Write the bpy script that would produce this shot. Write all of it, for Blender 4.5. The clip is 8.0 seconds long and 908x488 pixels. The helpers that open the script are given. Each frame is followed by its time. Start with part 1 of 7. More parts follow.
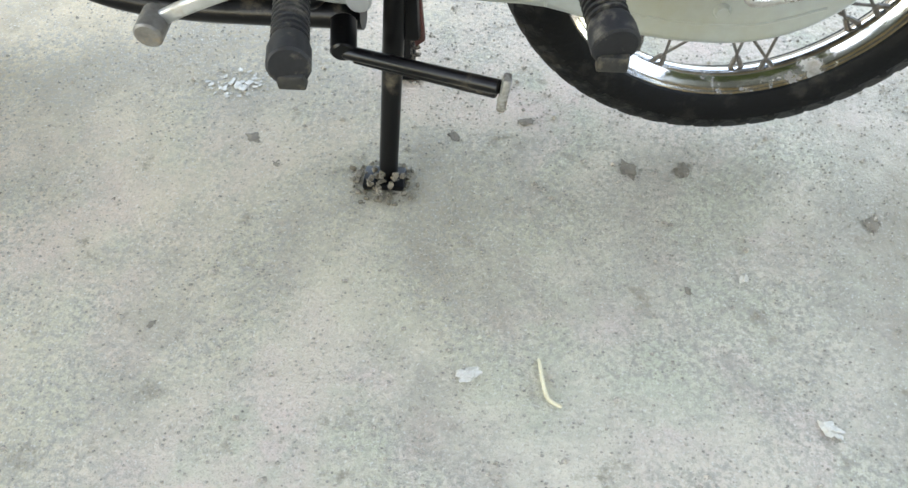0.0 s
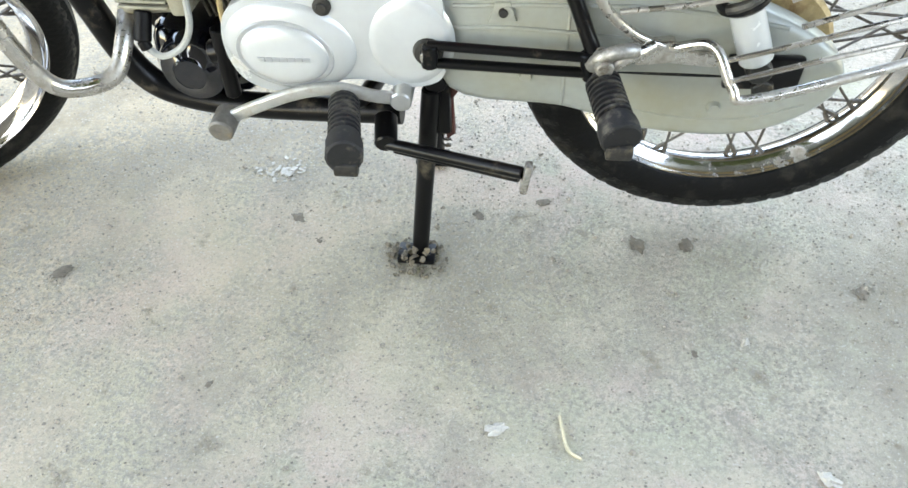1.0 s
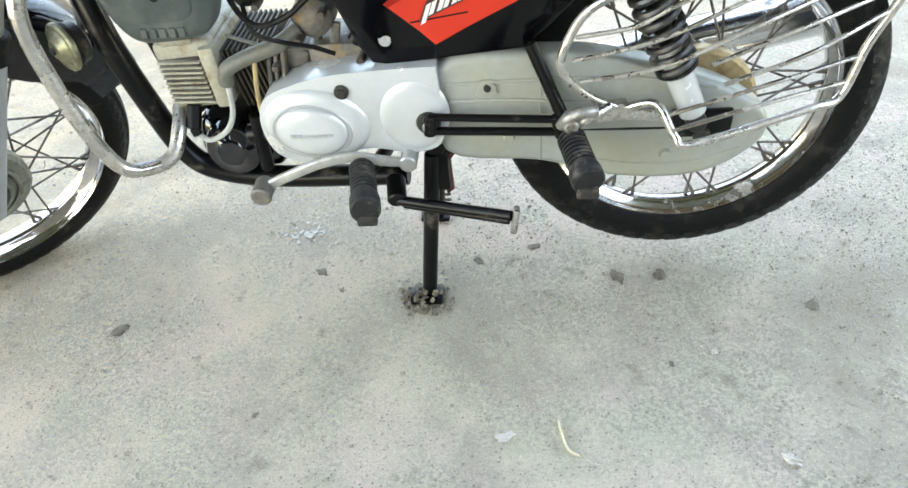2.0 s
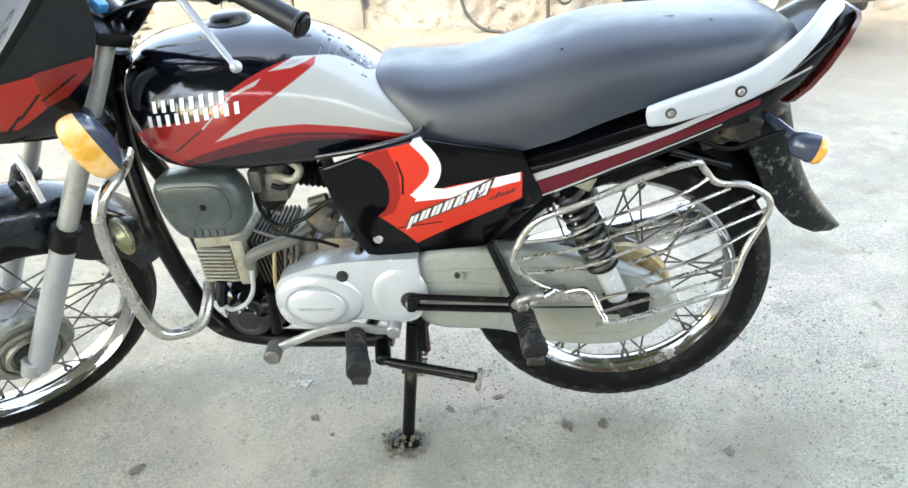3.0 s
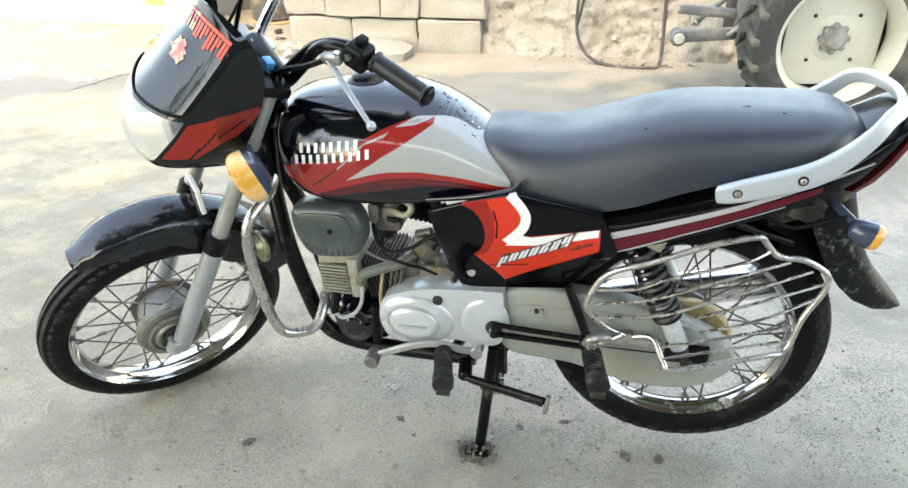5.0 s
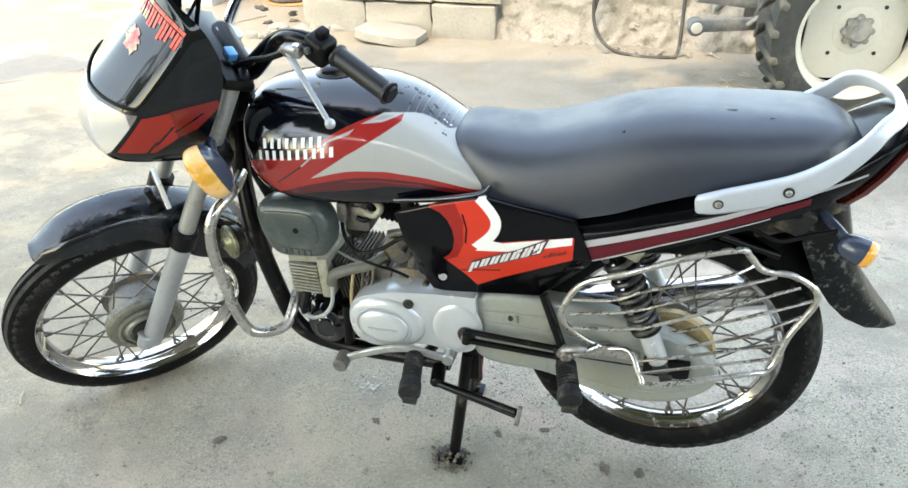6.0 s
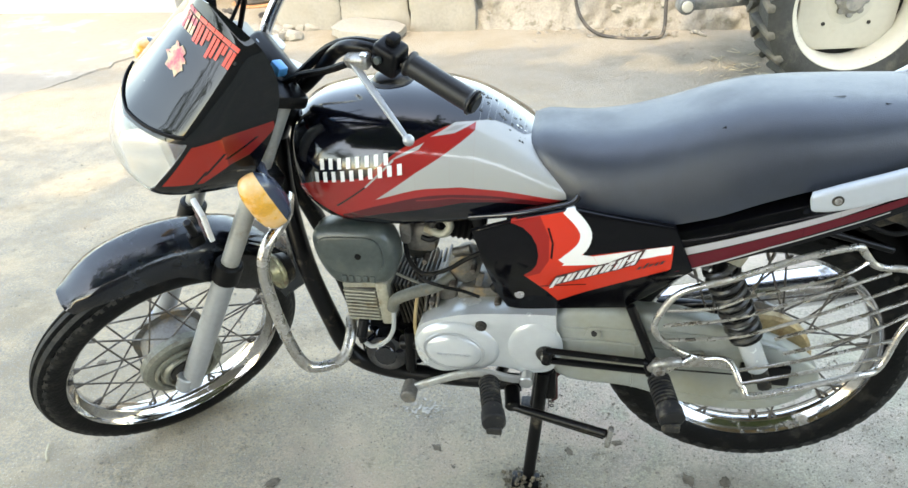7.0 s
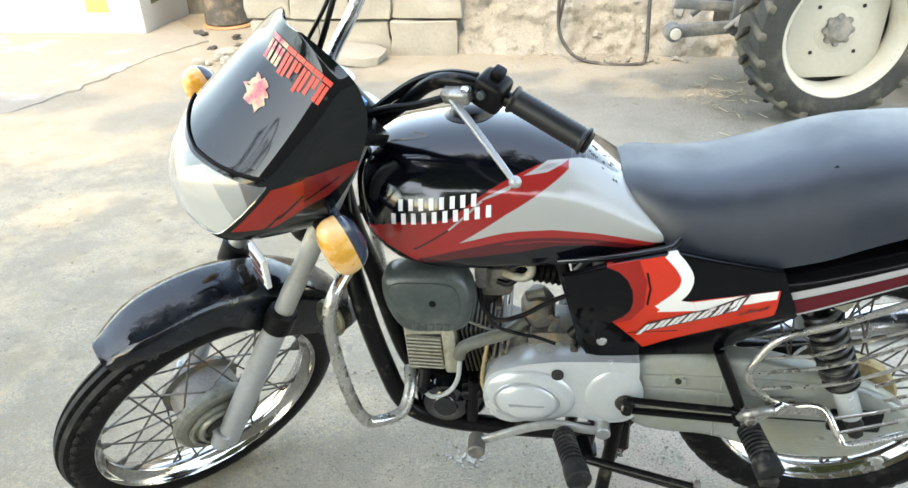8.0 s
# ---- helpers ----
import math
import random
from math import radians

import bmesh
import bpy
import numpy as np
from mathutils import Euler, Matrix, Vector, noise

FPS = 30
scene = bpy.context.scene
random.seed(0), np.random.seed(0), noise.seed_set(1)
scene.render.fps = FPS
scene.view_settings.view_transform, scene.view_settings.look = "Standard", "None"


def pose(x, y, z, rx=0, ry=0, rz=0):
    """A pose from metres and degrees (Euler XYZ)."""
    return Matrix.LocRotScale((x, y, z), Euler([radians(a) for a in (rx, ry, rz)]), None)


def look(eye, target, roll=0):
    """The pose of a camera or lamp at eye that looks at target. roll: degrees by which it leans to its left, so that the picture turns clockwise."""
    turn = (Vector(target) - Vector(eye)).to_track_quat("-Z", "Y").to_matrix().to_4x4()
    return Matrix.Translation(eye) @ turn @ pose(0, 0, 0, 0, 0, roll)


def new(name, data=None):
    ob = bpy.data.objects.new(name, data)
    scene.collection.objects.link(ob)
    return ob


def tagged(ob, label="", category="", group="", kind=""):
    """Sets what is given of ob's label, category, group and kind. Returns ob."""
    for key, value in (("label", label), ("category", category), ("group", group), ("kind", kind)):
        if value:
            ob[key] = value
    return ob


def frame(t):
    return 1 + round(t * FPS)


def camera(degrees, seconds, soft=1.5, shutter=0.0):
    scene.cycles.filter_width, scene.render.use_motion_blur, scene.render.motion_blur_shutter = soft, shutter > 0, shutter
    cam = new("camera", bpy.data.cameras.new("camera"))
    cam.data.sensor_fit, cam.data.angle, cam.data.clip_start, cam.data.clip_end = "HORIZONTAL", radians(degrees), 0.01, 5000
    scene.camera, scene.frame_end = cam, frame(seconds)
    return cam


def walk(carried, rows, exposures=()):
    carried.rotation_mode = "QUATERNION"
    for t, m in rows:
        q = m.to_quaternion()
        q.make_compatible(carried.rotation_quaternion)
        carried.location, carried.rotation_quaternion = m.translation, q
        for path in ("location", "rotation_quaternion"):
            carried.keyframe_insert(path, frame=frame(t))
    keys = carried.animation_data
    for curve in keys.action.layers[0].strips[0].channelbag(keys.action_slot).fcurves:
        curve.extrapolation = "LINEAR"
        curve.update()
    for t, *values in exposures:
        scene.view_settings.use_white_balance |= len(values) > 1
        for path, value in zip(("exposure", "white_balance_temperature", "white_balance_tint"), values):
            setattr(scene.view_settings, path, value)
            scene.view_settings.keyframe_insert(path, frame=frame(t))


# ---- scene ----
cam = camera(64.3, 8.0)
PATH = [
    (0, (0.125, -0.815, 0.788), (0.016, 0.381, -0.812), -0.8),
    (0.5, (0.117, -0.854, 0.831), (-0.007, 0.436, -0.693), -1.2),
    (1, (0.112, -0.896, 0.865), (-0.045, 0.464, -0.592), -2.0),
    (1.2, (0.118, -0.916, 0.876), (-0.052, 0.487, -0.539), -2.7),
    (2.3, (0.124, -1.121, 1.017), (-0.034, 0.443, -0.221), -5.3),
    (2.5, (0.126, -1.156, 1.067), (0.005, 0.467, -0.095), -3.8),
    (3, (0.15, -1.241, 1.173), (0.053, 0.473, 0.146), -2.7),
    (3.5, (0.157, -1.3, 1.239), (0.002, 0.453, 0.29), -2.1),
    (4, (0.149, -1.377, 1.292), (0.003, 0.365, 0.321), 1.4),
    (4.5, (0.15, -1.408, 1.32), (-0.129, 0.313, 0.34), -0.6),
    (6, (0.264, -1.29, 1.317), (-0.149, 0.375, 0.288), -0.7),
    (6.5, (0.169, -1.252, 1.317), (-0.22, 0.409, 0.273), -1.2),
    (7, (0.046, -1.209, 1.306), (-0.283, 0.459, 0.253), -3.3),
    (7.5, (-0.052, -1.186, 1.289), (-0.319, 0.48, 0.215), -2.3),
    (8, (-0.181, -1.141, 1.301), (-0.39, 0.574, 0.293), -1.6),
]
walk(cam, [(t, look(eye, target, roll)) for t, eye, target, roll in PATH], [(0.0, 3.90, 9400, 10), (1.0, 4.00, 9400, 10), (2.5, 3.88, 9250, 9), (3.5, 3.73, 9100, 10), (4.5, 3.49, 9450, 9), (6.0, 3.49, 9400, 8), (8.0, 3.44, 9350, 8)])

# ---- light ----
SUN_EL, SUN_AZ = 55.0, 262.0   # degrees; azimuth counted from +x towards +y
world = bpy.data.worlds.new("world")
scene.world = world
world.use_nodes = True
wn = world.node_tree
sky = wn.nodes.new("ShaderNodeTexSky")
sky.sky_type = "NISHITA"
sky.sun_disc = False
sky.sun_elevation = radians(SUN_EL)
sky.sun_rotation = radians(90 - SUN_AZ)
sky.dust_density = 1.0
wn.links.new(sky.outputs[0], wn.nodes["Background"].inputs[0])
wn.nodes["Background"].inputs[1].default_value = 0.15
sun = new("sun", bpy.data.lights.new("sun", "SUN"))
sun.data.energy, sun.data.angle, sun.data.color = 0.33, radians(0.5), (1.0, 0.92, 0.78)
sun_way = Vector((math.cos(radians(SUN_AZ)) * math.cos(radians(SUN_EL)), math.sin(radians(SUN_AZ)) * math.cos(radians(SUN_EL)), math.sin(radians(SUN_EL))))
sun.matrix_world = look(sun_way * 30, (0, 0, 0))


# ---- materials ----
def material(name, colour, rough=0.5, metal=0.0, vary=0.15, scale=8.0, bump=0.0, bump_scale=60.0, dirt=None, dirt_amount=0.4, dirt_scale=6.0, coat=0.0, spec=0.5, dirt_sharp=0.07):
    """A surface with variation at two scales, optional dirt patches and fine relief."""
    m = bpy.data.materials.new(name)
    m.use_nodes = True
    t = m.node_tree
    b = t.nodes["Principled BSDF"]
    b.inputs["Roughness"].default_value = rough
    b.inputs["Metallic"].default_value = metal
    b.inputs["Coat Weight"].default_value = coat
    b.inputs["Coat Roughness"].default_value = 0.06
    b.inputs["Specular IOR Level"].default_value = spec
    co = t.nodes.new("ShaderNodeTexCoord")
    n1 = t.nodes.new("ShaderNodeTexNoise")
    n1.inputs["Scale"].default_value, n1.inputs["Detail"].default_value = scale, 6
    n2 = t.nodes.new("ShaderNodeTexNoise")
    n2.inputs["Scale"].default_value, n2.inputs["Detail"].default_value = scale * 9, 4
    for n in (n1, n2):
        t.links.new(co.outputs["Object"], n.inputs["Vector"])
    add = t.nodes.new("ShaderNodeMath")
    t.links.new(n1.outputs["Fac"], add.inputs[0])
    t.links.new(n2.outputs["Fac"], add.inputs[1])
    rng = t.nodes.new("ShaderNodeMapRange")
    rng.inputs[1].default_value, rng.inputs[2].default_value = 0.6, 1.4
    rng.inputs[3].default_value, rng.inputs[4].default_value = 1 - vary, 1 + vary
    t.links.new(add.outputs[0], rng.inputs[0])
    mul = t.nodes.new("ShaderNodeVectorMath")
    mul.operation = "SCALE"
    mul.inputs[0].default_value = colour
    t.links.new(rng.outputs[0], mul.inputs["Scale"])
    out = mul.outputs[0]
    if dirt:
        nd = t.nodes.new("ShaderNodeTexNoise")
        nd.inputs["Scale"].default_value, nd.inputs["Detail"].default_value, nd.inputs["Roughness"].default_value = dirt_scale, 9, 0.65
        t.links.new(co.outputs["Object"], nd.inputs["Vector"])
        mr = t.nodes.new("ShaderNodeMapRange")
        mid = 0.74 - 0.40 * dirt_amount
        mr.inputs[1].default_value, mr.inputs[2].default_value = mid - dirt_sharp, mid + dirt_sharp
        t.links.new(nd.outputs["Fac"], mr.inputs[0])
        mix = t.nodes.new("ShaderNodeMix")
        mix.data_type = "RGBA"
        t.links.new(mr.outputs[0], mix.inputs[0])
        t.links.new(out, mix.inputs[6])
        mix.inputs[7].default_value = (*dirt, 1)
        out = mix.outputs[2]
        ro = t.nodes.new("ShaderNodeMapRange")
        ro.inputs[3].default_value, ro.inputs[4].default_value = rough, max(rough, 0.8)
        t.links.new(mr.outputs[0], ro.inputs[0])
        t.links.new(ro.outputs[0], b.inputs["Roughness"])
        if metal:
            me = t.nodes.new("ShaderNodeMapRange")
            me.inputs[3].default_value, me.inputs[4].default_value = metal, 0.0
            t.links.new(mr.outputs[0], me.inputs[0])
            t.links.new(me.outputs[0], b.inputs["Metallic"])
    t.links.new(out, b.inputs["Base Color"])
    if bump:
        nb = t.nodes.new("ShaderNodeTexNoise")
        nb.inputs["Scale"].default_value, nb.inputs["Detail"].default_value = bump_scale, 5
        t.links.new(co.outputs["Object"], nb.inputs["Vector"])
        bp = t.nodes.new("ShaderNodeBump")
        bp.inputs["Strength"].default_value, bp.inputs["Distance"].default_value = bump, 0.01
        t.links.new(nb.outputs["Fac"], bp.inputs["Height"])
        t.links.new(bp.outputs[0], b.inputs["Normal"])
    return m


def painted(name, base, zones, rough=0.25, coat=0.6, spec=0.5):
    """Gloss paint with sticker zones. zones: (colour, [polygons]); a polygon is a list of convex (x, z) corners."""
    m = material(name, base, rough, 0, 0.06, 5, bump=0.02, bump_scale=9, coat=coat, spec=spec)
    t = m.node_tree
    b = t.nodes["Principled BSDF"]
    co = t.nodes.new("ShaderNodeTexCoord")
    out = b.inputs["Base Color"].links[0].from_socket
    for colour, polygons in zones:
        union = None
        for poly in polygons:
            if sum(p[0] * q[1] - q[0] * p[1] for p, q in zip(poly, poly[1:] + poly[:1])) < 0:
                poly = poly[::-1]
            inside = None
            for (x0, z0), (x1, z1) in zip(poly, poly[1:] + poly[:1]):
                a, c = -(z1 - z0), x1 - x0
                k = math.hypot(a, c) or 1
                dot = t.nodes.new("ShaderNodeVectorMath")
                dot.operation = "DOT_PRODUCT"
                dot.inputs[1].default_value = (a / k, 0, c / k)
                t.links.new(co.outputs["Object"], dot.inputs[0])
                gt = t.nodes.new("ShaderNodeMapRange")
                d0 = (a * x0 + c * z0) / k
                gt.inputs[1].default_value, gt.inputs[2].default_value = d0 - 0.0005, d0 + 0.0005
                t.links.new(dot.outputs["Value"], gt.inputs[0])
                if inside is None:
                    inside = gt.outputs[0]
                else:
                    mi = t.nodes.new("ShaderNodeMath")
                    mi.operation = "MINIMUM"
                    t.links.new(inside, mi.inputs[0])
                    t.links.new(gt.outputs[0], mi.inputs[1])
                    inside = mi.outputs[0]
            if union is None:
                union = inside
            else:
                ma = t.nodes.new("ShaderNodeMath")
                ma.operation = "MAXIMUM"
                t.links.new(union, ma.inputs[0])
                t.links.new(inside, ma.inputs[1])
                union = ma.outputs[0]
        mix = t.nodes.new("ShaderNodeMix")
        mix.data_type = "RGBA"
        t.links.new(union, mix.inputs[0])
        t.links.new(out, mix.inputs[6])
        mix.inputs[7].default_value = (*colour, 1)
        out = mix.outputs[2]
    t.links.new(out, b.inputs["Base Color"])
    return m


def glass(name, colour, rough=0.03, ior=1.45):
    m = bpy.data.materials.new(name)
    m.use_nodes = True
    b = m.node_tree.nodes["Principled BSDF"]
    b.inputs["Base Color"].default_value = (*colour, 1)
    b.inputs["Roughness"].default_value = rough
    b.inputs["IOR"].default_value = ior
    b.inputs["Transmission Weight"].default_value = 0.9
    return m


BLACK_PAINT = material("black_paint", (0.0022, 0.0030, 0.0065), 0.07, 0, 0.2, 4, bump=0.012, bump_scale=14, coat=0.6, dirt=(0.05, 0.05, 0.05), dirt_amount=0.03, dirt_scale=30)
BLACK_FRAME = material("black_frame_paint", (0.002, 0.002, 0.0025), 0.30, 0, 0.3, 12, dirt=(0.08, 0.067, 0.05), dirt_amount=0.20, dirt_scale=22, spec=0.22)
BLACK_PLASTIC = material("black_plastic", (0.002, 0.002, 0.0025), 0.45, 0, 0.2, 10, dirt=(0.05, 0.045, 0.04), dirt_amount=0.12, spec=0.18)
GREY_PLASTIC = material("dark_grey_plastic", (0.046, 0.058, 0.056), 0.30, 0, 0.3, 9, bump=0.08, dirt=(0.12, 0.13, 0.115), dirt_amount=0.32, dirt_scale=9, dirt_sharp=0.14)
# fender film is dust, its blue also standing in for reflected sky
FENDER_PAINT = material("dusty_sky_sheen_black", (0.003, 0.004, 0.008), 0.08, 0, 0.2, 4, bump=0.02, bump_scale=12, coat=1.0, dirt=(0.045, 0.062, 0.086), dirt_amount=0.22, dirt_scale=6, dirt_sharp=0.2)
RUBBER = material("tyre_rubber", (0.0035, 0.0037, 0.004), 0.50, 0, 0.35, 14, bump=0.15, bump_scale=120, dirt=(0.045, 0.041, 0.035), dirt_amount=0.08, dirt_scale=22, spec=0.15, dirt_sharp=0.16)
TREAD = material("dusty_tread", (0.015, 0.0155, 0.015), 0.7, 0, 0.35, 20, bump=0.15, bump_scale=120, dirt=(0.075, 0.068, 0.056), dirt_amount=0.25, dirt_scale=18, spec=0.25, dirt_sharp=0.16)
GRIP_RUBBER = material("grip_rubber", (0.007, 0.007, 0.008), 0.45, 0, 0.3, 20, dirt=(0.035, 0.033, 0.030), dirt_amount=0.15, dirt_scale=40, spec=0.4)
PEG_RUBBER = material("peg_rubber", (0.012, 0.012, 0.013), 0.6, 0, 0.3, 20, dirt=(0.085, 0.077, 0.064), dirt_amount=0.34, dirt_scale=40, spec=0.3)
CHROME = material("chrome", (0.66, 0.66, 0.67), 0.20, 1.0, 0.10, 12, dirt=(0.17, 0.135, 0.09), dirt_amount=0.24, dirt_scale=22)
RIM_STEEL = material("dusty_rim_chrome", (0.50, 0.495, 0.49), 0.09, 1.0, 0.2, 12, bump=0.03, bump_scale=25, dirt=(0.12, 0.10, 0.075), dirt_amount=0.17, dirt_scale=22, dirt_sharp=0.12)
SPOKE_STEEL = material("spoke_steel", (0.16, 0.145, 0.13), 0.45, 0.7, 0.3, 30, dirt=(0.055, 0.04, 0.03), dirt_amount=0.55, dirt_scale=30)
SCUFFED_STEEL = material("scuffed_steel", (0.34, 0.33, 0.31), 0.42, 0.8, 0.3, 30, bump=0.15, dirt=(0.10, 0.08, 0.06), dirt_amount=0.42, dirt_scale=40)
GUARD_STEEL = material("stained_bright_steel", (0.52, 0.50, 0.47), 0.20, 1.0, 0.2, 14, dirt=(0.17, 0.145, 0.11), dirt_amount=0.33, dirt_scale=26, dirt_sharp=0.16)
STANCHION = material("grey_fork_tube", (0.40, 0.40, 0.38), 0.35, 0.6, 0.12, 12, dirt=(0.28, 0.25, 0.20), dirt_amount=0.3, dirt_scale=16)
BARREL = material("brown_baked_alloy", (0.042, 0.036, 0.027), 0.65, 0.3, 0.4, 20, bump=0.25, dirt=(0.13, 0.080, 0.040), dirt_amount=0.42, dirt_scale=22)
ALLOY = material("silver_alloy_paint", (0.50, 0.52, 0.525), 0.26, 0.3, 0.05, 7, dirt=(0.40, 0.36, 0.28), dirt_amount=0.12, dirt_scale=12)
FORK_ALLOY = material("fork_alloy", (0.36, 0.375, 0.39), 0.42, 0.5, 0.1, 9, dirt=(0.26, 0.24, 0.21), dirt_amount=0.15)
CAST = material("dusty_cast_alloy", (0.15, 0.14, 0.125), 0.5, 0.4, 0.35, 18, bump=0.25, dirt=(0.26, 0.18, 0.10), dirt_amount=0.34, dirt_scale=26)
HEAD_ALLOY = material("dusty_head_alloy", (0.30, 0.285, 0.225), 0.5, 0.25, 0.25, 16, bump=0.2, dirt=(0.20, 0.15, 0.085), dirt_amount=0.36, dirt_scale=24)
RUSTY = material("rusty_brown_alloy", (0.40, 0.30, 0.16), 0.5, 0.4, 0.3, 14, bump=0.2, dirt=(0.20, 0.115, 0.05), dirt_amount=0.4, dirt_scale=20)
HOSE_GREY = material("grey_green_hose", (0.12, 0.12, 0.10), 0.5, 0.1, 0.25, 18, dirt=(0.22, 0.15, 0.08), dirt_amount=0.3, dirt_scale=24)
CAST_DARK = material("dark_oily_metal", (0.025, 0.024, 0.022), 0.55, 0.4, 0.4, 22, bump=0.2, dirt=(0.14, 0.115, 0.08), dirt_amount=0.28, dirt_scale=18)
CHAINCASE = material("grey_enamel_chain_case", (0.285, 0.302, 0.285), 0.30, 0.15, 0.12, 8, dirt=(0.26, 0.245, 0.175), dirt_amount=0.40, dirt_scale=6, dirt_sharp=0.2)
SEAT_VINYL = material("grey_vinyl", (0.016, 0.022, 0.034), 0.40, 0, 0.2, 5, bump=0.10, bump_scale=500, dirt=(0.030, 0.034, 0.040), dirt_amount=0.2, dirt_scale=4, dirt_sharp=0.2, spec=0.8)
GRAB_SILVER = material("silver_grab_rail_paint", (0.44, 0.47, 0.50), 0.35, 0.2, 0.04, 8)
AMBER = material("amber_lens", (0.80, 0.36, 0.06), 0.15, 0, 0.25, 18, coat=0.6)
AMBER_PALE = material("pale_amber_lens", (0.84, 0.40, 0.045), 0.14, 0, 0.2, 22, coat=0.8, dirt=(0.86, 0.60, 0.36), dirt_amount=0.46, dirt_scale=13, dirt_sharp=0.12)
BLUE_GREY = material("blue_grey_plastic", (0.034, 0.046, 0.074), 0.25, 0, 0.2, 10, coat=0.3)
RED_LENS = material("red_tail_lens", (0.085, 0.016, 0.014), 0.2, 0, 0.2, 14, coat=0.5)
WHITE_STICKER = material("white_sticker", (0.75, 0.75, 0.74), 0.4, 0, 0.08, 30)
RED_STICKER = material("red_sticker", (0.75, 0.06, 0.035), 0.4, 0, 0.08, 30)
PINK_STICKER = material("pink_yellow_sticker", (0.55, 0.44, 0.26), 0.4, 0, 0.3, 60, dirt=(0.55, 0.13, 0.17), dirt_amount=0.58, dirt_scale=45)
DARK_STICKER = material("dark_sticker", (0.06, 0.02, 0.02), 0.4)
BLUE_PLASTIC = material("blue_plastic", (0.04, 0.25, 0.5), 0.4)
BRASS = material("dull_brass", (0.20, 0.20, 0.13), 0.40, 0.6, 0.25, 20, dirt=(0.10, 0.07, 0.045), dirt_amount=0.4, dirt_scale=25)
LENS = glass("clear_lens", (0.86, 0.88, 0.87), 0.05)
REFLECTOR = material("lamp_reflector", (0.5, 0.5, 0.5), 0.25, 1.0, 0.03, 10)

# ---- shape tools ----
def part(name, bm, mat, parent=None, label="", m=None, smooth=40.0):
    """Links a bmesh as one mesh object under a thing or a part."""
    me = bpy.data.meshes.new(name)
    bmesh.ops.recalc_face_normals(bm, faces=bm.faces)
    bm.to_mesh(me)
    bm.free()
    if smooth:
        me.polygons.foreach_set("use_smooth", [True] * len(me.polygons))
        me.set_sharp_from_angle(angle=radians(smooth))
    for x in (mat if isinstance(mat, (list, tuple)) else [mat]):
        me.materials.append(x)
    ob = new(name, me)
    ob.parent = parent
    if m is not None:
        ob.matrix_basis = m
    if label:
        ob["label"] = label
    return ob


def shared(name, data, parent, m=None):
    ob = new(name, data)
    ob.parent = parent
    if m is not None:
        ob.matrix_basis = m
    return ob


def thing(name, label, category, group="", m=None):
    ob = new(name)
    if m is not None:
        ob.matrix_basis = m
    return tagged(ob, label, category, group)


def smooth_path(points, n=6, closed=False):
    """Catmull-Rom through the points."""
    p = [Vector(q) for q in points]
    out = []
    count = len(p) if closed else len(p) - 1
    for i in range(count):
        if closed:
            a, b, c, d = p[i - 1], p[i], p[(i + 1) % len(p)], p[(i + 2) % len(p)]
        else:
            b, c = p[i], p[i + 1]
            a = p[i - 1] if i else b * 2 - c
            d = p[i + 2] if i + 2 < len(p) else c * 2 - b
        for k in range(n):
            s = k / n
            out.append(0.5 * (2 * b + (c - a) * s + (2 * a - 5 * b + 4 * c - d) * s * s + (3 * b - a - 3 * c + d) * s ** 3))
    if not closed:
        out.append(p[-1])
    return out


def sweep(bm, path, profile, closed=False, up=(0, 1, 0), scales=None):
    """Sweeps a closed profile [(side, up)] along a path."""
    rings = []
    n = len(path)
    side = None
    for i, p in enumerate(path):
        a = path[i - 1] if (i or closed) else p
        b = path[(i + 1) % n] if (i + 1 < n or closed) else p
        ahead = (b - a).normalized()
        ref = Vector(up) if side is None else side
        side = ref - ahead * ref.dot(ahead)
        if side.length < 1e-4:
            side = ahead.orthogonal()
        side.normalize()
        other = ahead.cross(side)
        s = scales[i] if scales else 1
        rings.append([bm.verts.new(p + side * (u * s) + other * (v * s)) for u, v in profile])
    k = len(profile)
    for i in range(n if closed else n - 1):
        r, q = rings[i], rings[(i + 1) % n]
        for j in range(k):
            bm.faces.new((r[j], r[(j + 1) % k], q[(j + 1) % k], q[j]))
    if not closed:
        bm.faces.new(rings[0])
        bm.faces.new(rings[-1][::-1])
    return bm


def circle(r, n=10, ry=None):
    return [(r * math.cos(2 * math.pi * i / n), (ry or r) * math.sin(2 * math.pi * i / n)) for i in range(n)]


def rounded(w, h, r, n=3):
    """A rounded rectangle profile."""
    out = []
    for cx, cy, a in ((w / 2 - r, h / 2 - r, 0), (-w / 2 + r, h / 2 - r, 90), (-w / 2 + r, -h / 2 + r, 180), (w / 2 - r, -h / 2 + r, 270)):
        out += [(cx + r * math.cos(radians(a + 90 * k / n)), cy + r * math.sin(radians(a + 90 * k / n))) for k in range(n + 1)]
    return out


def tube(points, r, n=10, steps=6, closed=False, smooth=True, bm=None, up=(0, 1, 0)):
    bm = bm or bmesh.new()
    path = smooth_path(points, steps, closed) if smooth else [Vector(p) for p in points]
    return sweep(bm, path, circle(r, n), closed, up)


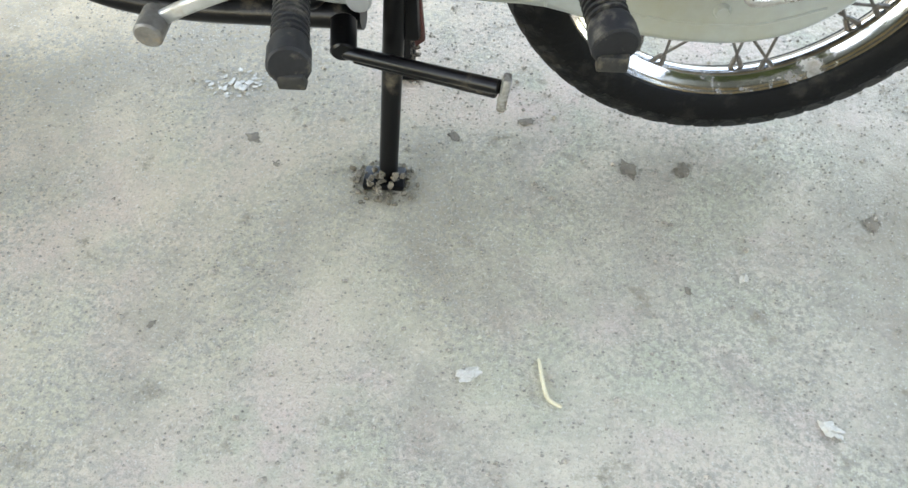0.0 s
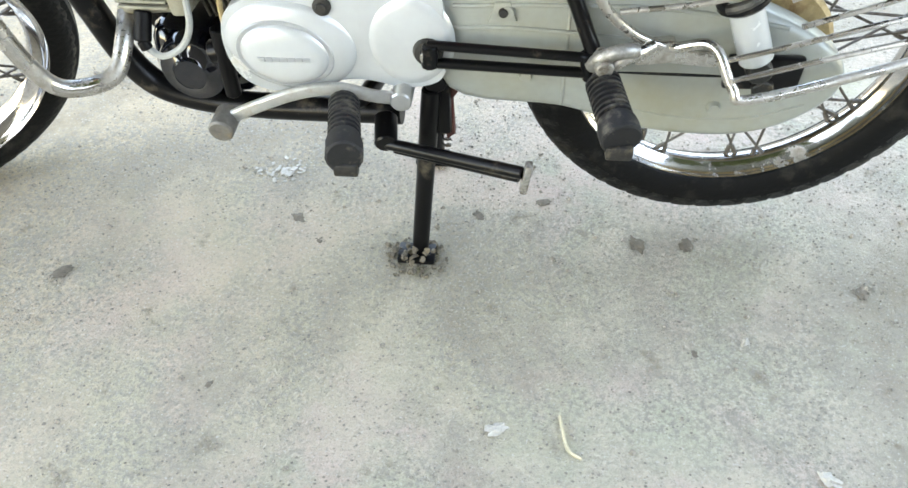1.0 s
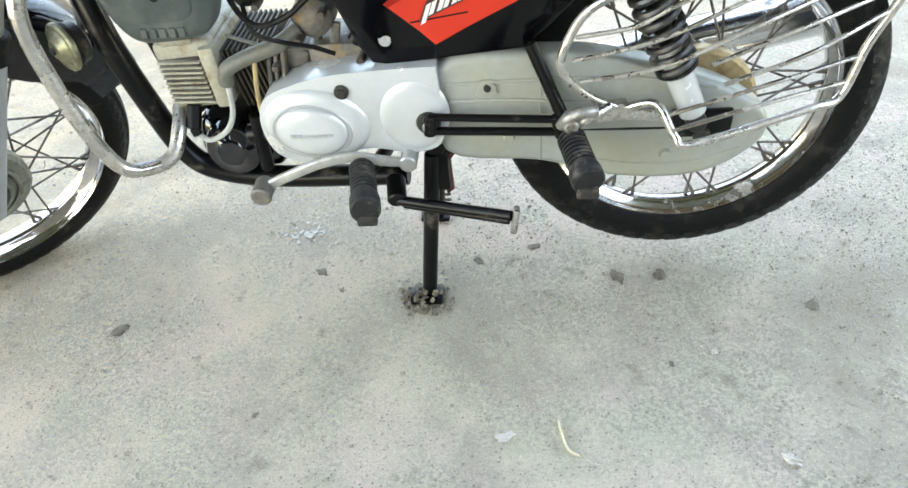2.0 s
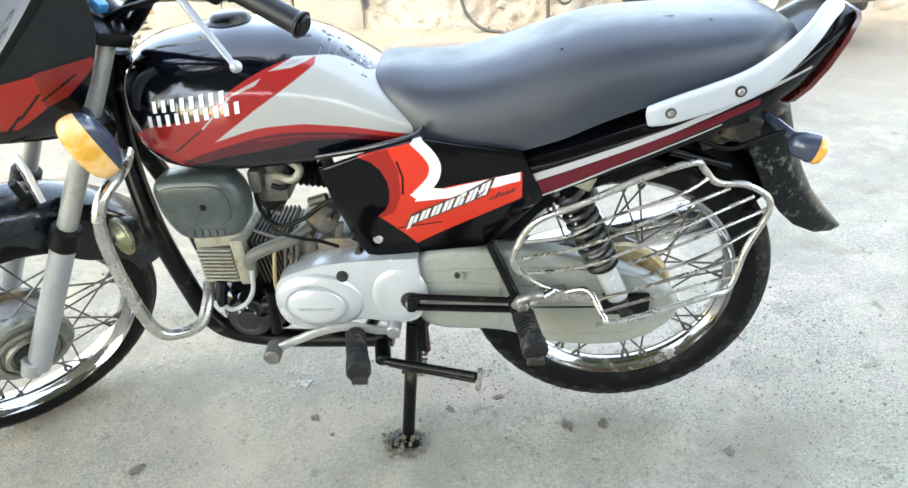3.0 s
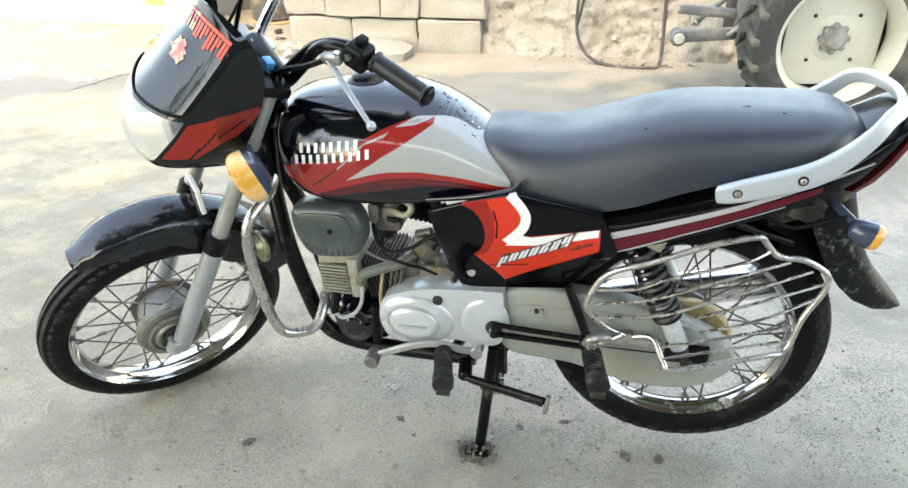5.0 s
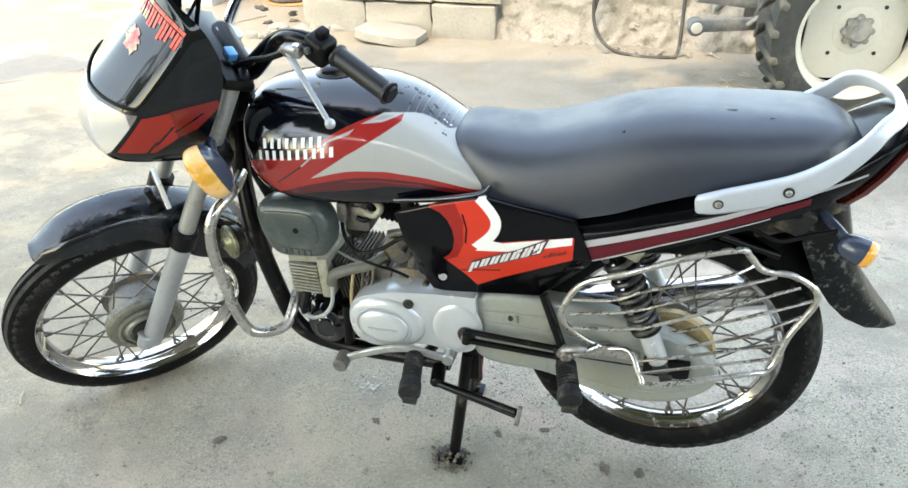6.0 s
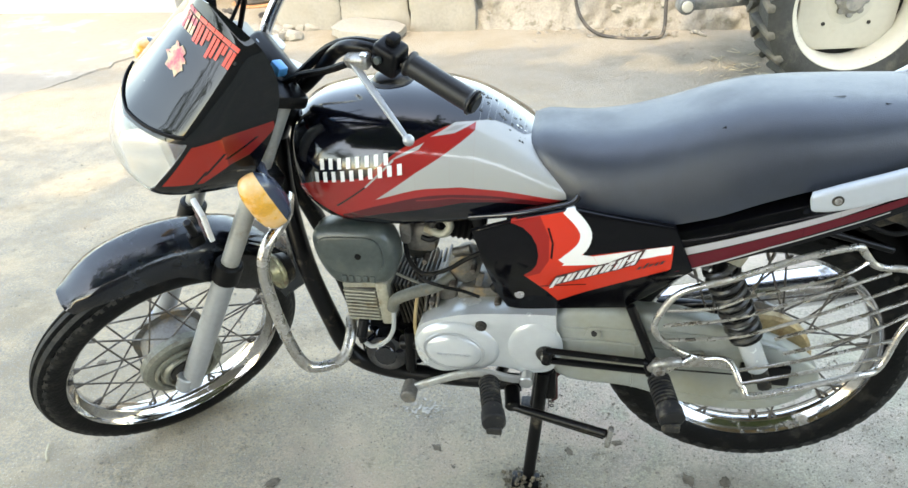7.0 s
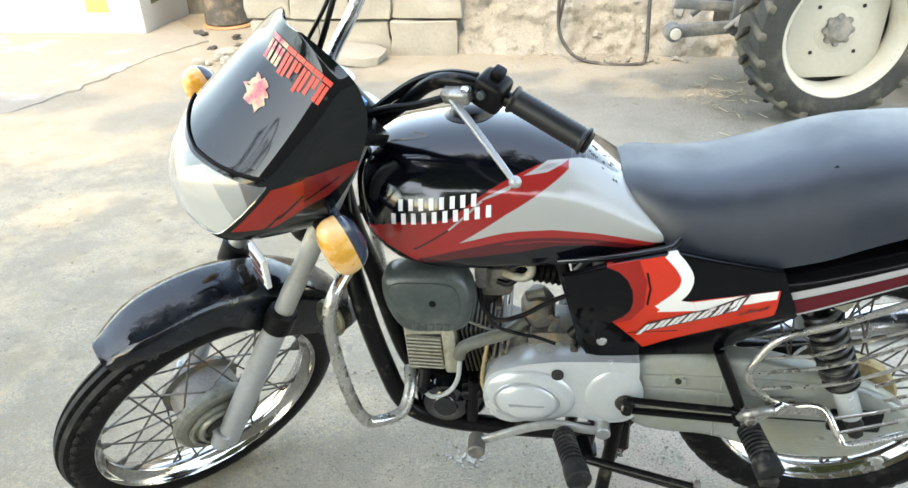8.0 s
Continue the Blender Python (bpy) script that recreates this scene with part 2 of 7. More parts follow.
def rod(a, b, r, n=12, bm=None, r2=None):
    """A straight round bar with chamfered ends, r2 at its far end."""
    bm = bm or bmesh.new()
    a, b = Vector(a), Vector(b)
    d = (b - a).normalized()
    r2 = r2 or r
    c = min(r, r2) * 0.15
    return sweep(bm, [a, a + d * c, b - d * c, b], circle(1, n), up=d.orthogonal(), scales=[r - c, r, r2, r2 - c])


def lathe(profile, centre=(0, 0, 0), axis="y", n=32, bm=None, caps=True):
    """Turns [(radius, along)] about an axis; open ends are closed where the radius is not 0."""
    bm = bm or bmesh.new()
    c = Vector(centre)
    rings = []
    for r, h in profile:
        ring = []
        for i in range(n):
            a = 2 * math.pi * i / n
            u, v = r * math.cos(a), r * math.sin(a)
            ring.append(bm.verts.new(c + Vector({"y": (u, h, v), "z": (u, v, h), "x": (h, u, v)}[axis])))
        rings.append(ring)
    for r, q in zip(rings, rings[1:]):
        for i in range(n):
            bm.faces.new((r[i], r[(i + 1) % n], q[(i + 1) % n], q[i]))
    for ring in (rings[0], rings[-1]) if caps else ():
        bm.faces.new(ring)
    if not caps:
        for i in range(n):
            bm.faces.new((rings[-1][i], rings[-1][(i + 1) % n], rings[0][(i + 1) % n], rings[0][i]))
    return bm


def loft(rings, bm=None, closed=True, caps=True):
    """Skins rings of equal length."""
    bm = bm or bmesh.new()
    made = [[bm.verts.new(p) for p in ring] for ring in rings]
    k = len(made[0])
    for r, q in zip(made, made[1:]):
        for j in range(k if closed else k - 1):
            bm.faces.new((r[j], r[(j + 1) % k], q[(j + 1) % k], q[j]))
    if caps and closed:
        bm.faces.new(made[0])
        bm.faces.new(made[-1][::-1])
    return bm


def plate(outline, y0, y1, bevel=0.004, bm=None, yf=None, segments=2):
    """An (x, z) outline as a plate from y0 to y1 with rounded edges. yf(x, z) shifts it sideways."""
    own = bmesh.new()
    a = [own.verts.new((x, y0, z)) for x, z in outline]
    b = [own.verts.new((x, y1, z)) for x, z in outline]
    own.faces.new(a)
    own.faces.new(b[::-1])
    for i in range(len(a)):
        j = (i + 1) % len(a)
        own.faces.new((a[i], a[j], b[j], b[i]))
    bmesh.ops.recalc_face_normals(own, faces=own.faces)
    if bevel:
        rim = [e for e in own.edges if abs(e.verts[0].co.y - e.verts[1].co.y) < 1e-6]
        bmesh.ops.bevel(own, geom=rim, offset=bevel, segments=segments, affect="EDGES", profile=0.5, clamp_overlap=True)
    if yf:
        for v in own.verts:
            v.co.y += yf(v.co.x, v.co.z)
    return merge(bm, own)


def merge(bm, own):
    if bm is None:
        return own
    me = bpy.data.meshes.new("tmp")
    own.to_mesh(me)
    own.free()
    bm.from_mesh(me)
    bpy.data.meshes.remove(me)
    return bm


def block(size, m=None, bevel=0.004, bm=None, segments=2):
    own = bmesh.new()
    bmesh.ops.create_cube(own, size=1)
    for v in own.verts:
        v.co = Vector((v.co.x * size[0], v.co.y * size[1], v.co.z * size[2]))
    if bevel:
        bmesh.ops.bevel(own, geom=own.edges[:], offset=bevel, segments=segments, affect="EDGES", profile=0.5, clamp_overlap=True)
    if m is not None:
        own.transform(m)
    return merge(bm, own)


def curve_outline(points, n=4):
    return [(p.x, p.z) for p in smooth_path([(x, 0, z) for x, z in points], n, True)]


def table(rows, x):
    """Linear look-up in rows of (x, value, value, ...), smoothed."""
    if x <= rows[0][0]:
        return rows[0][1:]
    for a, b in zip(rows, rows[1:]):
        if x <= b[0]:
            s = (x - a[0]) / (b[0] - a[0])
            return tuple(p + (q - p) * s for p, q in zip(a[1:], b[1:]))
    return rows[-1][1:]


def span(rows, n):
    """n look-ups evenly spread, eased by averaging neighbours."""
    x0, x1 = rows[0][0], rows[-1][0]
    d = (x1 - x0) / n * 1.5
    out = []
    for i in range(n + 1):
        x = x0 + (x1 - x0) * i / n
        e = min(d, x - x0, x1 - x)
        got = [table(rows, x + e * k) for k in (-1, -0.5, 0, 0.5, 1)]
        out.append((x, *[sum(g[j] for g in got) / 5 for j in range(len(got[0]))]))
    return out

# ---- ground ----
def ground_z(x, y):
    """The yard falls gently away behind the motorcycle."""
    s = max(0.0, y - 0.2)
    return -0.27 * (1 - math.exp(-(s * s / (s + 0.3)) / 1.6))


def build_ground():
    def steps(lo, hi, fine, n):
        inner = [lo + (hi - lo) * i / n for i in range(n + 1)]
        out, d = [], (hi - lo) / n
        while d < 400:
            d *= 1.7
            out.append(d)
        left, right, a, b = [], [], lo, hi
        for d in out:
            a, b = a - d, b + d
            left.append(a)
            right.append(b)
        return left[::-1] + inner + right
    xs, ys = steps(-4, 3.2, 0.05, 120), steps(-1.6, 4.2, 0.05, 100)
    bm = bmesh.new()
    grid = []
    for y in ys:
        row = []
        for x in xs:
            fade = 1.0 if abs(x) < 6 and -3 < y < 6 else 0.0
            near = min(1.0, max(0.0, (y - 0.4)))
            z = ground_z(x, min(y, 6.0)) + fade * (0.004 * noise.noise((x * 3, y * 3, 1)) + near * 0.018 * noise.noise((x * 1.3, y * 1.3, 5)))
            row.append(bm.verts.new((x, y, z)))
        grid.append(row)
    for r, q in zip(grid, grid[1:]):
        for i in range(len(xs) - 1):
            bm.faces.new((r[i], r[i + 1], q[i + 1], q[i]))
    return part("ground", bm, GROUND, smooth=180)


def ground_material():
    m = bpy.data.materials.new("dusty_concrete")
    m.use_nodes = True
    t = m.node_tree
    b = t.nodes["Principled BSDF"]
    b.inputs["Roughness"].default_value = 0.92
    b.inputs["Specular IOR Level"].default_value = 0.2
    co = t.nodes.new("ShaderNodeTexCoord")

    def noisy(scale, detail=6, rough=0.6):
        n = t.nodes.new("ShaderNodeTexNoise")
        n.inputs["Scale"].default_value, n.inputs["Detail"].default_value, n.inputs["Roughness"].default_value = scale, detail, rough
        t.links.new(co.outputs["Object"], n.inputs["Vector"])
        return n.outputs["Fac"]

    def ramp(sock, lo, hi):
        r = t.nodes.new("ShaderNodeMapRange")
        r.inputs[1].default_value, r.inputs[2].default_value = lo, hi
        t.links.new(sock, r.inputs[0])
        return r.outputs[0]

    def mix(fac, a, c):
        x = t.nodes.new("ShaderNodeMix")
        x.data_type = "RGBA"
        t.links.new(fac, x.inputs[0])
        for sock, v in ((x.inputs[6], a), (x.inputs[7], c)):
            if isinstance(v, tuple):
                sock.default_value = (*v, 1)
            else:
                t.links.new(v, sock)
        return x.outputs[2]

    base = mix(ramp(noisy(1.5, 6, 0.65), 0.40, 0.60), (0.590, 0.462, 0.390), (0.470, 0.455, 0.345))
    base = mix(ramp(noisy(6.5, 5, 0.6), 0.50, 0.62), base, (0.470, 0.458, 0.345))
    base = mix(ramp(noisy(7.7, 5, 0.6), 0.53, 0.64), base, (0.555, 0.455, 0.390))
    base = mix(ramp(noisy(5, 8, 0.7), 0.48, 0.70), base, (0.600, 0.525, 0.415))
    base = mix(ramp(noisy(2.1, 7, 0.7), 0.50, 0.66), base, (0.370, 0.330, 0.265))
    base = mix(ramp(noisy(9, 9, 0.75), 0.57, 0.68), base, (0.335, 0.298, 0.238))
    base = mix(ramp(noisy(3.1, 8, 0.7), 0.58, 0.76), base, (0.345, 0.312, 0.258))
    # sandy dust gathers away from the parking spot
    far = t.nodes.new("ShaderNodeVectorMath")
    far.operation = "DOT_PRODUCT"
    far.inputs[1].default_value = (-0.85, 0.60, 0)
    t.links.new(co.outputs["Object"], far.inputs[0])
    drift = t.nodes.new("ShaderNodeMath")
    drift.operation = "MULTIPLY_ADD"
    t.links.new(noisy(1.5, 6, 0.65), drift.inputs[0])
    drift.inputs[1].default_value = 2.2
    t.links.new(far.outputs["Value"], drift.inputs[2])
    sandy = ramp(drift.outputs[0], 0.70, 1.9)
    base = mix(sandy, base, mix(ramp(noisy(4.2, 8, 0.7), 0.43, 0.57), (0.530, 0.425, 0.290), (0.375, 0.305, 0.212)))
    base = mix(ramp(noisy(1.9, 7, 0.7), 0.56, 0.70), base, (0.300, 0.255, 0.188))
    # smudges of darker dirt
    base = mix(ramp(noisy(12, 8, 0.7), 0.595, 0.665), base, (0.265, 0.225, 0.165))
    # ground painted duller towards the bank to hold down the strong sunlight there
    split = t.nodes.new("ShaderNodeSeparateXYZ")
    t.links.new(co.outputs["Object"], split.inputs[0])
    foot = t.nodes.new("ShaderNodeMath")
    foot.operation = "MULTIPLY_ADD"
    t.links.new(noisy(2.7, 6, 0.65), foot.inputs[0])
    foot.inputs[1].default_value = 1.6
    t.links.new(split.outputs["Y"], foot.inputs[2])
    base = mix(ramp(foot.outputs[0], 2.6, 4.2), base, (0.275, 0.235, 0.175))
    # trampled, straw-stained soil round the tractor, widened and darkened to stand in for shade
    spot = t.nodes.new("ShaderNodeVectorMath")
    spot.operation = "DISTANCE"
    spot.inputs[1].default_value = (1.15, 3.25, -0.2)
    t.links.new(co.outputs["Object"], spot.inputs[0])
    worn = t.nodes.new("ShaderNodeMath")
    worn.operation = "MULTIPLY_ADD"
    t.links.new(noisy(3.5, 7, 0.7), worn.inputs[0])
    worn.inputs[1].default_value = 1.6
    t.links.new(spot.outputs["Value"], worn.inputs[2])
    base = mix(ramp(worn.outputs[0], 2.5, 1.3), base, (0.215, 0.200, 0.160))
    patch = t.nodes.new("ShaderNodeMath")
    patch.operation = "MULTIPLY"
    t.links.new(ramp(noisy(120, 4, 0.75), 0.44, 0.58), patch.inputs[0])
    t.links.new(ramp(noisy(3.4, 6, 0.65), 0.38, 0.54), patch.inputs[1])
    base = mix(patch.outputs[0], base, (0.330, 0.302, 0.250))
    base = mix(ramp(noisy(190, 5, 0.85), 0.53, 0.68), base, (0.30, 0.273, 0.230))
    base = mix(ramp(noisy(230, 3, 0.7), 0.57, 0.75), base, (0.60, 0.565, 0.49))
    base = mix(ramp(noisy(34, 6, 0.75), 0.66, 0.74), base, (0.22, 0.20, 0.17))
    t.links.new(base, b.inputs["Base Color"])
    bp = t.nodes.new("ShaderNodeBump")
    bp.inputs["Strength"].default_value, bp.inputs["Distance"].default_value = 1.0, 0.012
    t.links.new(noisy(140, 6, 0.7), bp.inputs["Height"])
    t.links.new(bp.outputs[0], b.inputs["Normal"])
    return m


GROUND = ground_material()
tagged(build_ground(), "dusty grey-brown concrete yard with grit and stains", "ground", kind="structure")

# ---- motorcycle ----
AXIS_POINT, RAKE, STEERED = Vector((-0.787, 0, 0.248)), 27.0, 48.0
STEER_AXIS = Vector((math.sin(radians(RAKE)), 0, math.cos(radians(RAKE))))
STEER = Matrix.Translation(AXIS_POINT) @ Matrix.Rotation(radians(STEERED), 4, STEER_AXIS) @ Matrix.Translation(-AXIS_POINT)
FRONT_HUB, REAR_HUB = Vector((-0.864, 0, 0.290)), Vector((0.406, 0, 0.346))

bike = thing("motorcycle", "black, red and silver commuter motorcycle, dusty, on its centre stand", "motorcycle")


def on_bike(name, bm, mat, label="", smooth=40.0):
    return part(name, bm, mat, bike, label, smooth=smooth)


def on_fork(name, bm, mat, label="", smooth=40.0):
    return part(name, bm, mat, bike, label, STEER, smooth=smooth)


def mirror(bm):
    """Adds the bmesh's mirror image across the middle plane."""
    own = bm.copy()
    for v in own.verts:
        v.co.y = -v.co.y
    bmesh.ops.reverse_faces(own, faces=own.faces)
    return merge(bm, own)


def flipped(bm):
    own = bm.copy()
    for v in own.verts:
        v.co.y = -v.co.y
    bmesh.ops.reverse_faces(own, faces=own.faces)
    return own


def build_wheel(name, hub, outer, width, hub_r, m, ribbed):
    rm, rim_r = outer - width * 0.52, 0.235
    # hub with flanges
    h = bmesh.new()
    lathe([(0.012, -0.075), (0.014, -0.06), (0.03, -0.058), (hub_r * 0.95, -0.05), (hub_r, -0.044), (hub_r, -0.034), (hub_r * 0.9, -0.03), (hub_r * 0.85, 0.03), (hub_r, 0.034), (hub_r, 0.044), (0.03, 0.05), (0.014, 0.06), (0.012, 0.075)], hub, n=36, bm=h)
    wheel = part(name, h, CAST, bike, m=m)
    # tyre: a torus whose tread carries lugs
    t = bmesh.new()
    n, k = 192, 48
    rings = []
    for i in range(n):
        a = 2 * math.pi * i / n
        ring = []
        for j in range(k):
            p = 2 * math.pi * j / k
            c, s = math.cos(p), math.sin(p)
            tread = c > 0.15
            r = rm + (outer - rm) * c * (1.0 if c > 0 else 1.1)
            if tread:
                side_j = min(j, k - j)
                if ribbed:
                    r -= 0.0075 if side_j in (2, 6) else 0.0
                    r -= 0.0040 if (i + side_j // 2) % 3 == 0 and side_j > 6 else 0.0
                else:
                    r -= 0.0045 if (i + side_j) % 4 == 0 and 1 < side_j < 6 else 0.0
                    r -= 0.0095 if i % 4 < 2 and side_j > 6 else 0.0
                    r -= 0.006 if side_j in (0, 6) else 0.0
            r = max(r, rim_r - 0.004)
            y = width / 2 * s
            ring.append(t.verts.new(hub + Vector((r * math.cos(a), y, r * math.sin(a)))))
        rings.append(ring)
    for i in range(n):
        r, q = rings[i], rings[(i + 1) % n]
        for j in range(k):
            t.faces.new((r[j], r[(j + 1) % k], q[(j + 1) % k], q[j]))
    tyre = part("tyre", t, [RUBBER, TREAD], wheel, "black dusty rubber tyre with block tread", smooth=35)
    for poly in tyre.data.polygons:
        q = poly.center - hub
        far = math.hypot(q.x, q.z)
        if far > rm + (outer - rm) * 0.40 and far > rm + (outer - rm) * math.sqrt(max(0.0, 1 - (q.y / width * 2) ** 2)) - 0.0018:
            poly.material_index = 1
    # rim: lipped channel
    r = bmesh.new()
    prof = [(rim_r, -0.024), (rim_r + 0.006, -0.028), (rim_r + 0.007, -0.031), (rim_r - 0.002, -0.032), (rim_r - 0.006, -0.026), (rim_r - 0.008, -0.016), (rim_r - 0.019, -0.011), (rim_r - 0.022, -0.004), (rim_r - 0.022, 0.004), (rim_r - 0.019, 0.011), (rim_r - 0.008, 0.016), (rim_r - 0.006, 0.026), (rim_r - 0.002, 0.032), (rim_r + 0.007, 0.031), (rim_r + 0.006, 0.028), (rim_r, 0.024)]
    rr = []
    for i in range(72):
        a = 2 * math.pi * i / 72
        rr.append([r.verts.new(hub + Vector((p * math.cos(a), y, p * math.sin(a)))) for p, y in prof])
    for i in range(72):
        for j in range(len(prof)):
            a, b = rr[i], rr[(i + 1) % 72]
            r.faces.new((a[j], a[(j + 1) % len(prof)], b[(j + 1) % len(prof)], b[j]))
    part("rim", r, RIM_STEEL, wheel, "chromed steel rim with dust and rust specks", smooth=60)
    # 36 crossed spokes on one mesh per side
    for side in (-1, 1):
        s = bmesh.new()
        skew = radians(52)
        a, b = Vector((hub_r * 0.97, 0.039 * side, 0)), Vector(((rim_r - 0.02) * math.cos(skew), 0.004 * side, (rim_r - 0.02) * math.sin(skew)))
        rod(a, b, 0.0021, 6, s)
        d = (a - b).normalized()
        rod(b - d * 0.004, b + d * 0.018, 0.0035, 6, s)
        me = None
        for i in range(9):
            for lean in (1, -1):
                turn = Matrix.Translation(hub) @ Matrix.Rotation(2 * math.pi * (i + (0.25 if side > 0 else 0) + (0.5 if lean < 0 else 0)) / 9, 4, "Y")
                if lean < 0:
                    turn = turn @ Matrix.Diagonal((1, 1, -1, 1))
                if me is None:
                    ob = part("spoke", s, SPOKE_STEEL, wheel, m=turn)
                    me = ob.data
                else:
                    shared("spoke", me, wheel, turn)
    return wheel


front_wheel = build_wheel("front_wheel", FRONT_HUB, 0.294, 0.074, 0.080, STEER, True)
rear_wheel = build_wheel("rear_wheel", REAR_HUB, 0.305, 0.084, 0.072, None, False)


def drum(hub, r, y0, depth):
    bm = lathe([(0.0135, y0 - 0.012), (0.014, y0 - 0.004), (r * 0.45, y0), (r * 0.62, y0 + 0.003), (r * 0.66, y0 + 0.009), (r * 0.93, y0 + 0.011), (r, y0 + 0.018), (r, y0 + depth)], hub, n=40)
    return bm


BRAKE_GREY = material("dusty_brake_alloy", (0.205, 0.205, 0.172), 0.42, 0.45, 0.3, 20, bump=0.2, dirt=(0.10, 0.085, 0.065), dirt_amount=0.4, dirt_scale=24)
b = drum(FRONT_HUB, 0.090, -0.072, 0.034)
lathe([(0.060, -0.0705), (0.064, -0.0735), (0.068, -0.0705), (0.068, -0.065), (0.060, -0.065)], FRONT_HUB, n=40, bm=b, caps=False)
for a in (20, 140, 260):
    block((0.05, 0.006, 0.006), Matrix.Translation(FRONT_HUB + Vector((0, -0.06, 0))) @ Matrix.Rotation(radians(a), 4, "Y") @ pose(0.045, 0, 0), 0.002, b)
panel = part("brake_panel", b, BRAKE_GREY, front_wheel, "dusty grey alloy drum brake panel")
# dark plate stands in for the depth of the hub's opening
part("hub_opening", lathe([(0.001, -0.0800), (0.030, -0.0795), (0.036, -0.0770), (0.037, -0.068)], FRONT_HUB, n=32), CAST_DARK, panel, "dark plate standing in for the dark opening at the speedometer drive")
part("panel_ring", lathe([(0.040, -0.0730), (0.044, -0.0785), (0.049, -0.0785), (0.053, -0.0730), (0.053, -0.066), (0.040, -0.066)], FRONT_HUB, n=40, caps=False), BRAKE_GREY, panel)
for a in range(15, 375, 72):
    at = FRONT_HUB + Vector((0.022 * math.cos(radians(a)), 0, 0.022 * math.sin(radians(a))))
    part("panel_nut", rod(at + Vector((0, -0.0855, 0)), at + Vector((0, -0.078, 0)), 0.0055, 6), SCUFFED_STEEL, panel)

# tank: sections of (x, top, bottom, half width)
TANK = [(-0.482, 0.800, 0.735, 0.035), (-0.470, 0.832, 0.722, 0.085), (-0.440, 0.858, 0.700, 0.118), (-0.400, 0.870, 0.680, 0.145), (-0.340, 0.880, 0.672, 0.160), (-0.270, 0.886, 0.672, 0.164), (-0.190, 0.880, 0.676, 0.160), (-0.130, 0.864, 0.680, 0.150), (-0.080, 0.838, 0.686, 0.140), (-0.035, 0.808, 0.694, 0.134), (0.010, 0.775, 0.706, 0.130), (0.035, 0.748, 0.716, 0.124)]


def tank_ring(x, top, low, w):
    mid = low + 0.28 * (top - low)
    half = []
    for i in range(15):
        a = radians(90 - 90 * i / 14)
        half.append((w * math.cos(a) ** 0.80, mid + (top - mid) * math.sin(a) ** 0.85))
    for i in range(1, 7):
        s = i / 6
        half.append((w * (1 - 0.10 * s ** 2.5), mid + (low - mid) * s))
    half.append((w * 0.78, low - 0.004))
    return [Vector((x, -y, z)) for y, z in half] + [Vector((x, y, z)) for y, z in half[:0:-1]]


def eased(points, n=3):
    """A line of (x, z) points rounded between them."""
    return [(p.x, p.z) for p in smooth_path([(x, 0, z) for x, z in points], n)]


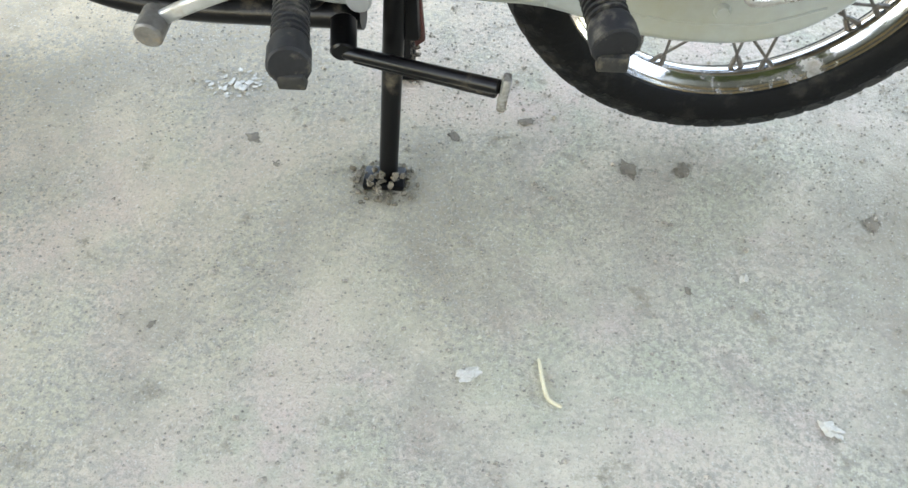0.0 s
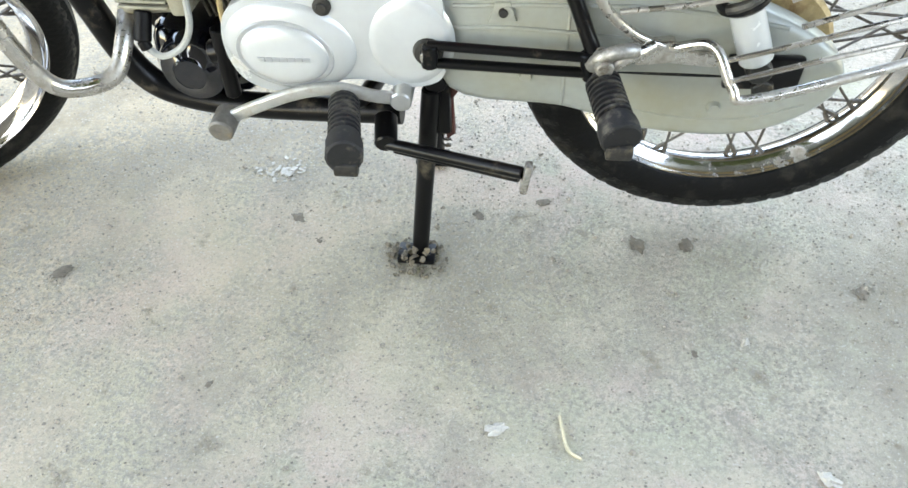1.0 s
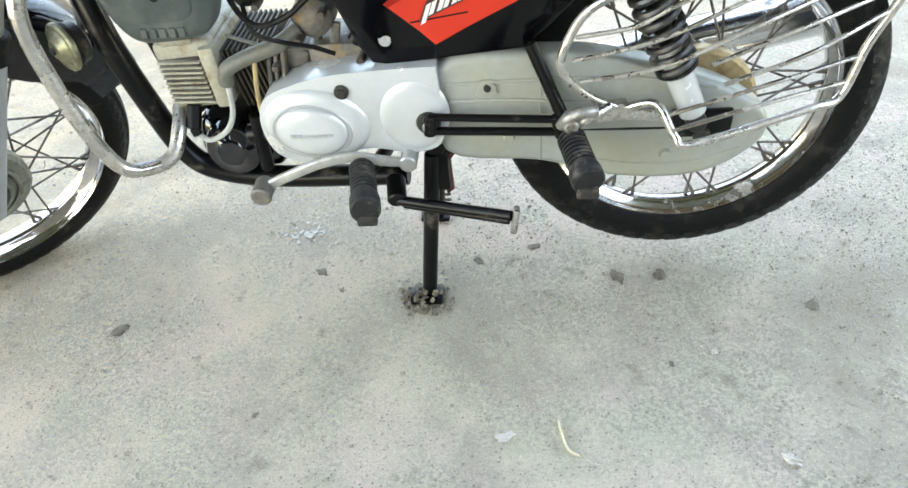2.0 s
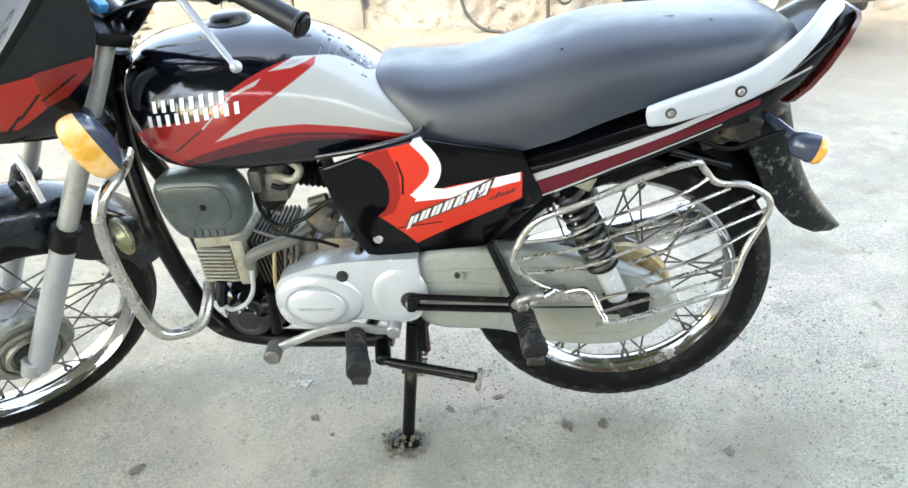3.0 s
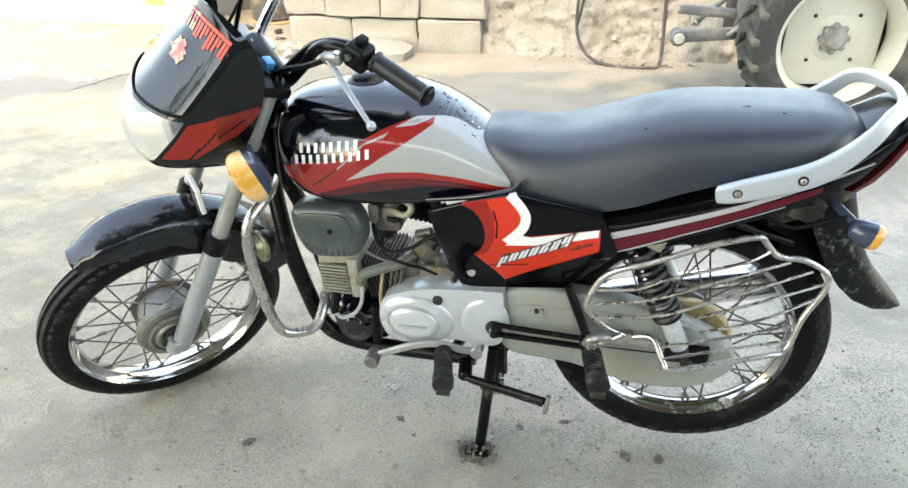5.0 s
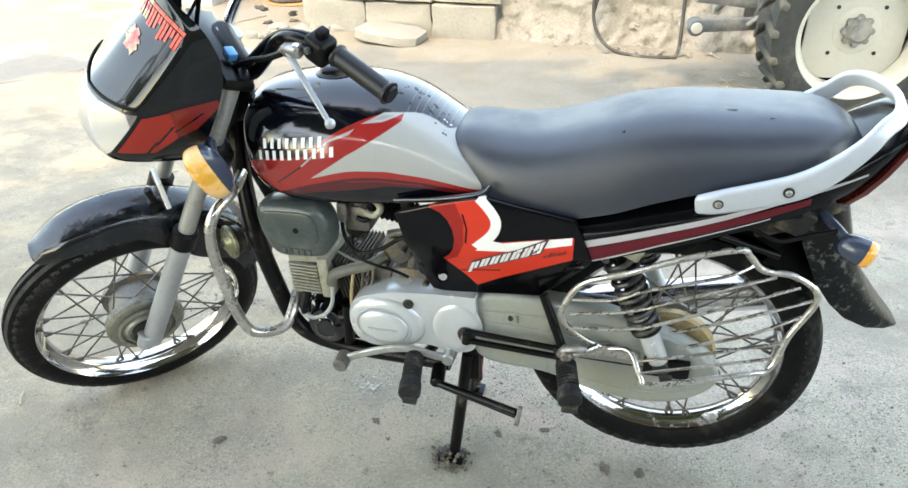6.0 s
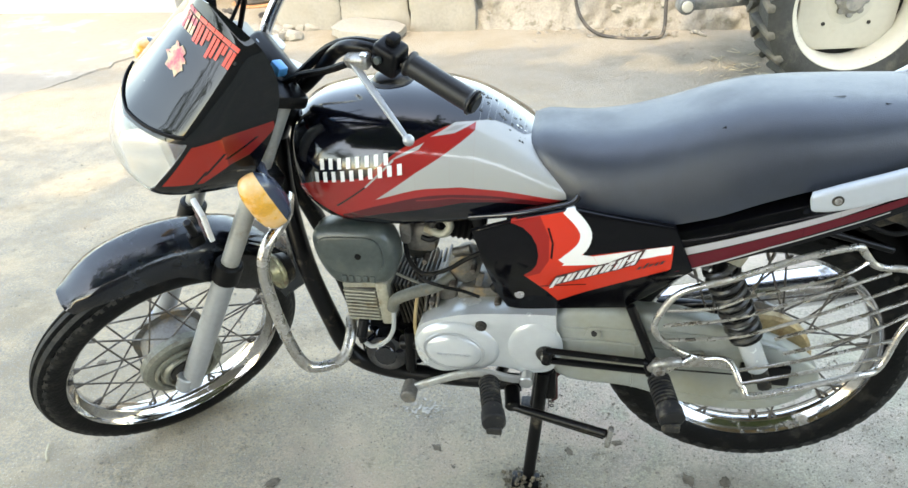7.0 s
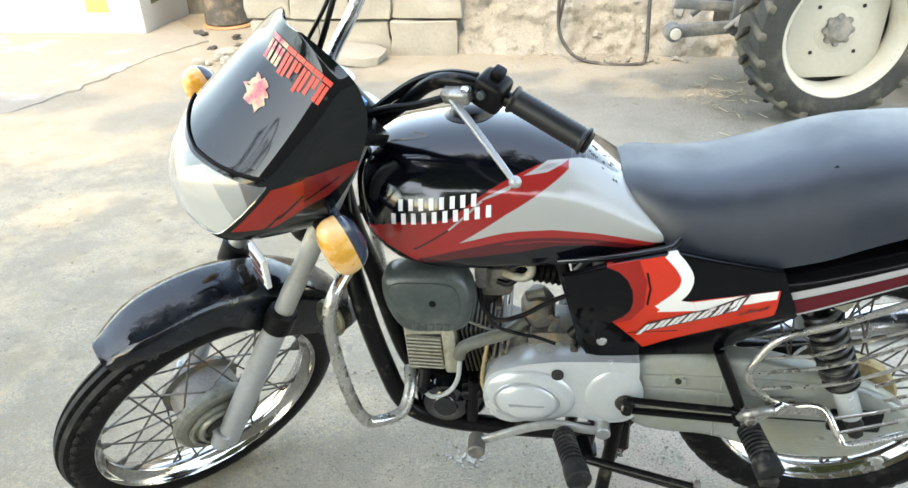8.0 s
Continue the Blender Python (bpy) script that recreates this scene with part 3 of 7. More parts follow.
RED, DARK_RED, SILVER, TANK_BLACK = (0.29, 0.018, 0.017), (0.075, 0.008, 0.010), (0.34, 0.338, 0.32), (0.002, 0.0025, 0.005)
TOP_EDGE = eased([(-0.20, 0.8450), (-0.165, 0.8475), (-0.120, 0.8435), (-0.096, 0.8375), (-0.070, 0.8245), (-0.048, 0.8105), (-0.02, 0.800)], 2)
TANK_PAINT = painted("tank_paint", TANK_BLACK, [
    (RED, [[(-0.47, 0.60), (-0.307, 0.60), (-0.307, 0.767), (-0.398, 0.751), (-0.47, 0.715)], [(-0.308, 0.60), (0.06, 0.60), (0.06, 0.85)] + eased([(-0.308, 0.767), (-0.260, 0.805), (-0.216, 0.829), (-0.174, 0.843), (-0.124, 0.849)])[::-1]]),
    (SILVER, [[(-0.297, 0.724), (-0.2215, 0.70), (-0.2215, 0.7765)], [(-0.222, 0.70), (-0.1635, 0.70), (-0.1635, 0.8113), (-0.222, 0.7765)], [(-0.164, 0.70), (-0.1245, 0.70), (-0.1245, 0.8345), (-0.164, 0.811)], [(-0.125, 0.70), (0.06, 0.70), (0.06, 0.95), (-0.125, 0.95)], [(-0.310, 0.750), (-0.308, 0.748), (-0.256, 0.797), (-0.258, 0.800)], [(-0.262, 0.797), (-0.215, 0.814), (-0.206, 0.824), (-0.25, 0.805)], [(-0.20, 0.822), (-0.158, 0.834), (-0.12, 0.836), (-0.115, 0.845), (-0.158, 0.847), (-0.195, 0.832)]]),
    ((0.030, 0.010, 0.010), [[(-0.369, 0.707), (-0.365, 0.706), (-0.308, 0.748), (-0.310, 0.750)]]),
    (RED, [eased([(-0.297, 0.726), (-0.2215, 0.7475), (-0.1635, 0.751), (-0.1245, 0.749), (-0.0775, 0.740), (-0.0195, 0.730), (0.06, 0.712)]) + [(0.06, 0.60), (-0.297, 0.60)]]),
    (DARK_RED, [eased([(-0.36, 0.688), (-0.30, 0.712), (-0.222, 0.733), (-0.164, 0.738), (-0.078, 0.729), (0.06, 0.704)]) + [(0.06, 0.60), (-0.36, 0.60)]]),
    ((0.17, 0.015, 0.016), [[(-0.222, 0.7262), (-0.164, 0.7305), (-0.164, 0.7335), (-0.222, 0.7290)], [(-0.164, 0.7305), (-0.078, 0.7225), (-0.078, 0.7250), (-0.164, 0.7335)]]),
    (TANK_BLACK, [[a, b, (b[0], 0.99), (a[0], 0.99)] for a, b in zip(TOP_EDGE, TOP_EDGE[1:])]),
    ((0.26, 0.25, 0.245), [[(-0.180, 0.831), (-0.155, 0.838), (-0.132, 0.839), (-0.130, 0.843), (-0.158, 0.843), (-0.178, 0.836)]]),
    (TANK_BLACK, [[(-0.50, 0.60), (-0.36, 0.60), (-0.36, 0.686), (-0.395, 0.697), (-0.50, 0.76)], eased([(-0.40, 0.672), (-0.37, 0.684), (-0.286, 0.699), (-0.222, 0.716), (-0.159, 0.722), (-0.077, 0.718), (0.007, 0.707), (0.06, 0.700)]) + [(0.06, 0.60), (-0.40, 0.60)]]),
], 0.10, 0.35, 0.45)
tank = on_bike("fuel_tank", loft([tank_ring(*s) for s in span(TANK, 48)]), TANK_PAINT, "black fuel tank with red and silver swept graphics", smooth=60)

# seat
SEAT = [(-0.045, 0.800, 0.785, 0.060), (-0.030, 0.814, 0.775, 0.088), (0.000, 0.814, 0.755, 0.108), (0.035, 0.810, 0.712, 0.126), (0.070, 0.810, 0.690, 0.136), (0.130, 0.816, 0.684, 0.142), (0.200, 0.834, 0.692, 0.146), (0.270, 0.858, 0.712, 0.148), (0.330, 0.872, 0.738, 0.147), (0.400, 0.878, 0.762, 0.144), (0.500, 0.881, 0.782, 0.136), (0.580, 0.883, 0.802, 0.122), (0.625, 0.874, 0.815, 0.100), (0.650, 0.856, 0.830, 0.060)]


def seat_ring(x, top, low, w):
    half = []
    for i in range(21):
        a = radians(90 - 90 * i / 20)
        half.append((w * 1.03 * math.cos(a) ** 0.55, low + (top - low) * math.sin(a) ** 0.80))
    half.append((w * 0.9, low - 0.003))
    return [Vector((x, -y, z)) for y, z in half] + [Vector((x, y, z)) for y, z in half[:0:-1]]


seat = on_bike("seat", loft([seat_ring(*s) for s in span(SEAT, 60)]), SEAT_VINYL, "long dark grey vinyl dual seat", smooth=70)


# side panels
def panel_y(x, z):
    return -min(max(z - 0.5, 0) * 0.5, 0.062)


PANEL = [(-0.129, 0.677), (-0.118, 0.640), (-0.092, 0.500), (-0.075, 0.474), (-0.05, 0.470), (0.144, 0.488), (0.175, 0.520), (0.243, 0.614), (0.206, 0.700), (0.10, 0.716), (0.042, 0.727), (-0.05, 0.703)]
BITE = [(-0.066 + 0.052 * math.cos(radians(a)), 0.633 + 0.064 * math.sin(radians(a))) for a in range(0, 360, 20)]
SWOOSH = []
swoosh_line = [Vector((x, 0, z)) for x, z in eased([(0.034, 0.724), (0.052, 0.704), (0.064, 0.682), (0.061, 0.660), (0.049, 0.643), (0.034, 0.628)], 3)]
for a, c in zip(swoosh_line, swoosh_line[1:]):
    side = Vector((-(c - a).z, 0, (c - a).x)).normalized() * 0.0095
    over = (c - a) * 0.25
    SWOOSH.append([((p + q).x, (p + q).z) for p, q in ((a - over, side), (c + over, side), (c + over, -side), (a - over, -side))])
PANEL_PAINT = painted("side_panel_paint", (0.002, 0.002, 0.003), [
    ((0.60, 0.040, 0.022), [[(-0.06, 0.70), (-0.055, 0.594), (0.020, 0.502), (0.124, 0.566), (0.206, 0.617), (0.206, 0.665), (0.03, 0.722)]]),
    ((0.30, 0.020, 0.016), [[(-0.06, 0.70), (-0.055, 0.594), (-0.036, 0.571), (-0.012, 0.585), (0.004, 0.625), (0.004, 0.672), (-0.012, 0.712)]]),
    ((0.03, 0.006, 0.006), [[(0.000, 0.690), (0.004, 0.690), (0.012, 0.660), (0.008, 0.660)], [(0.008, 0.660), (0.012, 0.660), (0.010, 0.628), (0.006, 0.630)]]),
    ((0.002, 0.002, 0.003), [BITE, [(0.062, 0.637), (0.203, 0.665), (0.21, 0.76), (0.045, 0.76), (0.052, 0.70)], [(0.2065, 0.58), (0.26, 0.58), (0.26, 0.74), (0.2065, 0.74)]]),
    ((0.76, 0.75, 0.73), SWOOSH + [[(0.026, 0.612), (0.088, 0.618), (0.078, 0.638), (0.045, 0.641)], [(0.088, 0.618), (0.203, 0.650), (0.203, 0.665), (0.078, 0.638)], [(0.020, 0.628), (0.032, 0.616), (0.052, 0.632), (0.044, 0.646)]]),
    ((0.02, 0.008, 0.008), [[(-0.010, 0.541), (0.070, 0.556), (0.069, 0.559), (-0.012, 0.544)]]),
], 0.12, 0.12, 0.16)
b = plate(PANEL, -0.108, -0.094, 0.004)
bmesh.ops.triangulate(b, faces=[f for f in b.faces if len(f.verts) > 4])
bmesh.ops.subdivide_edges(b, edges=[e for e in b.edges if e.calc_length() > 0.03], cuts=4, use_grid_fill=True)
for v in b.verts:
    v.co.y += panel_y(v.co.x, v.co.z)
right_panel = flipped(b)
left_panel = on_bike("side_panel", b, PANEL_PAINT, "black side panel with red and white graphics")
on_bike("side_panel", right_panel, PANEL_PAINT)

# tail cowl: (x, top, bottom, half width)
TAIL = [(0.208, 0.690, 0.600, 0.163), (0.240, 0.696, 0.612, 0.166), (0.300, 0.715, 0.633, 0.167), (0.400, 0.745, 0.668, 0.163), (0.500, 0.770, 0.705, 0.153), (0.580, 0.800, 0.738, 0.138), (0.640, 0.838, 0.768, 0.120), (0.680, 0.868, 0.805, 0.105), (0.705, 0.884, 0.845, 0.096), (0.720, 0.889, 0.872, 0.088)]
TAIL_PAINT = painted("tail_paint", (0.002, 0.002, 0.003), [
    ((0.36, 0.345, 0.34), [[(0.2, 0.636), (0.45, 0.7235), (0.45, 0.732), (0.2, 0.650)], [(0.45, 0.7235), (0.66, 0.806), (0.66, 0.810), (0.45, 0.732)], [(0.24, 0.616), (0.353, 0.664), (0.353, 0.667), (0.24, 0.620)], [(0.353, 0.664), (0.522, 0.729), (0.522, 0.731), (0.353, 0.667)]]),
    ((0.095, 0.009, 0.014), [[(0.2, 0.604), (0.40, 0.687), (0.40, 0.705), (0.2, 0.634)], [(0.40, 0.687), (0.58, 0.757), (0.58, 0.769), (0.40, 0.705)]]),
], 0.18, 0.15, 0.2)
b = loft([[Vector((x, s * yy, z)) for s, yy, z in [(-1, w * 0.55, top), (-1, w * 0.86, top - 0.006), (-1, w * 0.97, top - 0.022), (-1, w, (top + low) / 2), (-1, w * 0.99, low + 0.006), (-1, w * 0.92, low), (-1, w * 0.5, low + 0.008), (1, w * 0.5, low + 0.008), (1, w * 0.92, low), (1, w * 0.99, low + 0.006), (1, w, (top + low) / 2), (1, w * 0.97, top - 0.022), (1, w * 0.86, top - 0.006), (1, w * 0.55, top)]] for x, top, low, w in span(TAIL, 30)])
on_bike("tail_cowl", b, TAIL_PAINT, "black tail cowl with silver and maroon stripes", smooth=50)

# grab rail
half = [(0.398, -0.166, 0.753), (0.406, -0.168, 0.755), (0.440, -0.170, 0.765), (0.540, -0.163, 0.796), (0.592, -0.154, 0.826), (0.634, -0.142, 0.864), (0.660, -0.124, 0.892), (0.688, -0.085, 0.902), (0.704, 0, 0.903)]
path = smooth_path(half + [(x, -y, z) for x, y, z in half[-2::-1]], 8)
n = len(path)
b = bmesh.new()
rise = lambda i: 0.70 + 0.34 * math.sin(math.pi * min(1, i / (n * 0.36))) ** 2
sweep(b, path, rounded(0.020, 0.042, 0.008, 4), up=(0, 1, 0), scales=[rise(min(i, n - 1 - i)) * (1 if min(i, n - 1 - i) > 6 else math.sqrt(max(0.12, 1 - (1 - min(i, n - 1 - i) / 7) ** 2))) for i in range(n)])
rail = on_bike("grab_rail", b, GRAB_SILVER, "silver painted pillion grab rail", smooth=60)

# fork, fender, fairing
for side in (-1, 1):
    y = 0.092 * side
    f = bmesh.new()
    rod((-0.868, y, 0.268), (-0.715, y, 0.568), 0.0235, 18, f, 0.0225)
    rod((-0.885, y, 0.262), (-0.868, y, 0.300), 0.020, 14, f)
    leg = on_fork("fork_leg", f, FORK_ALLOY, "grey painted fork slider")
    part("dust_seal", rod((-0.722, y, 0.554), (-0.700, y, 0.598), 0.0275, 18), BLACK_PLASTIC, leg, "black rubber dust seal")
    part("stanchion", rod((-0.705, y, 0.588), (-0.525, y, 0.945), 0.0180, 16), STANCHION, leg, "grey steel fork tube")
on_fork("triple_clamp", merge(block((0.07, 0.26, 0.03), Matrix.Translation((-0.600, 0, 0.800)) @ pose(0, 0, 0, 0, 27), 0.008), block((0.06, 0.25, 0.026), Matrix.Translation((-0.525, 0, 0.945)) @ pose(0, 0, 0, 0, 27), 0.008)), BLACK_FRAME)

FENDER = []
for i in range(25):
    s = i / 24
    a = radians(-24 + 100 * s)
    r = 0.338 + 0.030 * math.sin(min(1, s * 2.5) * math.pi / 2) - 0.012 * s
    w = 0.030 + 0.028 * math.sin(min(1, s * 5) * math.pi / 2)
    ring = []
    for u, d in ((-1.02, 0.056), (-1.0, 0.030), (-0.92, 0.012), (-0.6, 0.002), (0, 0), (0.6, 0.002), (0.92, 0.012), (1, 0.030), (1.02, 0.056)):
        d2 = d * (0.45 + 0.55 * min(1, s * 4)) + ((0.034 * min(1, max(0, s - 0.25) * 2.2) + 0.034 * max(0.0, math.sin(math.pi * min(1.0, max(0.0, (s - 0.38) / 0.5))))) if abs(u) > 1.01 else 0)
        ring.append(FRONT_HUB + Vector((math.sin(a) * (r - d2), u * w, math.cos(a) * (r - d2))))
    FENDER.append(ring)
b = loft(FENDER, closed=False)
bmesh.ops.solidify(b, geom=b.faces[:], thickness=0.003)
on_fork("front_fender", b, FENDER_PAINT, "glossy black front mudguard", smooth=60)

# fairing shell: (z, nose x, corner x, corner half width, rear x, rear half width, sideways shift)
FAIRING = [(0.765, -0.715, -0.690, 0.060, -0.640, 0.075, 0.0), (0.800, -0.762, -0.735, 0.082, -0.640, 0.104, -0.004), (0.830, -0.790, -0.762, 0.092, -0.630, 0.118, -0.008), (0.861, -0.802, -0.778, 0.098, -0.610, 0.130, -0.011), (0.915, -0.801, -0.745, 0.112, -0.585, 0.136, -0.016), (0.958, -0.770, -0.714, 0.119, -0.566, 0.132, -0.022), (0.985, -0.738, -0.683, 0.117, -0.554, 0.125, -0.025), (1.030, -0.690, -0.634, 0.110, -0.550, 0.117, -0.031), (1.078, -0.638, -0.585, 0.098, -0.560, 0.101, -0.036), (1.108, -0.618, -0.592, 0.062, -0.580, 0.066, -0.038), (1.126, -0.606, -0.602, 0.022, -0.598, 0.026, -0.040)]


def shell(cuts, thickness):
    """The fairing's skin, kept on the inner side of each cut (point, direction kept) in the side view."""
    rings = []
    for z, xf, xc, yc, xb, yb, shift in span(FAIRING, 44):
        front = [(xf + (xc - xf) * (0.06 * s + 0.94 * s * s), yc * s) for s in (0, 0.12, 0.25, 0.38, 0.5, 0.62, 0.74, 0.85, 0.93)]
        side = [(xc + (xb - xc) * s, yc + (yb - yc) * s) for s in (0.06, 0.14, 0.28, 0.46, 0.64, 0.82, 1.0)]
        half = front + side
        for _ in range(3):
            half = half[:1] + [((a[0] + 2 * q[0] + c[0]) / 4, (a[1] + 2 * q[1] + c[1]) / 4) for a, q, c in zip(half, half[1:], half[2:])] + half[-1:]
        ring = [Vector((x, shift - y, z)) for x, y in half[::-1]] + [Vector((x, shift + y, z)) for x, y in half[1:]]
        rings.append(ring)
    bm = loft(rings, closed=False)
    for (x, z), (dx, dz) in cuts:
        bmesh.ops.bisect_plane(bm, geom=bm.verts[:] + bm.edges[:] + bm.faces[:], plane_co=(x, 0, z), plane_no=(-dx, 0, -dz), clear_outer=True)
    bmesh.ops.recalc_face_normals(bm, faces=bm.faces)
    bmesh.ops.solidify(bm, geom=bm.faces[:], thickness=thickness)
    return bm


def cut(a, b):
    """A cut along a line in the side view; what lies left of a-to-b is kept."""
    return (a, (-(b[1] - a[1]), b[0] - a[0]))


V0, V1, V2, TIP, LOW = (-0.772, 0.962), (-0.707, 0.957), (-0.560, 0.958), (-0.786, 0.853), (-0.60, 0.765)
VISOR_PAINT = material("smoked_visor", (0.004, 0.005, 0.006), 0.04, 0, 0.3, 7, bump=0.006, bump_scale=9, coat=0.1, dirt=(0.05, 0.055, 0.06), dirt_amount=0.06, dirt_scale=40, spec=0.38)
visor = on_fork("windscreen", shell([cut(V0, V1), cut(V1, V2)], 0.003), VISOR_PAINT, "smoke-tinted windscreen with red lettering and a sticker", smooth=60)
FAIR_PAINT = painted("fairing_paint", (0.002, 0.002, 0.003), [
    ((0.31, 0.020, 0.013), [[(-0.762, 0.872), (-0.702, 0.853), (-0.655, 0.884), (-0.655, 0.950), (-0.703, 0.950)]]),
    ((0.17, 0.014, 0.013), [[(-0.656, 0.884), (-0.62, 0.898), (-0.572, 0.94), (-0.572, 0.954), (-0.656, 0.953)]]),
    ((0.005, 0.005, 0.006), [[(-0.725, 0.848), (-0.718, 0.846), (-0.690, 0.884), (-0.694, 0.884)], [(-0.700, 0.872), (-0.692, 0.874), (-0.655, 0.915), (-0.660, 0.916)], [(-0.66, 0.902), (-0.655, 0.900), (-0.60, 0.932), (-0.604, 0.934)]]),
], 0.16, 0.2, 0.3)
side_cut = cut(TIP, V1)
on_fork("fairing_side", shell([cut(V2, V1), (side_cut[0], (-side_cut[1][0], -side_cut[1][1])), cut(TIP, LOW)], 0.004), FAIR_PAINT, "black headlamp fairing with red side flashes", smooth=60)
headlamp = on_fork("headlamp", shell([cut(V1, V0), side_cut], 0.003), LENS, "large clear headlamp lens below the windscreen", smooth=60)
b = lathe([(0.004, -0.62), (0.03, -0.625), (0.06, -0.65), (0.085, -0.70), (0.092, -0.725)], (0, 0, 0.866), "x", 32)
part("reflector", b, REFLECTOR, headlamp, "bright lamp reflector")

# engine and chain case
COVER = curve_outline([(-0.258, 0.385), (-0.245, 0.43), (-0.20, 0.452), (-0.14, 0.466), (-0.06, 0.472), (0.010, 0.474), (0.018, 0.468), (0.020, 0.40), (0.016, 0.345), (-0.03, 0.330), (-0.09, 0.340), (-0.15, 0.330), (-0.205, 0.318), (-0.245, 0.338)], 5)
b = plate(COVER, -0.126, -0.05, 0.014, segments=4)
crankcase = on_bike("crankcase_cover", b, ALLOY, "silver painted engine side cover")
def oval(profile, centre, tall, tilt, n=44):
    """A turned shape squeezed to an oval on the side of the engine."""
    bm = lathe(profile, (0, 0, 0), n=n)
    bm.transform(Matrix.Translation((centre[0], 0, centre[1])) @ Matrix.Rotation(radians(tilt), 4, "Y") @ Matrix.Diagonal((1, 1, tall, 1)))
    return bm


part("cover_lobe", oval([(0.001, -0.1362), (0.052, -0.1358), (0.064, -0.1345), (0.074, -0.1315), (0.082, -0.1270), (0.087, -0.118)], (-0.172, 0.384), 0.74, 6), ALLOY, crankcase)
cap = part("magneto_cap", oval([(0.0005, -0.1452), (0.028, -0.1447), (0.043, -0.1430), (0.051, -0.1402), (0.055, -0.1372), (0.057, -0.13)], (-0.178, 0.379), 0.74, 6), ALLOY, crankcase, "oval silver magneto cap")
part("cap_seam", oval([(0.0005, -0.1366), (0.0605, -0.1366), (0.062, -0.1352), (0.062, -0.13)], (-0.178, 0.379), 0.74, 6), FORK_ALLOY, cap)
part("cover_swell", oval([(0.001, -0.1312), (0.026, -0.1308), (0.040, -0.1292), (0.050, -0.1264), (0.055, -0.12)], (-0.022, 0.394), 1.15, 0, 36), ALLOY, crankcase)
on_bike("crankcase", block((0.30, 0.12, 0.15), Matrix.Translation((-0.115, -0.01, 0.382)), 0.03, segments=3), CAST, "dusty cast crankcase")

CASE = curve_outline([(0.016, 0.465), (0.20, 0.478), (0.30, 0.462), (0.38, 0.438), (0.45, 0.408), (0.500, 0.370), (0.505, 0.325), (0.46, 0.280), (0.40, 0.258), (0.33, 0.256), (0.26, 0.266), (0.168, 0.294), (0.020, 0.318)], 5)
b = plate(CASE, -0.112, -0.062, 0.012, segments=3)
case = on_bike("chain_case", b, CHAINCASE, "grey enamelled full chain case, stained")
COVERS = curve_outline([(-0.440, 0.640), (-0.418, 0.664), (-0.36, 0.670), (-0.300, 0.664), (-0.275, 0.630), (-0.272, 0.580), (-0.292, 0.540), (-0.34, 0.530), (-0.400, 0.532), (-0.432, 0.580)], 5)
COVERS = [(-0.272 + (x + 0.272) * 0.93, 0.537 + (z - 0.53) * 0.89) for x, z in COVERS]
b = plate(COVERS, -0.156, -0.085, 0.022, segments=4)
air_box = on_bike("air_filter_box", b, GREY_PLASTIC, "dark grey plastic filter box with moulded lettering")

# frame
b = tube([(-0.525, 0, 0.79), (-0.515, -0.03, 0.65), (-0.487, -0.06, 0.52), (-0.455, -0.06, 0.385), (-0.425, -0.06, 0.300), (-0.375, -0.06, 0.262), (-0.27, -0.06, 0.245), (-0.05, -0.07, 0.25)], 0.019, 12)
right_tube = flipped(b)
on_bike("frame_tube", b, BLACK_FRAME, "black painted frame down tube")
on_bike("frame_tube", right_tube, BLACK_FRAME)

# lamp bucket under the fairing
b = loft([[Vector((x, w * math.cos(2 * math.pi * i / 20), z + h * math.sin(2 * math.pi * i / 20))) for i in range(20)] for x, w, z, h in ((-0.700, 0.090, 0.858, 0.086), (-0.670, 0.098, 0.842, 0.092), (-0.620, 0.090, 0.835, 0.088), (-0.585, 0.06, 0.835, 0.07))])
on_fork("lamp_bucket", b, BLACK_PLASTIC, "black headlamp shell")

# instruments
cluster = on_fork("instrument_pod", block((0.075, 0.15, 0.05), Matrix.Translation((-0.512, 0, 0.928)) @ pose(0, 0, 0, 0, -35), 0.02, segments=3), BLACK_PLASTIC, "black instrument pod")
for y in (-0.040, 0.040):
    b = lathe([(0.022, 0), (0.026, 0.003), (0.026, 0.012), (0.022, 0.014), (0.002, 0.013)], n=28, axis="z")
    b.transform(Matrix.Translation((-0.492, y, 0.938)) @ pose(0, 0, 0, 0, 25))
    part("dial", b, FORK_ALLOY, cluster, "small grey-rimmed dial")
part("switch_cap", block((0.020, 0.026, 0.018), Matrix.Translation((-0.516, -0.062, 0.972)) @ pose(0, 0, 0, 10, 20, 10), 0.004), BLUE_PLASTIC, cluster, "blue plastic cap")

# handlebar: left grip over the tank, right end out ahead
b = tube([(-0.483, 0, 0.900), (-0.483, -0.05, 0.904), (-0.463, -0.100, 0.967), (-0.448, -0.150, 1.037), (-0.428, -0.190, 1.062), (-0.390, -0.240, 1.054), (-0.345, -0.345, 1.037)], 0.0112, 14, 8)
bar = on_fork("handlebar", b, BLACK_FRAME, "handlebar with black rubber grip")
b = tube([(-0.483, 0, 0.900), (-0.487, 0.060, 0.908), (-0.474, 0.092, 0.935), (-0.425, 0.100, 1.002), (-0.375, 0.125, 1.055), (-0.340, 0.20, 1.062), (-0.30, 0.33, 1.05)], 0.0112, 14, 8)
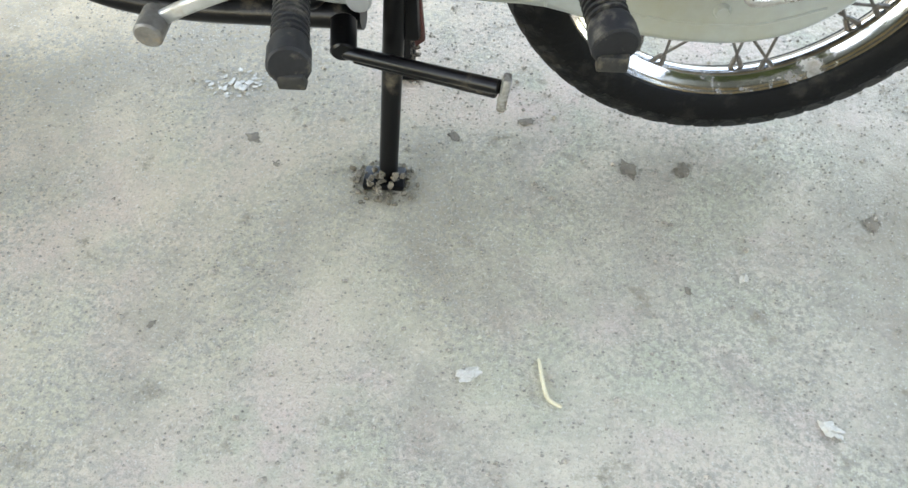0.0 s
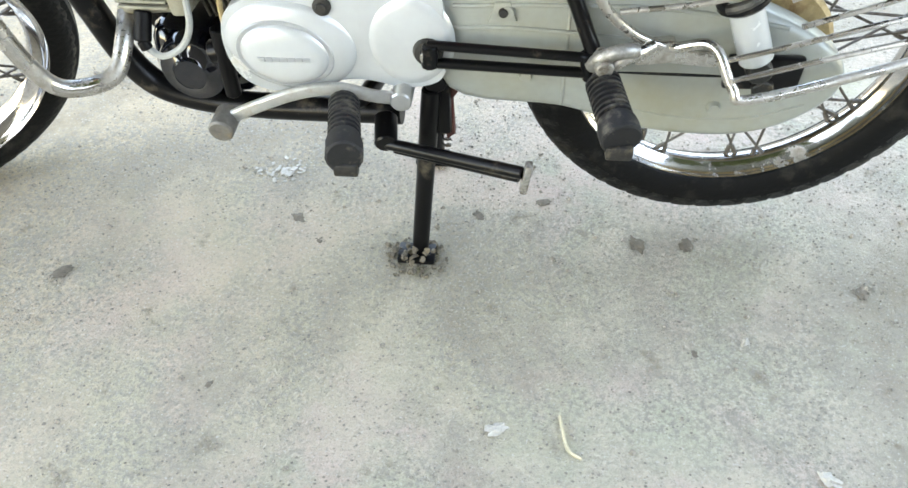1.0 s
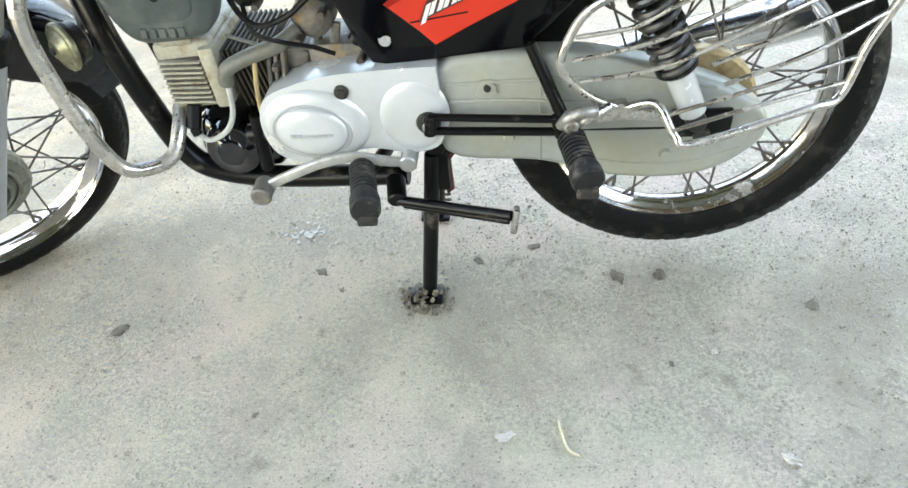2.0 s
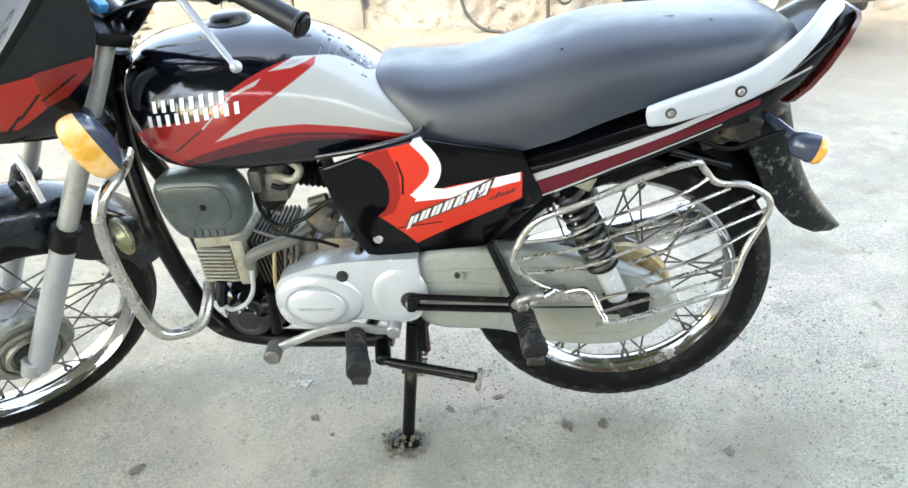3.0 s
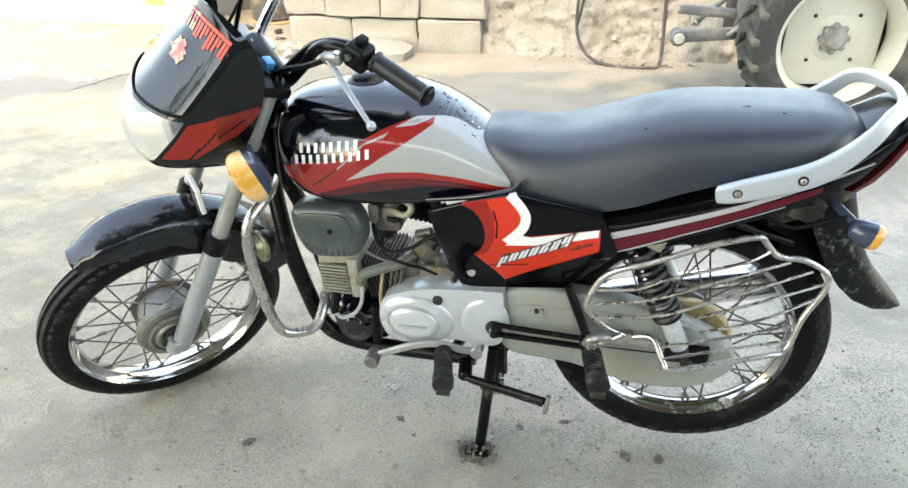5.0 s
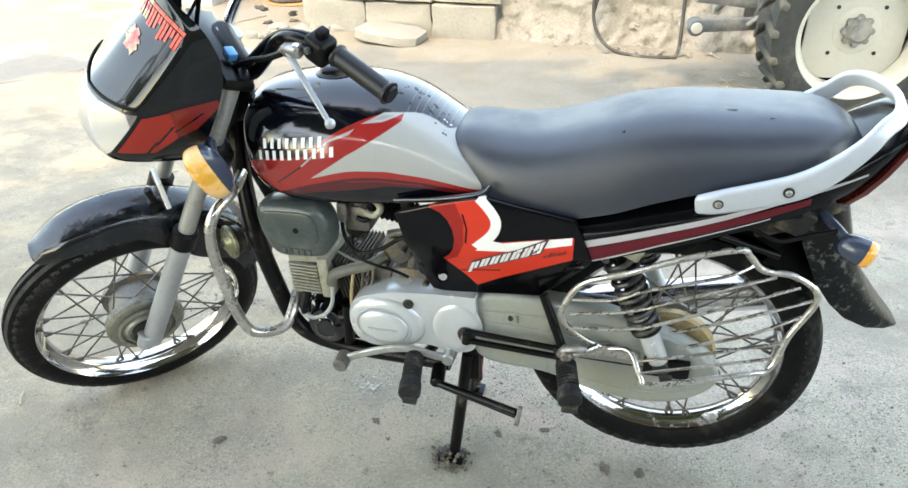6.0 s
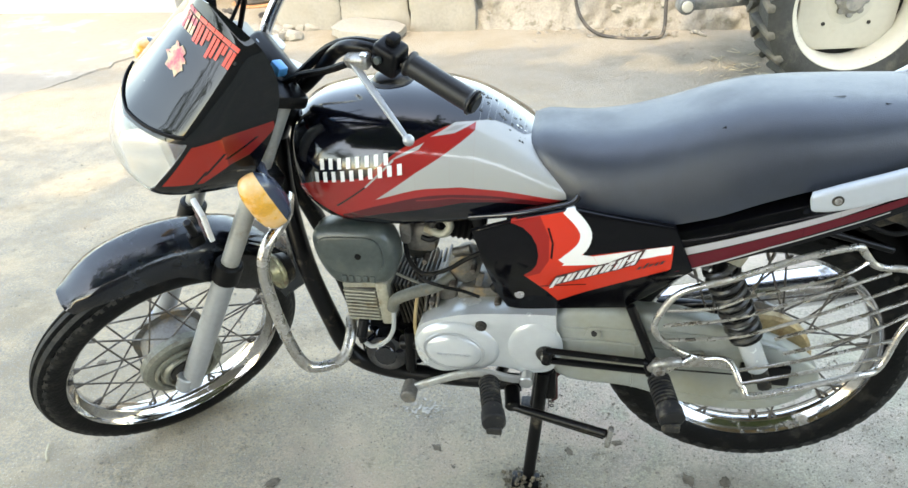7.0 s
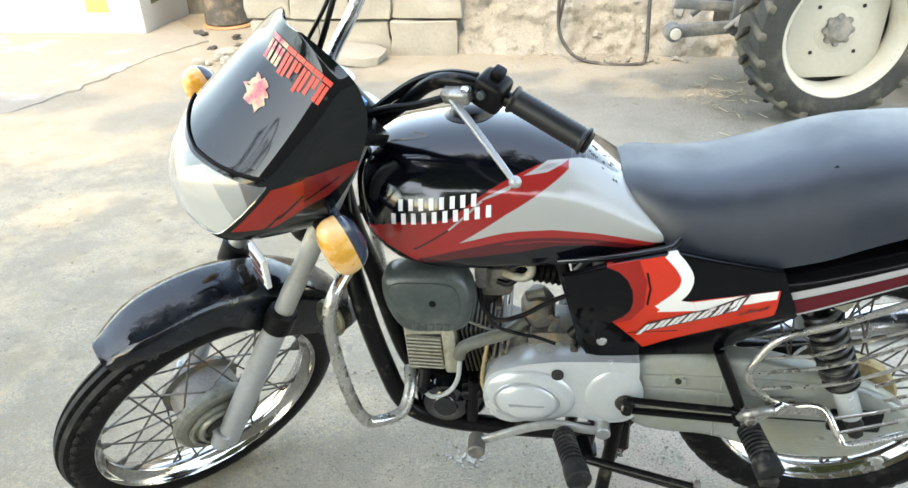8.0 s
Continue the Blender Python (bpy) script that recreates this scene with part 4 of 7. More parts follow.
part("bar_end", b, CHROME, bar, "chromed half of the handlebar")
d = (Vector((-0.338, -0.357, 1.036)) - Vector((-0.381, -0.250, 1.053))).normalized()
a0 = Vector((-0.379, -0.252, 1.053))
g = bmesh.new()
n = 40
sweep(g, [a0 + d * (0.118 * i / n) for i in range(n + 1)], circle(1, 18), up=(0, 0, 1), scales=[0.0205 if i in (0, 1, n - 1, n) else (0.0168 if i % 2 else 0.0178) for i in range(n + 1)])
part("grip", g, GRIP_RUBBER, bar, "ribbed black rubber grip")
part("grip_end", rod(a0 + d * 0.117, a0 + d * 0.124, 0.0165, 18), BLACK_PLASTIC, bar)
sw = Matrix.Translation((-0.398, -0.228, 1.058)) @ d.to_track_quat("X", "Z").to_matrix().to_4x4()
b = block((0.045, 0.042, 0.050), sw, 0.009, segments=3)
block((0.018, 0.020, 0.016), sw @ Matrix.Translation((0, 0.004, 0.030)), 0.004, b)
block((0.014, 0.012, 0.012), sw @ Matrix.Translation((-0.008, -0.024, 0.004)), 0.003, b)
part("switch_block", b, BLACK_PLASTIC, bar, "black handlebar switch block")
part("choke_knob", rod(sw @ Vector((-0.004, -0.022, 0.006)), sw @ Vector((-0.004, -0.030, 0.008)), 0.006), GREY_PLASTIC, bar)
b = block((0.044, 0.024, 0.022), Matrix.Translation((-0.438, -0.202, 1.050)) @ pose(0, 0, 0, 10, -20, -65), 0.006, segments=3)
part("lever_perch", b, SCUFFED_STEEL, bar, "grey alloy clutch lever bracket")
lever = smooth_path([(-0.446, -0.196, 1.046), (-0.445, -0.232, 1.036), (-0.442, -0.276, 1.020), (-0.438, -0.312, 1.004), (-0.436, -0.335, 0.994)], 8)
b = bmesh.new()
sweep(b, lever, rounded(0.0115, 0.0075, 0.003), up=(1, 0, 0), scales=[1.1 - 0.4 * i / len(lever) for i in range(len(lever))])
bmesh.ops.create_uvsphere(b, u_segments=14, v_segments=10, radius=0.009, matrix=Matrix.Translation((-0.435, -0.338, 0.993)))
part("clutch_lever", b, FORK_ALLOY, bar, "polished alloy clutch lever with a ball end")
part("lever_bolt", rod((-0.436, -0.214, 1.060), (-0.435, -0.214, 1.068), 0.006), CHROME, bar)
for name, pts, r in (("clutch_cable", [(-0.446, -0.196, 1.046), (-0.470, -0.150, 1.008), (-0.500, -0.100, 0.975), (-0.530, -0.060, 0.930), (-0.540, -0.03, 0.86)], 0.0062),
                     ("wiring_cable", [(-0.405, -0.205, 1.068), (-0.430, -0.172, 1.062), (-0.450, -0.130, 1.032), (-0.470, -0.090, 0.982), (-0.500, -0.060, 0.930), (-0.520, -0.04, 0.88)], 0.0075),
                     ("brake_cable", [(-0.552, 0.02, 0.98), (-0.540, 0.0, 1.040), (-0.513, 0.0, 1.110), (-0.47, 0.03, 1.17)], 0.0045),
                     ("throttle_cable", [(-0.565, 0.04, 0.99), (-0.530, 0.05, 1.025), (-0.492, 0.05, 1.082), (-0.44, 0.08, 1.15)], 0.0032)):
    part(name, tube(pts, r, 8, 6), BLACK_PLASTIC, bar)

# front indicators
for side in (-1, 1):
    c = Vector((-0.626, -0.192, 0.834)) if side < 0 else Vector((-0.650, 0.222, 0.842))
    m = Matrix.Translation(c) @ pose(0, 0, 0, 0, -15, 2 * side)
    for nm, mat, lab, front in (("indicator_body", BLACK_PAINT, "black indicator shell", False), ("indicator_lens", AMBER, "amber indicator lens", True)):
        b = bmesh.new()
        bmesh.ops.create_uvsphere(b, u_segments=24, v_segments=16, radius=1)
        for v in b.verts:
            q = [math.copysign(abs(f) ** 0.78, f) for f in v.co]
            v.co = Vector((q[0] * 0.033, q[1] * 0.027, q[2] * 0.066 * (1 - 0.12 * v.co.x)))
        bmesh.ops.bisect_plane(b, geom=b.verts[:] + b.edges[:] + b.faces[:], plane_co=(0.009, 0, 0), plane_no=(1 if front else -1, 0, 0), clear_outer=True)
        bmesh.ops.holes_fill(b, edges=b.edges[:], sides=60)
        b.transform(m)
        if front:
            part(nm, b, AMBER_PALE, shell_ob, lab)
        else:
            rod((c.x + 0.01, c.y, c.z), (c.x + 0.03, 0.09 * side, c.z - 0.01), 0.009, 10, b)
            shell_ob = on_fork("indicator", b, BLUE_GREY, "front indicator with amber lens")
b = block((0.010, 0.052, 0.075), Matrix.Translation((-0.716, -0.062, 0.706)) @ pose(0, 0, 0, 0, 0, 0), 0.002)
plate_ob = on_fork("number_plate", b, WHITE_STICKER, "small white front number plate with dark marks")
for z in (0.728, 0.706, 0.684):
    part("plate_mark", block((0.002, 0.036, 0.011), Matrix.Translation((-0.7225, -0.062, z)), 0.0005, segments=1), DARK_STICKER, plate_ob)
b = rod((-0.742, -0.045, 0.700), (-0.735, -0.045, 0.640), 0.008, 10)
block((0.03, 0.02, 0.03), Matrix.Translation((-0.737, -0.045, 0.648)), 0.005, b)
on_fork("fender_bracket", b, BLACK_FRAME)

# windscreen lettering as plain bars, and a sticker
from mathutils.bvhtree import BVHTree


def on_skin(ob, p, way, lift=0.0015):
    """The place and normal where a line meets a part's skin, in that part's own space."""
    tree = SKINS.setdefault(ob.name, BVHTree.FromPolygons([v.co for v in ob.data.vertices], [q.vertices for q in ob.data.polygons]))
    hit, normal, _, _ = tree.ray_cast(Vector(p), Vector(way))
    return (hit - Vector(way) * lift, normal) if hit else (None, None)


SKINS = {}


def decal(ob, corners, way, n=4, k=4, lift=0.0015):
    """A thin sheet between four corners, laid on a part's skin along a direction."""
    a, b, c, d = [Vector(p) for p in corners]
    bm = bmesh.new()
    rows = []
    for j in range(k + 1):
        row = []
        for i in range(n + 1):
            p = (a.lerp(b, i / n)).lerp(d.lerp(c, i / n), j / k)
            q, _ = on_skin(ob, p - Vector(way) * 0.3, way, lift)
            row.append(bm.verts.new(q or p))
        rows.append(row)
    for r, q in zip(rows, rows[1:]):
        for i in range(n):
            bm.faces.new((r[i], r[i + 1], q[i + 1], q[i]))
    return bm


rng = random.Random(3)
GLASS_WAY = Vector((0.55, 0.57, -0.61)).normalized()
u0, u1 = Vector((-0.630, -0.040, 1.126)), Vector((-0.588, -0.128, 1.080))
h = Vector((-0.030, -0.004, -0.027))
for i in range(7):
    s0, s1 = i / 7 + 0.008, (i + 0.90) / 7
    tall = 0.85 + 0.3 * rng.random()
    p0, p1 = u0.lerp(u1, s0), u0.lerp(u1, s1)
    mid = rng.choice((0.40, 0.55, 0.62))
    for f0, f1, k0, k1 in ((0, 0.40, 0.22, tall), (0.52, 0.92, 0.22, tall * mid * 1.6), (-0.1, 1.0, 0.0, 0.17)):
        c0, c1 = p0.lerp(p1, f0), p0.lerp(p1, f1)
        b = decal(visor, (c0 + h * k0, c1 + h * k0, c1 + h * k1, c0 + h * k1), GLASS_WAY, 2, 3)
        part("lettering", b, PINK_STICKER if i < 2 else RED_STICKER, visor, smooth=60)
c = Vector((-0.686, -0.075, 1.076))
across, along = Vector((-0.25, 0.75, 0.35)).normalized(), Vector((-0.70, -0.10, -0.70)).normalized()
b = bmesh.new()
hub_v = b.verts.new(on_skin(visor, c - GLASS_WAY * 0.3, GLASS_WAY)[0] or c)
rim_v = []
for i in range(26):
    ang = 2 * math.pi * i / 26
    rad = 0.024 * (0.80 + 0.22 * math.sin(i * 2.7) * math.cos(i * 1.3)) * (1.25 if math.cos(ang) > 0.3 else 0.9)
    p = c + across * (rad * math.sin(ang)) + along * (rad * math.cos(ang))
    rim_v.append(b.verts.new(on_skin(visor, p - GLASS_WAY * 0.3, GLASS_WAY)[0] or p))
for i in range(26):
    b.faces.new((hub_v, rim_v[i], rim_v[(i + 1) % 26]))
part("sticker", b, PINK_STICKER, visor, "faded pink and yellow sticker")

# brand blocks on the tank, as plain white shapes
for (xa, za), (xb, zb), n in (((-0.392, 0.7725), (-0.259, 0.7925), 4), ((-0.405, 0.7475), (-0.236, 0.7765), 5)):
    p = lambda s, up: (xa + (xb - xa) * s, -0.1, za + (zb - za) * s + up)
    for i in range(n):
        s0, s1 = (i + 0.08) / n, (i + 0.90) / n
        for f0, f1 in ((0.0, 0.28), (0.62, 0.90)):
            a0, a1 = s0 + (s1 - s0) * f0, s0 + (s1 - s0) * f1
            part("badge_bar", decal(tank, (p(a0, 0.0), p(a1, 0.0), p(a1, 0.0185), p(a0, 0.0185)), (0, 1, 0), 2, 3, 0.0018), WHITE_STICKER, tank, smooth=60)
p = lambda s, up: (0.006 + 0.144 * s + up * 0.35, -0.1, 0.549 + 0.079 * s + up)
part("panel_mark", decal(left_panel, (p(-0.02, -0.004), p(1.0, -0.004), p(1.02, 0.031), p(0.0, 0.031)), (0, 1, 0), 10, 3, 0.0011), DARK_STICKER, left_panel, smooth=60)
for i in range(7):
    s0, s1 = i / 7 + 0.01, (i + 0.84) / 7
    up = 0.027 if i else 0.024
    lo = 0 if i else -0.011
    for f0, f1, k0, k1 in ((0, 0.46, lo, up), (0.56, 1.0, 0, up)):
        a0, a1 = s0 + (s1 - s0) * f0, s0 + (s1 - s0) * f1
        part("panel_mark", decal(left_panel, (p(a0, k0), p(a1, k0), p(a1, k1), p(a0, k1)), (0, 1, 0), 2, 2, 0.0019), WHITE_STICKER, left_panel, smooth=60)
for i in range(5):
    s0, s1 = i / 5, (i + 0.6) / 5
    p = lambda s, up: (0.150 + 0.045 * s + up * 0.5, -0.1, 0.612 + 0.018 * s + up)
    part("panel_mark", decal(left_panel, (p(s0, 0), p(s1, 0), p(s1, 0.014 if i == 1 else 0.008), p(s0, 0.014 if i == 1 else 0.008)), (0, 1, 0), 2, 2), DARK_STICKER, left_panel, smooth=60)
b = lathe([(0.001, -0.006), (0.009, -0.006), (0.0105, -0.003), (0.0105, 0.004)], (-0.051, -0.112, 0.513), n=16)
part("panel_bolt", b, CHROME, left_panel, "bright round bolt head")
b = sweep(bmesh.new(), smooth_path([(-0.135, -0.140, 0.688), (-0.05, -0.152, 0.706), (0.030, -0.155, 0.726), (0.050, -0.150, 0.742)], 6), rounded(0.012, 0.010, 0.004))
on_bike("tank_trim", b, BLACK_PAINT)
b = lathe([(0.001, 0.012), (0.026, 0.011), (0.034, 0.006), (0.036, 0), (0.044, -0.004), (0.046, -0.012)], (-0.285, 0, 0.886), "z", 32)
part("fuel_cap", b, BLACK_FRAME, tank, "round black fuel filler cap")
# seat strap rivets and rail bolts
for x, z in ((0.432, 0.763), (0.534, 0.793)):
    b = lathe([(0.001, -0.1832), (0.0038, -0.1832), (0.0046, -0.182), (0.0055, -0.1812), (0.0058, -0.16)], (x, 0.004 if x > 0.5 else 0, z), n=18)
    bolt = part("rail_bolt", b, SCUFFED_STEEL, rail, "small steel bolt in the grab rail")
    part("washer", lathe([(0.001, -0.1805), (0.0082, -0.1805), (0.009, -0.179), (0.009, -0.16)], (x, 0.004 if x > 0.5 else 0, z), n=20), CAST_DARK, bolt, "dark recessed washer")

# tail lamp, rear mudguard and flap
b = loft([[Vector((x, w * s, z)) + Vector((0.004, 0, 0)) for s, x, z, w in [(-1, x - 0.002, z + 0.002, w), (-1, x + 0.006, z, w), (-0.5, x + 0.012, z - 0.002, w), (0, x + 0.014, z - 0.002, w), (0.5, x + 0.012, z - 0.002, w), (1, x + 0.006, z, w), (1, x - 0.002, z + 0.002, w), (0, x - 0.01, z + 0.003, w)]] for x, z, w in ((0.720, 0.884, 0.080), (0.721, 0.874, 0.087), (0.707, 0.843, 0.096), (0.682, 0.803, 0.105), (0.658, 0.772, 0.110), (0.636, 0.750, 0.108), (0.628, 0.744, 0.098))])
on_bike("tail_lamp", b, RED_LENS, "dull red tail lamp lens", smooth=60)


def channel(points, w, depth, thick=0.003):
    rings = []
    pts = smooth_path(points, 6)
    for i, p in enumerate(pts):
        a, c = pts[max(i - 1, 0)], pts[min(i + 1, len(pts) - 1)]
        t = (c - a).normalized()
        n = Vector((-t.z, 0, t.x))
        if n.z < 0 and abs(n.z) > abs(n.x):
            n = -n
        ww = w * (1 - 0.25 * max(0, (i / len(pts) - 0.75) * 4))
        rings.append([p + n * q + Vector((0, u * ww, 0)) for u, q in ((-1, -depth), (-1, -depth * 0.45), (-0.85, -0.008), (-0.4, 0), (0.4, 0), (0.85, -0.008), (1, -depth * 0.45), (1, -depth))])
    bm = loft(rings, closed=False)
    bmesh.ops.solidify(bm, geom=bm.faces[:], thickness=thick)
    return bm


FLAP_MAT = material("muddy_black_plastic", (0.003, 0.0035, 0.004), 0.4, 0, 0.3, 10, bump=0.15, dirt=(0.13, 0.14, 0.135), dirt_amount=0.31, dirt_scale=60, dirt_sharp=0.07, spec=0.25)
on_bike("rear_mudguard", channel([REAR_HUB + Vector((0.345 * math.sin(radians(a)), 0, 0.345 * math.cos(radians(a)))) for a in (-62, -40, -20, 0, 20, 38, 50)], 0.062, 0.055), BLACK_PLASTIC, "black inner rear mudguard")
rows = [((0.590, 0.700), (0.668, 0.722), 0.078), ((0.600, 0.652), (0.680, 0.685), 0.080), ((0.638, 0.576), (0.694, 0.641), 0.080), ((0.672, 0.532), (0.716, 0.596), 0.077), ((0.706, 0.500), (0.740, 0.556), 0.070), ((0.752, 0.476), (0.778, 0.511), 0.058), ((0.790, 0.469), (0.802, 0.486), 0.042), ((0.812, 0.4675), (0.815, 0.4725), 0.026)]
rings = []
for (lx, lz), (rx, rz), w in rows:
    at = lambda s, y: Vector((lx + (rx - lx) * s, y, lz + (rz - lz) * s))
    rings.append([at(0, -w), at(0.35, -w), at(0.68, -w * 0.97), at(0.90, -w * 0.86), at(1.0, -w * 0.55), at(1.02, 0), at(1.0, w * 0.55), at(0.90, w * 0.86), at(0.68, w * 0.97), at(0.35, w), at(0, w), at(0.02, w * 0.93), at(0.62, w * 0.85), at(0.78, 0), at(0.62, -w * 0.85), at(0.02, -w * 0.93)])
on_bike("mud_flap", loft(rings), FLAP_MAT, "long black rear mudguard flap with dried mud", smooth=50)
for side in (-1, 1):
    y = 0.142 * side
    b = rod((0.615, 0.06 * side, 0.716), (0.656, 0.124 * side, 0.691), 0.009, 12)
    own = lathe([(0.010, 0.0), (0.017, 0.005), (0.022, 0.016), (0.025, 0.036), (0.0245, 0.042)], (0, 0, 0), "x", 22)
    turn = Matrix.Translation((0.640, 0.132 * side, 0.694)) @ pose(0, 0, 0, 0, 16, 16 * side)
    own.transform(turn)
    stalk = on_bike("rear_indicator", merge(b, own), BLUE_GREY, "dark rear indicator with amber lens")
    own = lathe([(0.0245, 0.041), (0.0248, 0.047), (0.021, 0.055), (0.010, 0.059), (0.001, 0.060)], (0, 0, 0), "x", 22)
    own.transform(turn)
    part("indicator_lens", own, AMBER, stalk, "amber rear indicator lens")
b = block((0.05, 0.15, 0.045), Matrix.Translation((0.625, 0, 0.722)) @ pose(0, 0, 0, 0, 25), 0.01)
block((0.12, 0.03, 0.04), Matrix.Translation((0.57, -0.06, 0.690)) @ pose(0, 0, 0, 0, -22), 0.006, b)
on_bike("lamp_bracket", b, CAST_DARK, "dirty black tail bracket")

# engine
PALE_HOSE = material("pale_grey_lead", (0.38, 0.39, 0.37), 0.5, 0, 0.2, 20, dirt=(0.2, 0.18, 0.14), dirt_amount=0.3, dirt_scale=20)
lean = Matrix.Translation((-0.362, 0, 0.453)) @ pose(0, 0, 0, 0, -4)
b = block((0.092, 0.166, 0.112), lean, 0.010, segments=3)
block((0.026, 0.190, 0.100), lean @ Matrix.Translation((0.040, 0, -0.004)), 0.006, b)
block((0.050, 0.172, 0.018), lean @ Matrix.Translation((-0.004, 0, 0.058)), 0.005, b)
head = on_bike("cylinder_head", b, HEAD_ALLOY, "dusty finned alloy cylinder head")
# dark block behind the fins darkens the gaps between them
part("fin_recess", block((0.070, 0.172, 0.076), lean @ Matrix.Translation((-0.008, 0, -0.006)), 0.006), CAST_DARK, head)
for i in range(9):
    part("fin", block((0.066, 0.186, 0.0040), lean @ Matrix.Translation((-0.008, 0, -0.040 + i * 0.0083)) @ pose(0, 0, 0, 0, 5), 0.001, segments=1), HEAD_ALLOY, head)
b = rod((-0.372, -0.085, 0.405), (-0.376, -0.104, 0.372), 0.011, 14)
rod((-0.376, -0.104, 0.374), (-0.372, -0.106, 0.362), 0.008, 12, b)
part("plug_cap", b, BLACK_PLASTIC, head, "black spark plug cap")
barrel = on_bike("cylinder_barrel", rod((-0.31, 0, 0.435), (-0.22, 0, 0.420), 0.050, 24), BARREL, "brown heat-stained finned cylinder barrel")
for i in range(9):
    part("fin", block((0.0042, 0.146, 0.098), Matrix.Translation((-0.300 + i * 0.0085, 0, 0.440)) @ pose(0, 0, 0, 0, -12), 0.001, segments=1), BARREL, barrel)
b = block((0.15, 0.15, 0.10), Matrix.Translation((-0.325, 0.01, 0.315)) @ pose(0, 0, 0, 0, 10), 0.03, segments=3)
on_bike("sump", b, BLACK_PAINT, "black glossy lower engine casing")
b = lathe([(0.001, -0.090), (0.022, -0.089), (0.026, -0.084), (0.044, -0.080), (0.050, -0.07), (0.052, 0.06)], (-0.335, 0, 0.312), n=32)
on_bike("clutch_dome", b, BLACK_PAINT, "black lower casing dome")
b = rod((-0.283, -0.085, 0.280), (-0.278, -0.088, 0.385), 0.011, 14)
rod((-0.300, -0.080, 0.345), (-0.262, -0.080, 0.352), 0.016, 14, b)
on_bike("chain_tensioner", b, BLACK_FRAME, "black tensioner post beside the cylinder")
b = tube([(-0.305, -0.095, 0.445), (-0.296, -0.100, 0.470), (-0.262, -0.096, 0.486), (-0.215, -0.088, 0.500), (-0.185, -0.07, 0.515)], 0.012, 12)
on_bike("breather_pipe", b, HOSE_GREY, "dusty grey breather pipe")
b = tube([(-0.300, -0.06, 0.505), (-0.262, -0.075, 0.500), (-0.215, -0.08, 0.489), (-0.170, -0.075, 0.487)], 0.0028, 8)
on_bike("white_cable", b, HOSE_GREY, "thin pale cable")
b = tube([(-0.374, -0.105, 0.366), (-0.355, -0.106, 0.352), (-0.325, -0.104, 0.366), (-0.308, -0.100, 0.395), (-0.303, -0.098, 0.44)], 0.0045, 8)
on_bike("plug_lead", b, PALE_HOSE, "pale spark plug lead")
# carburettor
b = block((0.06, 0.07, 0.06), Matrix.Translation((-0.238, -0.055, 0.606)), 0.012)
rod((-0.238, -0.06, 0.63), (-0.238, -0.06, 0.675), 0.022, 18, b)
block((0.024, 0.04, 0.03), Matrix.Translation((-0.262, -0.085, 0.632)), 0.006, b)
rod((-0.262, -0.09, 0.615), (-0.262, -0.105, 0.615), 0.011, 12, b)
carb = on_bike("carburettor", b, CAST, "dusty alloy carburettor")
part("float_bowl", lathe([(0.004, -0.030), (0.020, -0.028), (0.025, -0.020), (0.026, 0), (0.022, 0.004)], (-0.250, -0.055, 0.582), "z", 24), CAST_DARK, carb)
b = tube([(-0.224, -0.105, 0.640), (-0.190, -0.112, 0.634), (-0.176, -0.110, 0.652), (-0.196, -0.105, 0.668), (-0.226, -0.100, 0.664)], 0.0075, 10, 6)
part("clip", b, HEAD_ALLOY, carb, "pale hose clip")
b = bmesh.new()
n = 16
sweep(b, [Vector((-0.205 + 0.085 * i / n, -0.05, 0.622 - 0.012 * i / n)) for i in range(n + 1)], circle(1, 18), scales=[0.026 if i % 2 else 0.022 for i in range(n + 1)])
part("intake_boot", b, BLACK_PLASTIC, carb, "ribbed black rubber intake boot")
b = lathe([(0.002, -0.078), (0.016, -0.078), (0.022, -0.074), (0.030, -0.070), (0.032, -0.03), (0.02, 0.0)], (-0.162, 0, 0.530), n=26)
rod((-0.185, -0.05, 0.556), (-0.150, -0.05, 0.566), 0.010, 12, b)
rod((-0.165, -0.05, 0.50), (-0.160, -0.05, 0.455), 0.007, 10, b)
block((0.014, 0.008, 0.06), Matrix.Translation((-0.136, -0.06, 0.49)) @ pose(0, 0, 0, 0, 12), 0.002, b)
on_bike("starter_unit", b, CAST, "dusty cast starter fitting")
b = block((0.13, 0.10, 0.05), Matrix.Translation((-0.115, -0.02, 0.465)), 0.012)
block((0.05, 0.09, 0.04), Matrix.Translation((-0.205, -0.02, 0.464)) @ pose(0, 0, 0, 0, 20), 0.01, b)
on_bike("crankcase_top", b, CAST, "orange-stained crankcase top")
part("cover_bolt", lathe([(0.001, -0.134), (0.006, -0.134), (0.007, -0.131), (0.011, -0.130), (0.0115, -0.12)], (-0.124, 0, 0.440), n=18), CAST_DARK, crankcase, "dark recessed bolt")
part("pivot_bolt", lathe([(0.001, -0.143), (0.008, -0.143), (0.010, -0.138), (0.016, -0.137), (0.019, -0.131), (0.0195, -0.12)], (0.0, 0, 0.385), n=20), CAST_DARK, crankcase, "dark pivot bolt")
part("bolt_head", rod((0.0, -0.142, 0.385), (0.0, -0.146, 0.385), 0.0085, 12), SCUFFED_STEEL, crankcase, "bright worn bolt head")
b = None
